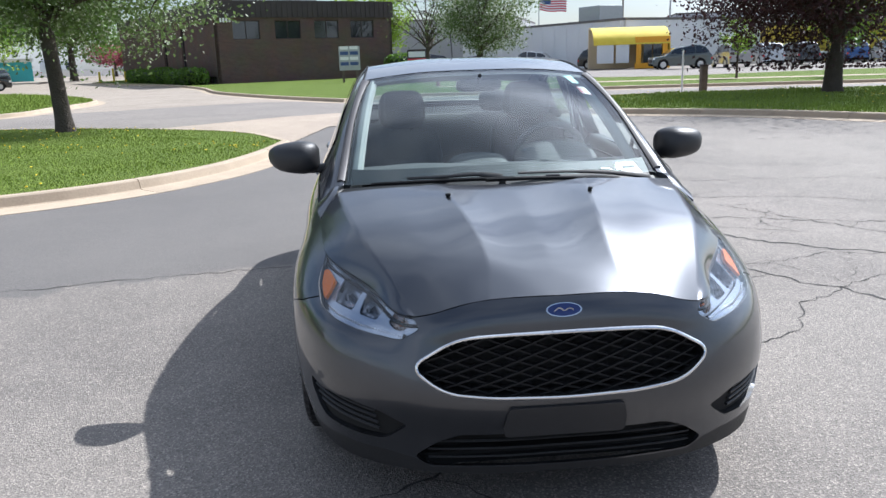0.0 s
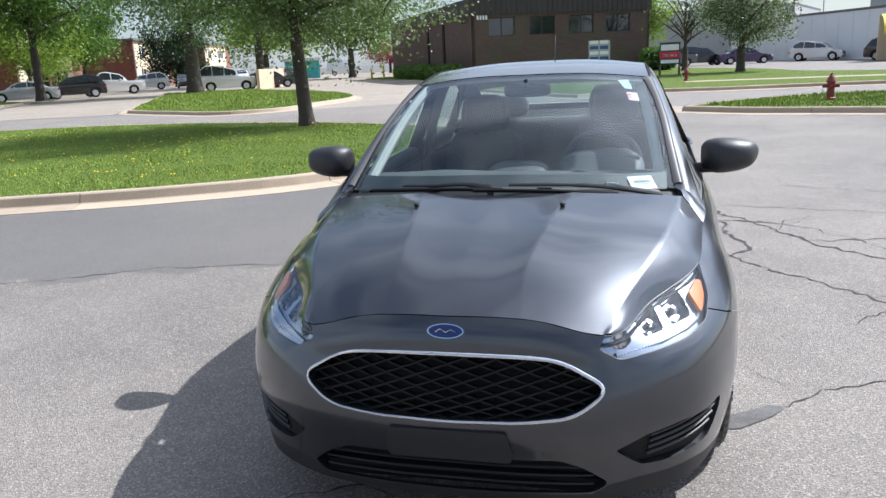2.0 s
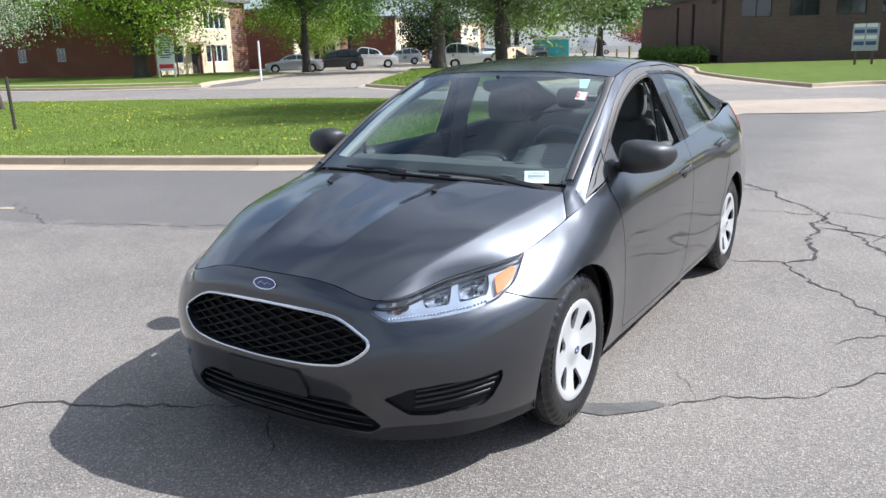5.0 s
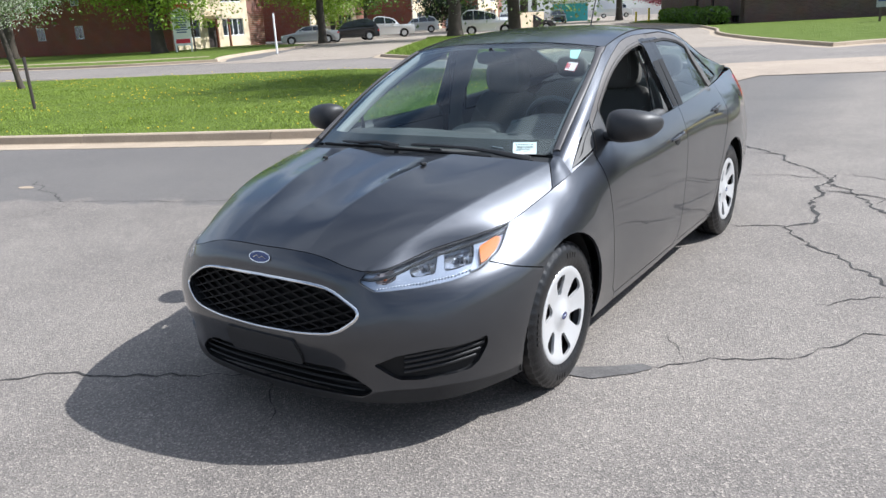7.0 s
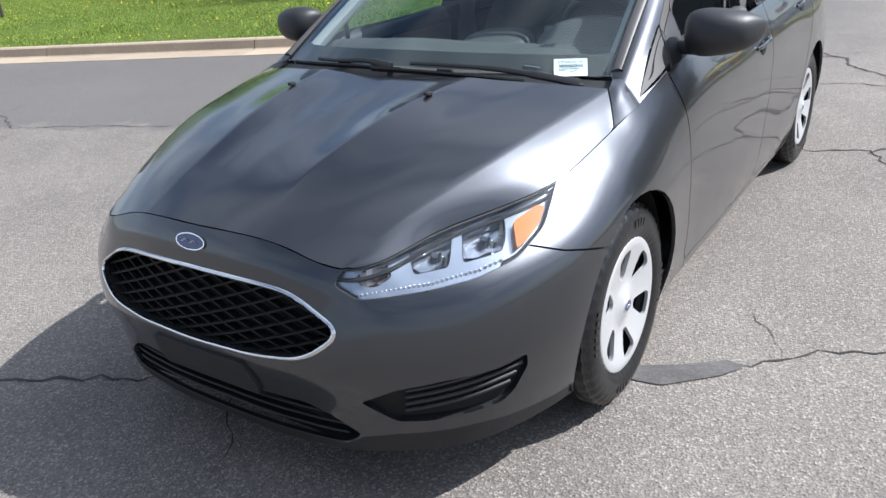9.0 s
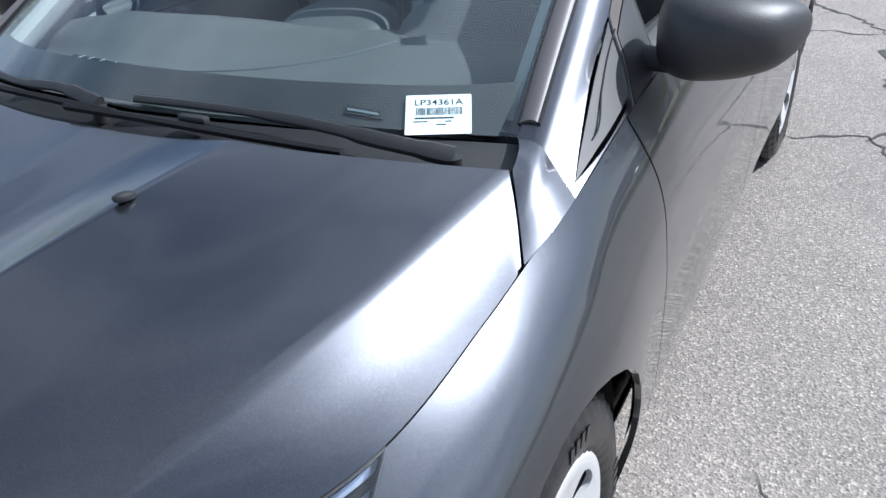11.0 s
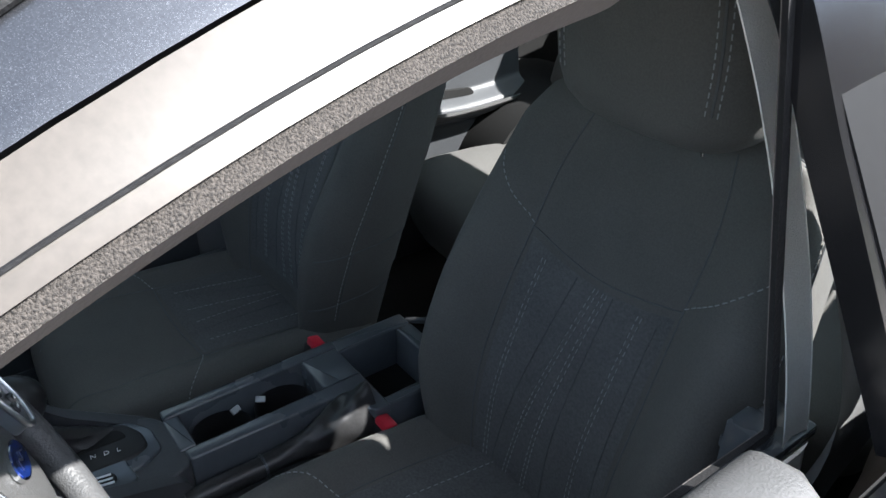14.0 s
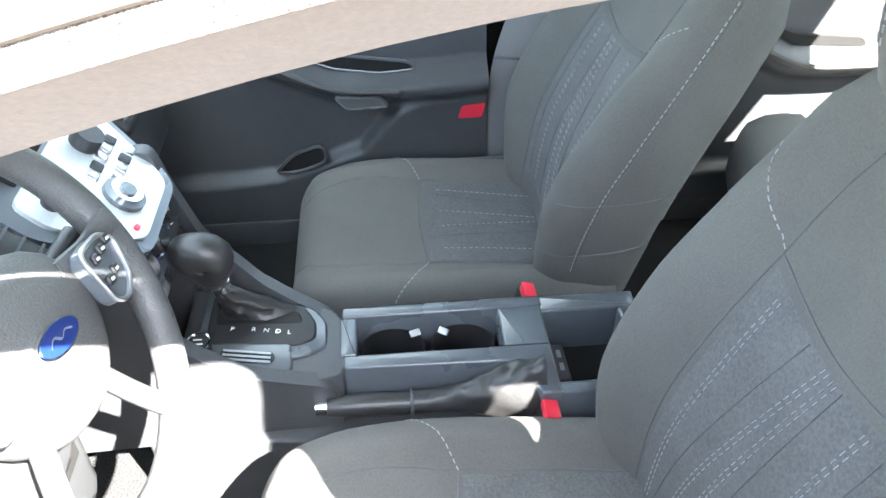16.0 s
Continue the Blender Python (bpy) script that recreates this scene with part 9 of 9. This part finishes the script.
# warehouse with yellow canopy
wh = block("warehouse", "long low white metal warehouse", "building", (11.0, 98.0), (.375, -.927), 31, 45, 4.3, WHITE_WALL)
for i in range(15):
    r = bmesh.new()
    box(r, 1 + i * 2.1, 1.06 + i * 2.1, -.04, 0, 0, 4.3)
    part("wall_rib", r, WHITE_WALL, wh, smooth=False)
u = bmesh.new()
box(u, 20, 23.5, 3, 6, 4.4, 6.0, .06)
part("roof_unit", u, GALV, wh, "grey roof air unit", smooth=False)
can = tagged(empty("entrance_canopy", 18.6, 66.5, .05), "yellow barrel awning over orange entrance doors", "canopy")
can.rotation_euler = (0, 0, radians(-8))
g = np.array([[(x, 0 - 2.8 * math.sin(a), 2.0 + 1.5 * math.cos(a)) for x in np.linspace(0, 6.4, 9)] for a in np.linspace(-.25, math.pi / 2, 12)])
part("awning", sheet(g), CANARY, can, "yellow fabric barrel awning")
sd = prism([(-2.8, 0), (-2.8, 2.05), (-2.3, 2.8), (-1.2, 3.4), (0.6, 3.45), (0.6, 0)], 6.36, 6.42, "x")
part("awning_end", sd, CANARY, can, "yellow end panel", smooth=False)
wl = bmesh.new()
box(wl, 0, 6.4, .5, .8, 0, 3.4)
part("wall", wl, CREAM, can, smooth=False)
for x0, x1, m, lb in ((.3, 1.7, WHITE_WALL, "white panel"), (1.9, 3.0, WHITE_WALL, "white panel"), (3.6, 4.0, ORANGE, "orange post"), (4.2, 4.9, PANE, "glass door"), (5.0, 5.7, PANE, "glass door"), (5.8, 6.2, ORANGE, "orange post")):
    b = bmesh.new()
    box(b, x0, x1, -2.75, -2.65, .0 if m is not WHITE_WALL else .5, 2.0)
    part("entrance_panel", b, m, can, lb, smooth=False)
for z0, z1 in ((2.0, 2.6), (0, .45)):
    b = bmesh.new()
    box(b, 3.5, 6.4, -2.78, -2.6, z0, z1)
    part("entrance_band", b, ORANGE, can, "orange painted band", smooth=False)
shop = block("shop_building", "low yellow-fronted shop beyond the parked cars", "building", (30, 78), (.97, -.24), 26, 20, 3.6, mat("yellow facade", (.70, .52, .07), .7, vary=.08))
far = block("store_building", "long pale store building in the distance", "building", (44, 112), (.97, -.24), 60, 30, 6.5, mat("pale grey facade", (.55, .56, .60), .7, vary=.08))
rear = block("store_building", "grey flat-roofed store building in the distance", "building", (-6, 112), (.95, -.30), 26, 26, 6.4, mat("grey facade", (.40, .40, .40), .7, vary=.08), parapet=.5)

# signs
def sign_board(name, x, y, w, h, z, yaw, label, base_m, stripes, posts, top_panel=None, arch_top=False):
    s = tagged(empty(name, x, y, .12), label, "sign")
    s.rotation_euler = (0, 0, radians(yaw))
    bd = prism([(-w / 2, z), (w / 2, z), (w / 2, z + h)] + ([(w * .3, z + h + .25), (0, z + h + .38), (-w * .3, z + h + .25)] if arch_top else []) + [(-w / 2, z + h)], -.06, .06, "y")
    part("board", bd, base_m, s, smooth=False)
    for px in posts:
        b = bmesh.new()
        box(b, px - .06, px + .06, -.05, .05, -.15, z + (h if abs(px) > w / 2 else 0))
        part("post", b, WOODP if base_m is not WHITE else WHITE, s, smooth=False)
    for x0, x1, z0, z1, m in stripes:
        b = bmesh.new()
        box(b, x0, x1, -.07, -.058, z0, z1)
        part("print_bar", b, m, s, "printed bar of unreadable writing", smooth=False)
    return s


rows_ = [(-.42 + .06 * (i % 3), .42 - .05 * ((i * 2) % 3), 2.55 - i * .17, 2.63 - i * .17, NAVY) for i in range(8)]
sign_board("apartment_sign", -46.3, 36.2, 1.25, 2.3, .45, 42, "white arched apartment sign with a red lower panel", WHITE, rows_ + [(-.50, .50, .62, .92, REDINK)], (-.55, .55), arch_top=True)
cap = sign_board("sign_hood", -46.32, 36.4, 1.5, .12, 2.95, 42, "dark red gabled hood of the sign", REDINK, (), (-.62, .62), arch_top=True)
sign_board("office_sign", -1.9, 47.4, 1.3, 1.45, .75, 6, "grey and blue tenant sign on two posts", GALV, [(-.58 + .6 * (i % 2), -.06 + .6 * (i % 2), 1.05 + .32 * (i // 2), 1.25 + .32 * (i // 2), NAVY if (i // 2) % 2 == 0 else WHITE) for i in range(8)], (-.42, .42))
b = bmesh.new()
sign_board("lease_sign", 2.2, 45.4, 1.15, 1.25, .62, -4, "black and red property sign on two black posts", FASCIA, [(-.5, .5, 1.42, 1.75, WHITE), (-.55, .55, .98, 1.34, REDINK), (-.5, .5, .70, .90, WHITE), (-.4, .4, 1.08, 1.2, WHITE)], (-.54, .54))
b.free()


def post(name, x, y, h, r, m, label, category="post", cap=None):
    p = tagged(empty(name, x, y, .12), label, category)
    b = bmesh.new()
    rod(b, (0, 0, -.15), (0, 0, h), r, r * .9, 8)
    part("shaft", b, m, p)
    if cap:
        c = bmesh.new()
        rod(c, (0, 0, h - .35), (0, 0, h + .02), r * 1.15, seg=8)
        part("cap", c, cap, p, "red reflector band" if cap is REDINK else "")
    return p


post("marker_post", -32.6, 31.9, 2.2, .06, WHITE, "white marker post on the lawn")
post("marker_post", 10.2, 23.9, 1.35, .035, WHITE, "slim white marker post on the verge")
ub = tagged(empty("wooden_post", 10.75, 23.4, .12), "short brown wooden post with a dark cap on the verge", "post")
b = bmesh.new()
box(b, -.11, .11, -.11, .11, -.1, .78, .02)
part("shaft", b, WOODP, ub)
b = bmesh.new()
box(b, -.125, .125, -.125, .125, .78, .86, .02)
part("cap", b, FASCIA, ub, "dark cap")
dark_post = tagged(empty("sign_post", -14.4, 6.4, .12), "thin dark post on the verge", "post")
b = bmesh.new()
rod(b, (0, 0, -.1), (-.05, 0, 1.1), .035, seg=7)
part("shaft", b, FASCIA, dark_post)


def hydrant(x, y, m, label, s=1.0):
    h = tagged(empty("fire_hydrant", x, y, .12), label, "hydrant")
    prof = [(.13, -.1), (.13, .06), (.09, .08), (.085, .42), (.11, .44), (.11, .47), (.095, .49), (.075, .57), (.03, .62), (.03, .66), (.0, .66)]
    bm, rings = bmesh.new(), []
    for r, z in prof:
        rings.append([bm.verts.new((r * s * math.cos(2 * math.pi * i / 14), r * s * math.sin(2 * math.pi * i / 14), z * s)) for i in range(14)])
    for a, b in zip(rings, rings[1:]):
        for i in range(14):
            bm.faces.new((a[i], a[(i + 1) % 14], b[(i + 1) % 14], b[i]))
    bmesh.ops.remove_doubles(bm, verts=bm.verts, dist=1e-4)
    part("barrel", bm, m, h)
    for a, b in (((-.19 * s, 0, .36 * s), (.19 * s, 0, .36 * s)), ((0, -.20 * s, .33 * s), (0, 0, .33 * s))):
        o = bmesh.new()
        rod(o, a, b, .05 * s, seg=10)
        part("outlet", o, m, h)
    ch = bmesh.new()
    rod(ch, (-.21 * s, -.02, .30 * s), (-.16 * s, -.05, .18 * s), .012, seg=5)
    part("chain", ch, WHITE, h, "pale chain")
    return h


hydrant(5.15, 18.55, HYDRANT, "dark red fire hydrant on the verge")
hydrant(2.6, 35.3, HYDRANT, "dark red fire hydrant on the office lawn", .95)

shed = tagged(empty("teal_shed", -50.0, 112.0, 0), "teal metal shed with pale roof edge", "shed")
b = bmesh.new()
box(b, -2.6, 2.6, -2, 2, 0, 2.6)
part("wall", b, TEAL, shed, smooth=False)
b = bmesh.new()
box(b, -2.8, 2.8, -2.2, 2.2, 2.6, 3.05)
part("roof", b, WHITE_WALL, shed, smooth=False)
shed.rotation_euler = (0, 0, radians(24))
bw = tagged(empty("block_wall", -28.7, 54.8, 0), "low tan block wall at the car park", "wall")
b = bmesh.new()
box(b, -.12, .12, 0, 8.5, 0, 1.6)
part("wall", b, TAN, bw, smooth=False)
bw.rotation_euler = (0, 0, radians(12))
for dx in (0, 1.2, 2.2):
    post("bollard", -26.5 + dx, 76 + dx * .3, 1.0 + .3 * (dx == 1.2), .11, CANARY, "yellow steel safety bollard beside the driveway", "bollard")


def utility_pole(x, y, h, label, light=False):
    p = tagged(empty("street_lamp" if light else "utility_pole", x, y, 0), label, "street lamp" if light else "utility pole")
    b = bmesh.new()
    rod(b, (0, 0, 0), (0, 0, h), .16, .10, 8)
    part("shaft", b, GALV if light else WOODP, p)
    if light:
        for s in (1, -1):
            part("arm", tube([(0, 0, h - .2), (s * .8, 0, h + .2), (s * 1.8, 0, h + .25)], .05, 5, 8), GALV, p)
            o = bmesh.new()
            box(o, s * 1.8 - .35, s * 1.8 + .35, -.15, .15, h + .18, h + .30, .03)
            part("lamp_head", o, GALV, p)
    else:
        for z, w in ((h - .6, 1.3), (h - 1.7, 1.1)):
            o = bmesh.new()
            box(o, -w, w, -.06, .06, z - .07, z + .07)
            part("crossarm", o, WOODP, p, smooth=False)
        for s in (1, -1):
            o = bmesh.new()
            rod(o, (s * .45, .2, h - 3.0), (s * .45, .2, h - 2.1), .2, seg=8)
            part("transformer", o, GALV, p)
    return p


poles = [(36, 112, 12.5), (52, 118, 13), (-24, 118, 11), (-36, 150, 11), (-18, 98, 10.5), (-56, 190, 12)]
for x, y, h in poles:
    utility_pole(x, y, h, "wooden utility pole with crossarms")
utility_pole(40, 104, 11, "twin-arm street lamp in the car park", True)
for k, (a, c) in enumerate(((poles[0], poles[1]), (poles[0], (-40, 130, 12)), (poles[2], poles[3]), (poles[1], (100, 124, 13)), (poles[4], poles[2]))):
    for z, w in ((.6, 0), (.6, .9), (1.7, .5)):
        a0, c0 = Vector((a[0] + w, a[1], a[2] - z)), Vector((c[0] + w, c[1], c[2] - z))
        line = [tuple(a0.lerp(c0, t) - Vector((0, 0, 4 * .9 * t * (1 - t)))) for t in np.linspace(0, 1, 12)]
        o = finish("overhead_wire", tube(line, .018, 4), FASCIA)
        tagged(o, "thin dark overhead wire between poles", "wire", "overhead wires")

flag = tagged(empty("flagpole", 21.8, 103, 0), "red, white and blue striped flag on a tall pole", "flag")
b = bmesh.new()
rod(b, (0, 0, 0), (0, 0, 9.5), .09, .05, 8)
part("pole", b, GALV, flag)
def flag_strip(u0, u1, v0, v1, m, name, lb):
    g = np.array([[(u * 3.6 + .08, .25 * math.sin(u * 6) * u, 9.2 - v * 2.0 - .5 * u - .12 * math.sin(u * 5)) for u in np.linspace(u0, u1, 10)] for v in (v0, v1)])
    part(name, sheet(g), m, flag, lb)
for i in range(13):
    flag_strip(0 if i > 6 else .42, 1, i / 13, (i + 1) / 13, REDINK if i % 2 == 0 else WHITE, "stripe", "red stripe" if i % 2 == 0 else "white stripe")
flag_strip(0, .42, 0, 7 / 13, NAVY, "canton", "blue corner field")


# ---- parked vehicles far off ----
CAR_PAINT = {}


def car_paint(name, c):
    if name not in CAR_PAINT:
        CAR_PAINT[name] = mat(name + " car paint", c, .25, metal=.25, vary=.04, coat=.8, fine=300)
    return CAR_PAINT[name]


COLOURS = {"white": (.75, .75, .74), "silver": (.52, .53, .53), "black": (.02, .02, .022), "grey": (.13, .14, .15), "blue": (.03, .08, .22), "green grey": (.10, .12, .12), "tan": (.36, .33, .29), "purple": (.05, .03, .10)}
CABINS = {  # outline of the body and of the cabin along the length, nose at the start
    "saloon": (4.8, [(0, .35), (.02, .62), (.10, .78), (1.25, .96), (3.75, 1.02), (4.70, 1.00), (4.80, .75), (4.78, .35)], [(1.15, .94), (1.95, 1.40), (2.45, 1.47), (3.15, 1.44), (4.05, 1.02)], 1.82),
    "suv": (4.65, [(0, .42), (.02, .75), (.12, .93), (1.15, 1.08), (4.5, 1.12), (4.62, .95), (4.65, .42)], [(1.05, 1.05), (1.75, 1.58), (2.3, 1.68), (4.05, 1.66), (4.50, 1.12)], 1.86),
    "jeep": (4.4, [(0, .50), (.0, .95), (.1, 1.08), (1.25, 1.13), (4.35, 1.15), (4.4, 1.0), (4.4, .5)], [(1.25, 1.10), (1.60, 1.68), (1.9, 1.76), (4.2, 1.75), (4.36, 1.15)], 1.80),
    "pickup": (5.8, [(0, .50), (.0, .95), (.12, 1.12), (1.45, 1.18), (5.75, 1.20), (5.8, 1.1), (5.8, .5)], [(1.45, 1.15), (2.05, 1.72), (2.5, 1.85), (3.75, 1.84), (4.0, 1.20)], 1.98),
    "van": (6.0, [(0, .45), (.0, .95), (.25, 1.25), (.75, 1.45), (5.95, 1.5), (6.0, 1.2), (6.0, .45)], [(.7, 1.4), (1.45, 2.35), (1.9, 2.62), (5.9, 2.62), (5.98, 1.5)], 2.05),
}


def clipped(poly, y0, y1):
    """The part of a polygon between two places along the car."""
    for lim, keep in ((y0, 1), (y1, -1)):
        out = []
        for p, q in zip(poly, poly[1:] + poly[:1]):
            a, b = (p[0] - lim) * keep, (q[0] - lim) * keep
            if a >= 0:
                out.append(p)
            if a * b < 0:
                t = a / (a - b)
                out.append((p[0] + (q[0] - p[0]) * t, p[1] + (q[1] - p[1]) * t))
        poly = out
    return poly


def vehicle(kind, colour, label):
    L, body, cab, width = CABINS[kind]
    v = tagged(empty("pickup_truck" if kind == "pickup" else "parked_van" if kind == "van" else "parked_car"), label, "van" if kind == "van" else "pickup" if kind == "pickup" else "car")
    paint = car_paint(colour, COLOURS[colour])
    w, clear, rw_ = width / 2, .21 if kind == "saloon" else .27, .33 if kind == "saloon" else .37
    wheels = (.175 * L, .795 * L)
    front, tail = list(body[0:3]), [p for p in body[4:] if p[0] > cab[4][0] + .005]
    roof = [(float(y), float(z)) for _, y, z in curve([(0, y, z) for y, z in cab], 17)]
    bottom = [(L - .08, clear)]
    for yw in wheels[::-1]:
        bottom += [(yw + rw_ * 1.14 * math.cos(t), max(clear, rw_ + rw_ * 1.14 * math.sin(t))) for t in np.linspace(-.25, math.pi + .25, 13)]
    bottom.append((.08, clear))
    low = front + [cab[0], cab[4]] + tail + bottom
    belt_z = lambda y: cab[0][1] + (cab[4][1] - cab[0][1]) * (y - cab[0][0]) / (cab[4][0] - cab[0][0])
    plan = lambda y: w * (1 - .13 * smooth(.45, 0, y) - .09 * smooth(L - .45, L, y))
    side = lambda y, z: plan(y) * .985 - max(0, z - belt_z(y)) * .30
    bm = bmesh.new()
    up = front + [cab[0]]
    down = [cab[4]] + tail
    for sgn in (1, -1):
        bm.faces.new([bm.verts.new((sgn * plan(y), y, z)) for y, z in low])
        bm.faces.new([bm.verts.new((sgn * side(y, z), y, z)) for y, z in roof])
    for path, wide in ((up, lambda y, z: plan(y)), (down, lambda y, z: plan(y)), (roof, side), (bottom, lambda y, z: plan(y))):
        for p, q in zip(path, path[1:]):
            a, c = wide(*p), wide(*q)
            bm.faces.new([bm.verts.new(t) for t in ((-a, *p), (a, *p), (c, *q), (-c, *q))])
    bmesh.ops.remove_doubles(bm, verts=bm.verts, dist=1e-4)
    bmesh.ops.recalc_face_normals(bm, faces=bm.faces)
    bmesh.ops.bevel(bm, geom=[e for e in bm.edges if len(e.link_faces) == 2 and e.calc_face_angle() > .6], offset=.045, segments=2, affect="EDGES", profile=.6)
    part("body", bm, paint, v, angle=40)
    under = bmesh.new()
    box(under, -w * .86, w * .86, .25, L - .25, clear + .03, clear + .42)
    part("underside", under, DARK, v, smooth=False)
    poly = grown([(cab[0][0] + .22, cab[0][1] + .03)] + roof[2:-2] + [(cab[4][0] - .16, cab[4][1] + .03)], -.075)
    a0, a1 = min(p[0] for p in poly), max(p[0] for p in poly)
    if kind == "van":
        a1 = 2.35
    n = 2 if kind in ("saloon", "pickup", "van") else 3
    cuts = [a0 + (a1 - a0) * k / n for k in range(n + 1)]
    for sgn in (1, -1):
        for y0, y1 in zip(cuts, cuts[1:]):
            q = clipped(poly, y0 + .035, y1 - .035)
            if len(q) > 2:
                g = bmesh.new()
                g.faces.new([g.verts.new((sgn * (side(y, z) + .012), y, z)) for y, z in q])
                part("window", g, PANE, v, smooth=False)
    for (p, q), nm in (((roof[1], roof[4]), "windscreen"), ((roof[-2], roof[-5]), "rear_window")):
        if kind == "van" and nm == "rear_window":
            continue
        d = Vector((0, q[1] - p[1], -(q[0] - p[0])))
        d = d.normalized() * (-.03 if nm == "windscreen" else .03)
        g = bmesh.new()
        g.faces.new([g.verts.new(Vector((sg * (side(*t) - .09), *t)) + Vector((0, d.y, abs(d.z)))) for t, sg in ((p, -1), (p, 1), (q, 1), (q, -1))])
        part(nm, g, PANE, v, smooth=False)
    for yw in wheels:
        for sgn in (1, -1):
            t = bmesh.new()
            disc(t, rw_, .21, Matrix.Translation((sgn * (w - .125), yw, rw_)) @ pose(0, 0, 0, 0, 90, 0), 22)
            o = part("wheel", t, RUBBER, v)
            h = bmesh.new()
            disc(h, rw_ * .62, .225, Matrix.Translation((sgn * (w - .125), yw, rw_)) @ pose(0, 0, 0, 0, 90, 0), 16)
            part("rim", h, COVER if colour != "black" else GALV, o)
    for sgn in (1, -1):
        for y0_, y1_, z, m, nm in ((.02, .20, front[2][1] - .10, LENS_FAR, "headlamp"), (L - .16, L - .01, tail[0][1] - .16, RED, "tail_lamp")):
            g = bmesh.new()
            x = plan((y0_ + y1_) / 2)
            box(g, sgn * x - .12, sgn * x + .015, y0_, y1_, z - .08, z + .07, .02) if sgn > 0 else box(g, -x - .015, -x + .12, y0_, y1_, z - .08, z + .07, .02)
            part(nm, g, m, v)
        g = bmesh.new()
        box(g, sgn * (w + .03) - .08, sgn * (w + .03) + .08, cab[0][0] + .55, cab[0][0] + .66, cab[0][1] + .04, cab[0][1] + .18, .03)
        part("door_mirror", g, paint, v)
        for y in cuts[1:]:
            g = bmesh.new()
            box(g, sgn * w - .01, sgn * w + .012, y - .22, y - .06, belt_z(y) - .14, belt_z(y) - .11, .006)
            part("door_handle", g, paint, v)
    g = bmesh.new()
    box(g, -w * .55, w * .55, -.02, .05, front[1][1] - .24, front[1][1] + .02, .02)
    part("front_grille", g, FASCIA, v)
    return v


LENS_FAR = mat("far lamp glass", (.75, .76, .78), .12, vary=.05, coat=.6)


def park(v, x, y, hx, hy, z=.02):
    """Puts a vehicle with its middle at (x, y), nose towards (hx, hy)."""
    L = max((w.co.y for w in v.children[0].data.vertices))
    d = Vector((hx, hy)).normalized()
    rot = math.atan2(-d.x, -d.y) * -1
    a = math.atan2(d.y, d.x) + math.pi / 2
    v.matrix_basis = Matrix.Translation((x, y, z)) @ Matrix.Rotation(a, 4, "Z") @ Matrix.Translation((0, -L / 2, 0))


for kind, colour, x, y, hx, hy, label in (
        ("saloon", "silver", -44.3, 47.6, -.73, -.68, "silver saloon car parked by the lawn"),
        ("suv", "black", -43.3, 51.8, -.62, -.78, "black sport utility car seen from behind"),
        ("pickup", "white", -45.0, 58.6, .75, .66, "white pickup truck in the apartment car park"),
        ("suv", "white", -51.0, 73.0, -.8, -.6, "white sport utility car in the apartment car park"),
        ("saloon", "grey", -48.5, 76.5, .5, -.8, "dark grey car parked in a row"),
        ("suv", "silver", -47.8, 81.0, .5, -.8, "silver car parked in a row"),
        ("suv", "white", -46.8, 86.0, .5, -.8, "white car parked in a row"),
        ("suv", "white", -46.0, 91.5, .5, -.8, "white car parked in a row"),
        ("suv", "grey", -45.0, 97.0, .5, -.8, "grey car parked in a row"),
        ("jeep", "white", -31.6, 55.2, .80, .45, "boxy white off-road car by the block wall"),
        ("saloon", "black", -30.4, 60.0, .8, .45, "dark car behind the block wall"),
        ("van", "white", -50.0, 130.0, .92, .38, "white cargo van in the distance"),
        ("suv", "white", -38.0, 128.0, .92, .38, "white car in the distance"),
        ("suv", "black", 20.5, 68.4, .93, -.35, "black crossover parked by the lawn"),
        ("suv", "white", 16.5, 78.2, .9, -.40, "white sport utility car by the warehouse"),
        ("suv", "green grey", 23.7, 58.5, -.93, .1, "grey-green sport utility car at the lawn edge"),
        ("suv", "tan", 28.1, 59.0, .10, 1, "tan sport utility car parked nose in"),
        ("suv", "silver", 31.4, 60.0, .15, 1, "silver sport utility car parked nose in"),
        ("suv", "black", 34.3, 60.0, .15, 1, "black sport utility car parked nose in"),
        ("suv", "blue", 38.8, 60.5, .2, 1, "blue sport utility car parked nose in"),
        ("suv", "white", 42.8, 61.0, .2, 1, "white sport utility car parked nose in"),
        ("suv", "silver", 47.2, 61.5, .2, 1, "silver sport utility car parked nose in"),
        ("saloon", "white", 52.2, 62.1, .2, 1, "white car parked nose in"),
        ("suv", "grey", 57.2, 61.5, .2, 1, "grey sport utility car parked nose in"),
        ("saloon", "black", 62.1, 60.2, .2, 1, "black car parked nose in"),
        ("saloon", "grey", 36.1, 70.2, .2, -1, "grey car in the second row"),
        ("suv", "white", 41.0, 71.4, .2, -1, "white car in the second row"),
        ("saloon", "silver", 46.6, 72.0, .2, -1, "silver car in the second row"),
        ("suv", "black", 6.0, 78.0, .9, .2, "dark car behind the pear tree"),
        ("saloon", "purple", 10.0, 77.0, .9, .1, "dark purple car behind the pear tree"),
        ("pickup", "green grey", 2.8, 76.5, .9, .1, "dark pickup truck behind the bare tree")):
    park(vehicle(kind, colour, label), x, y, hx, hy)
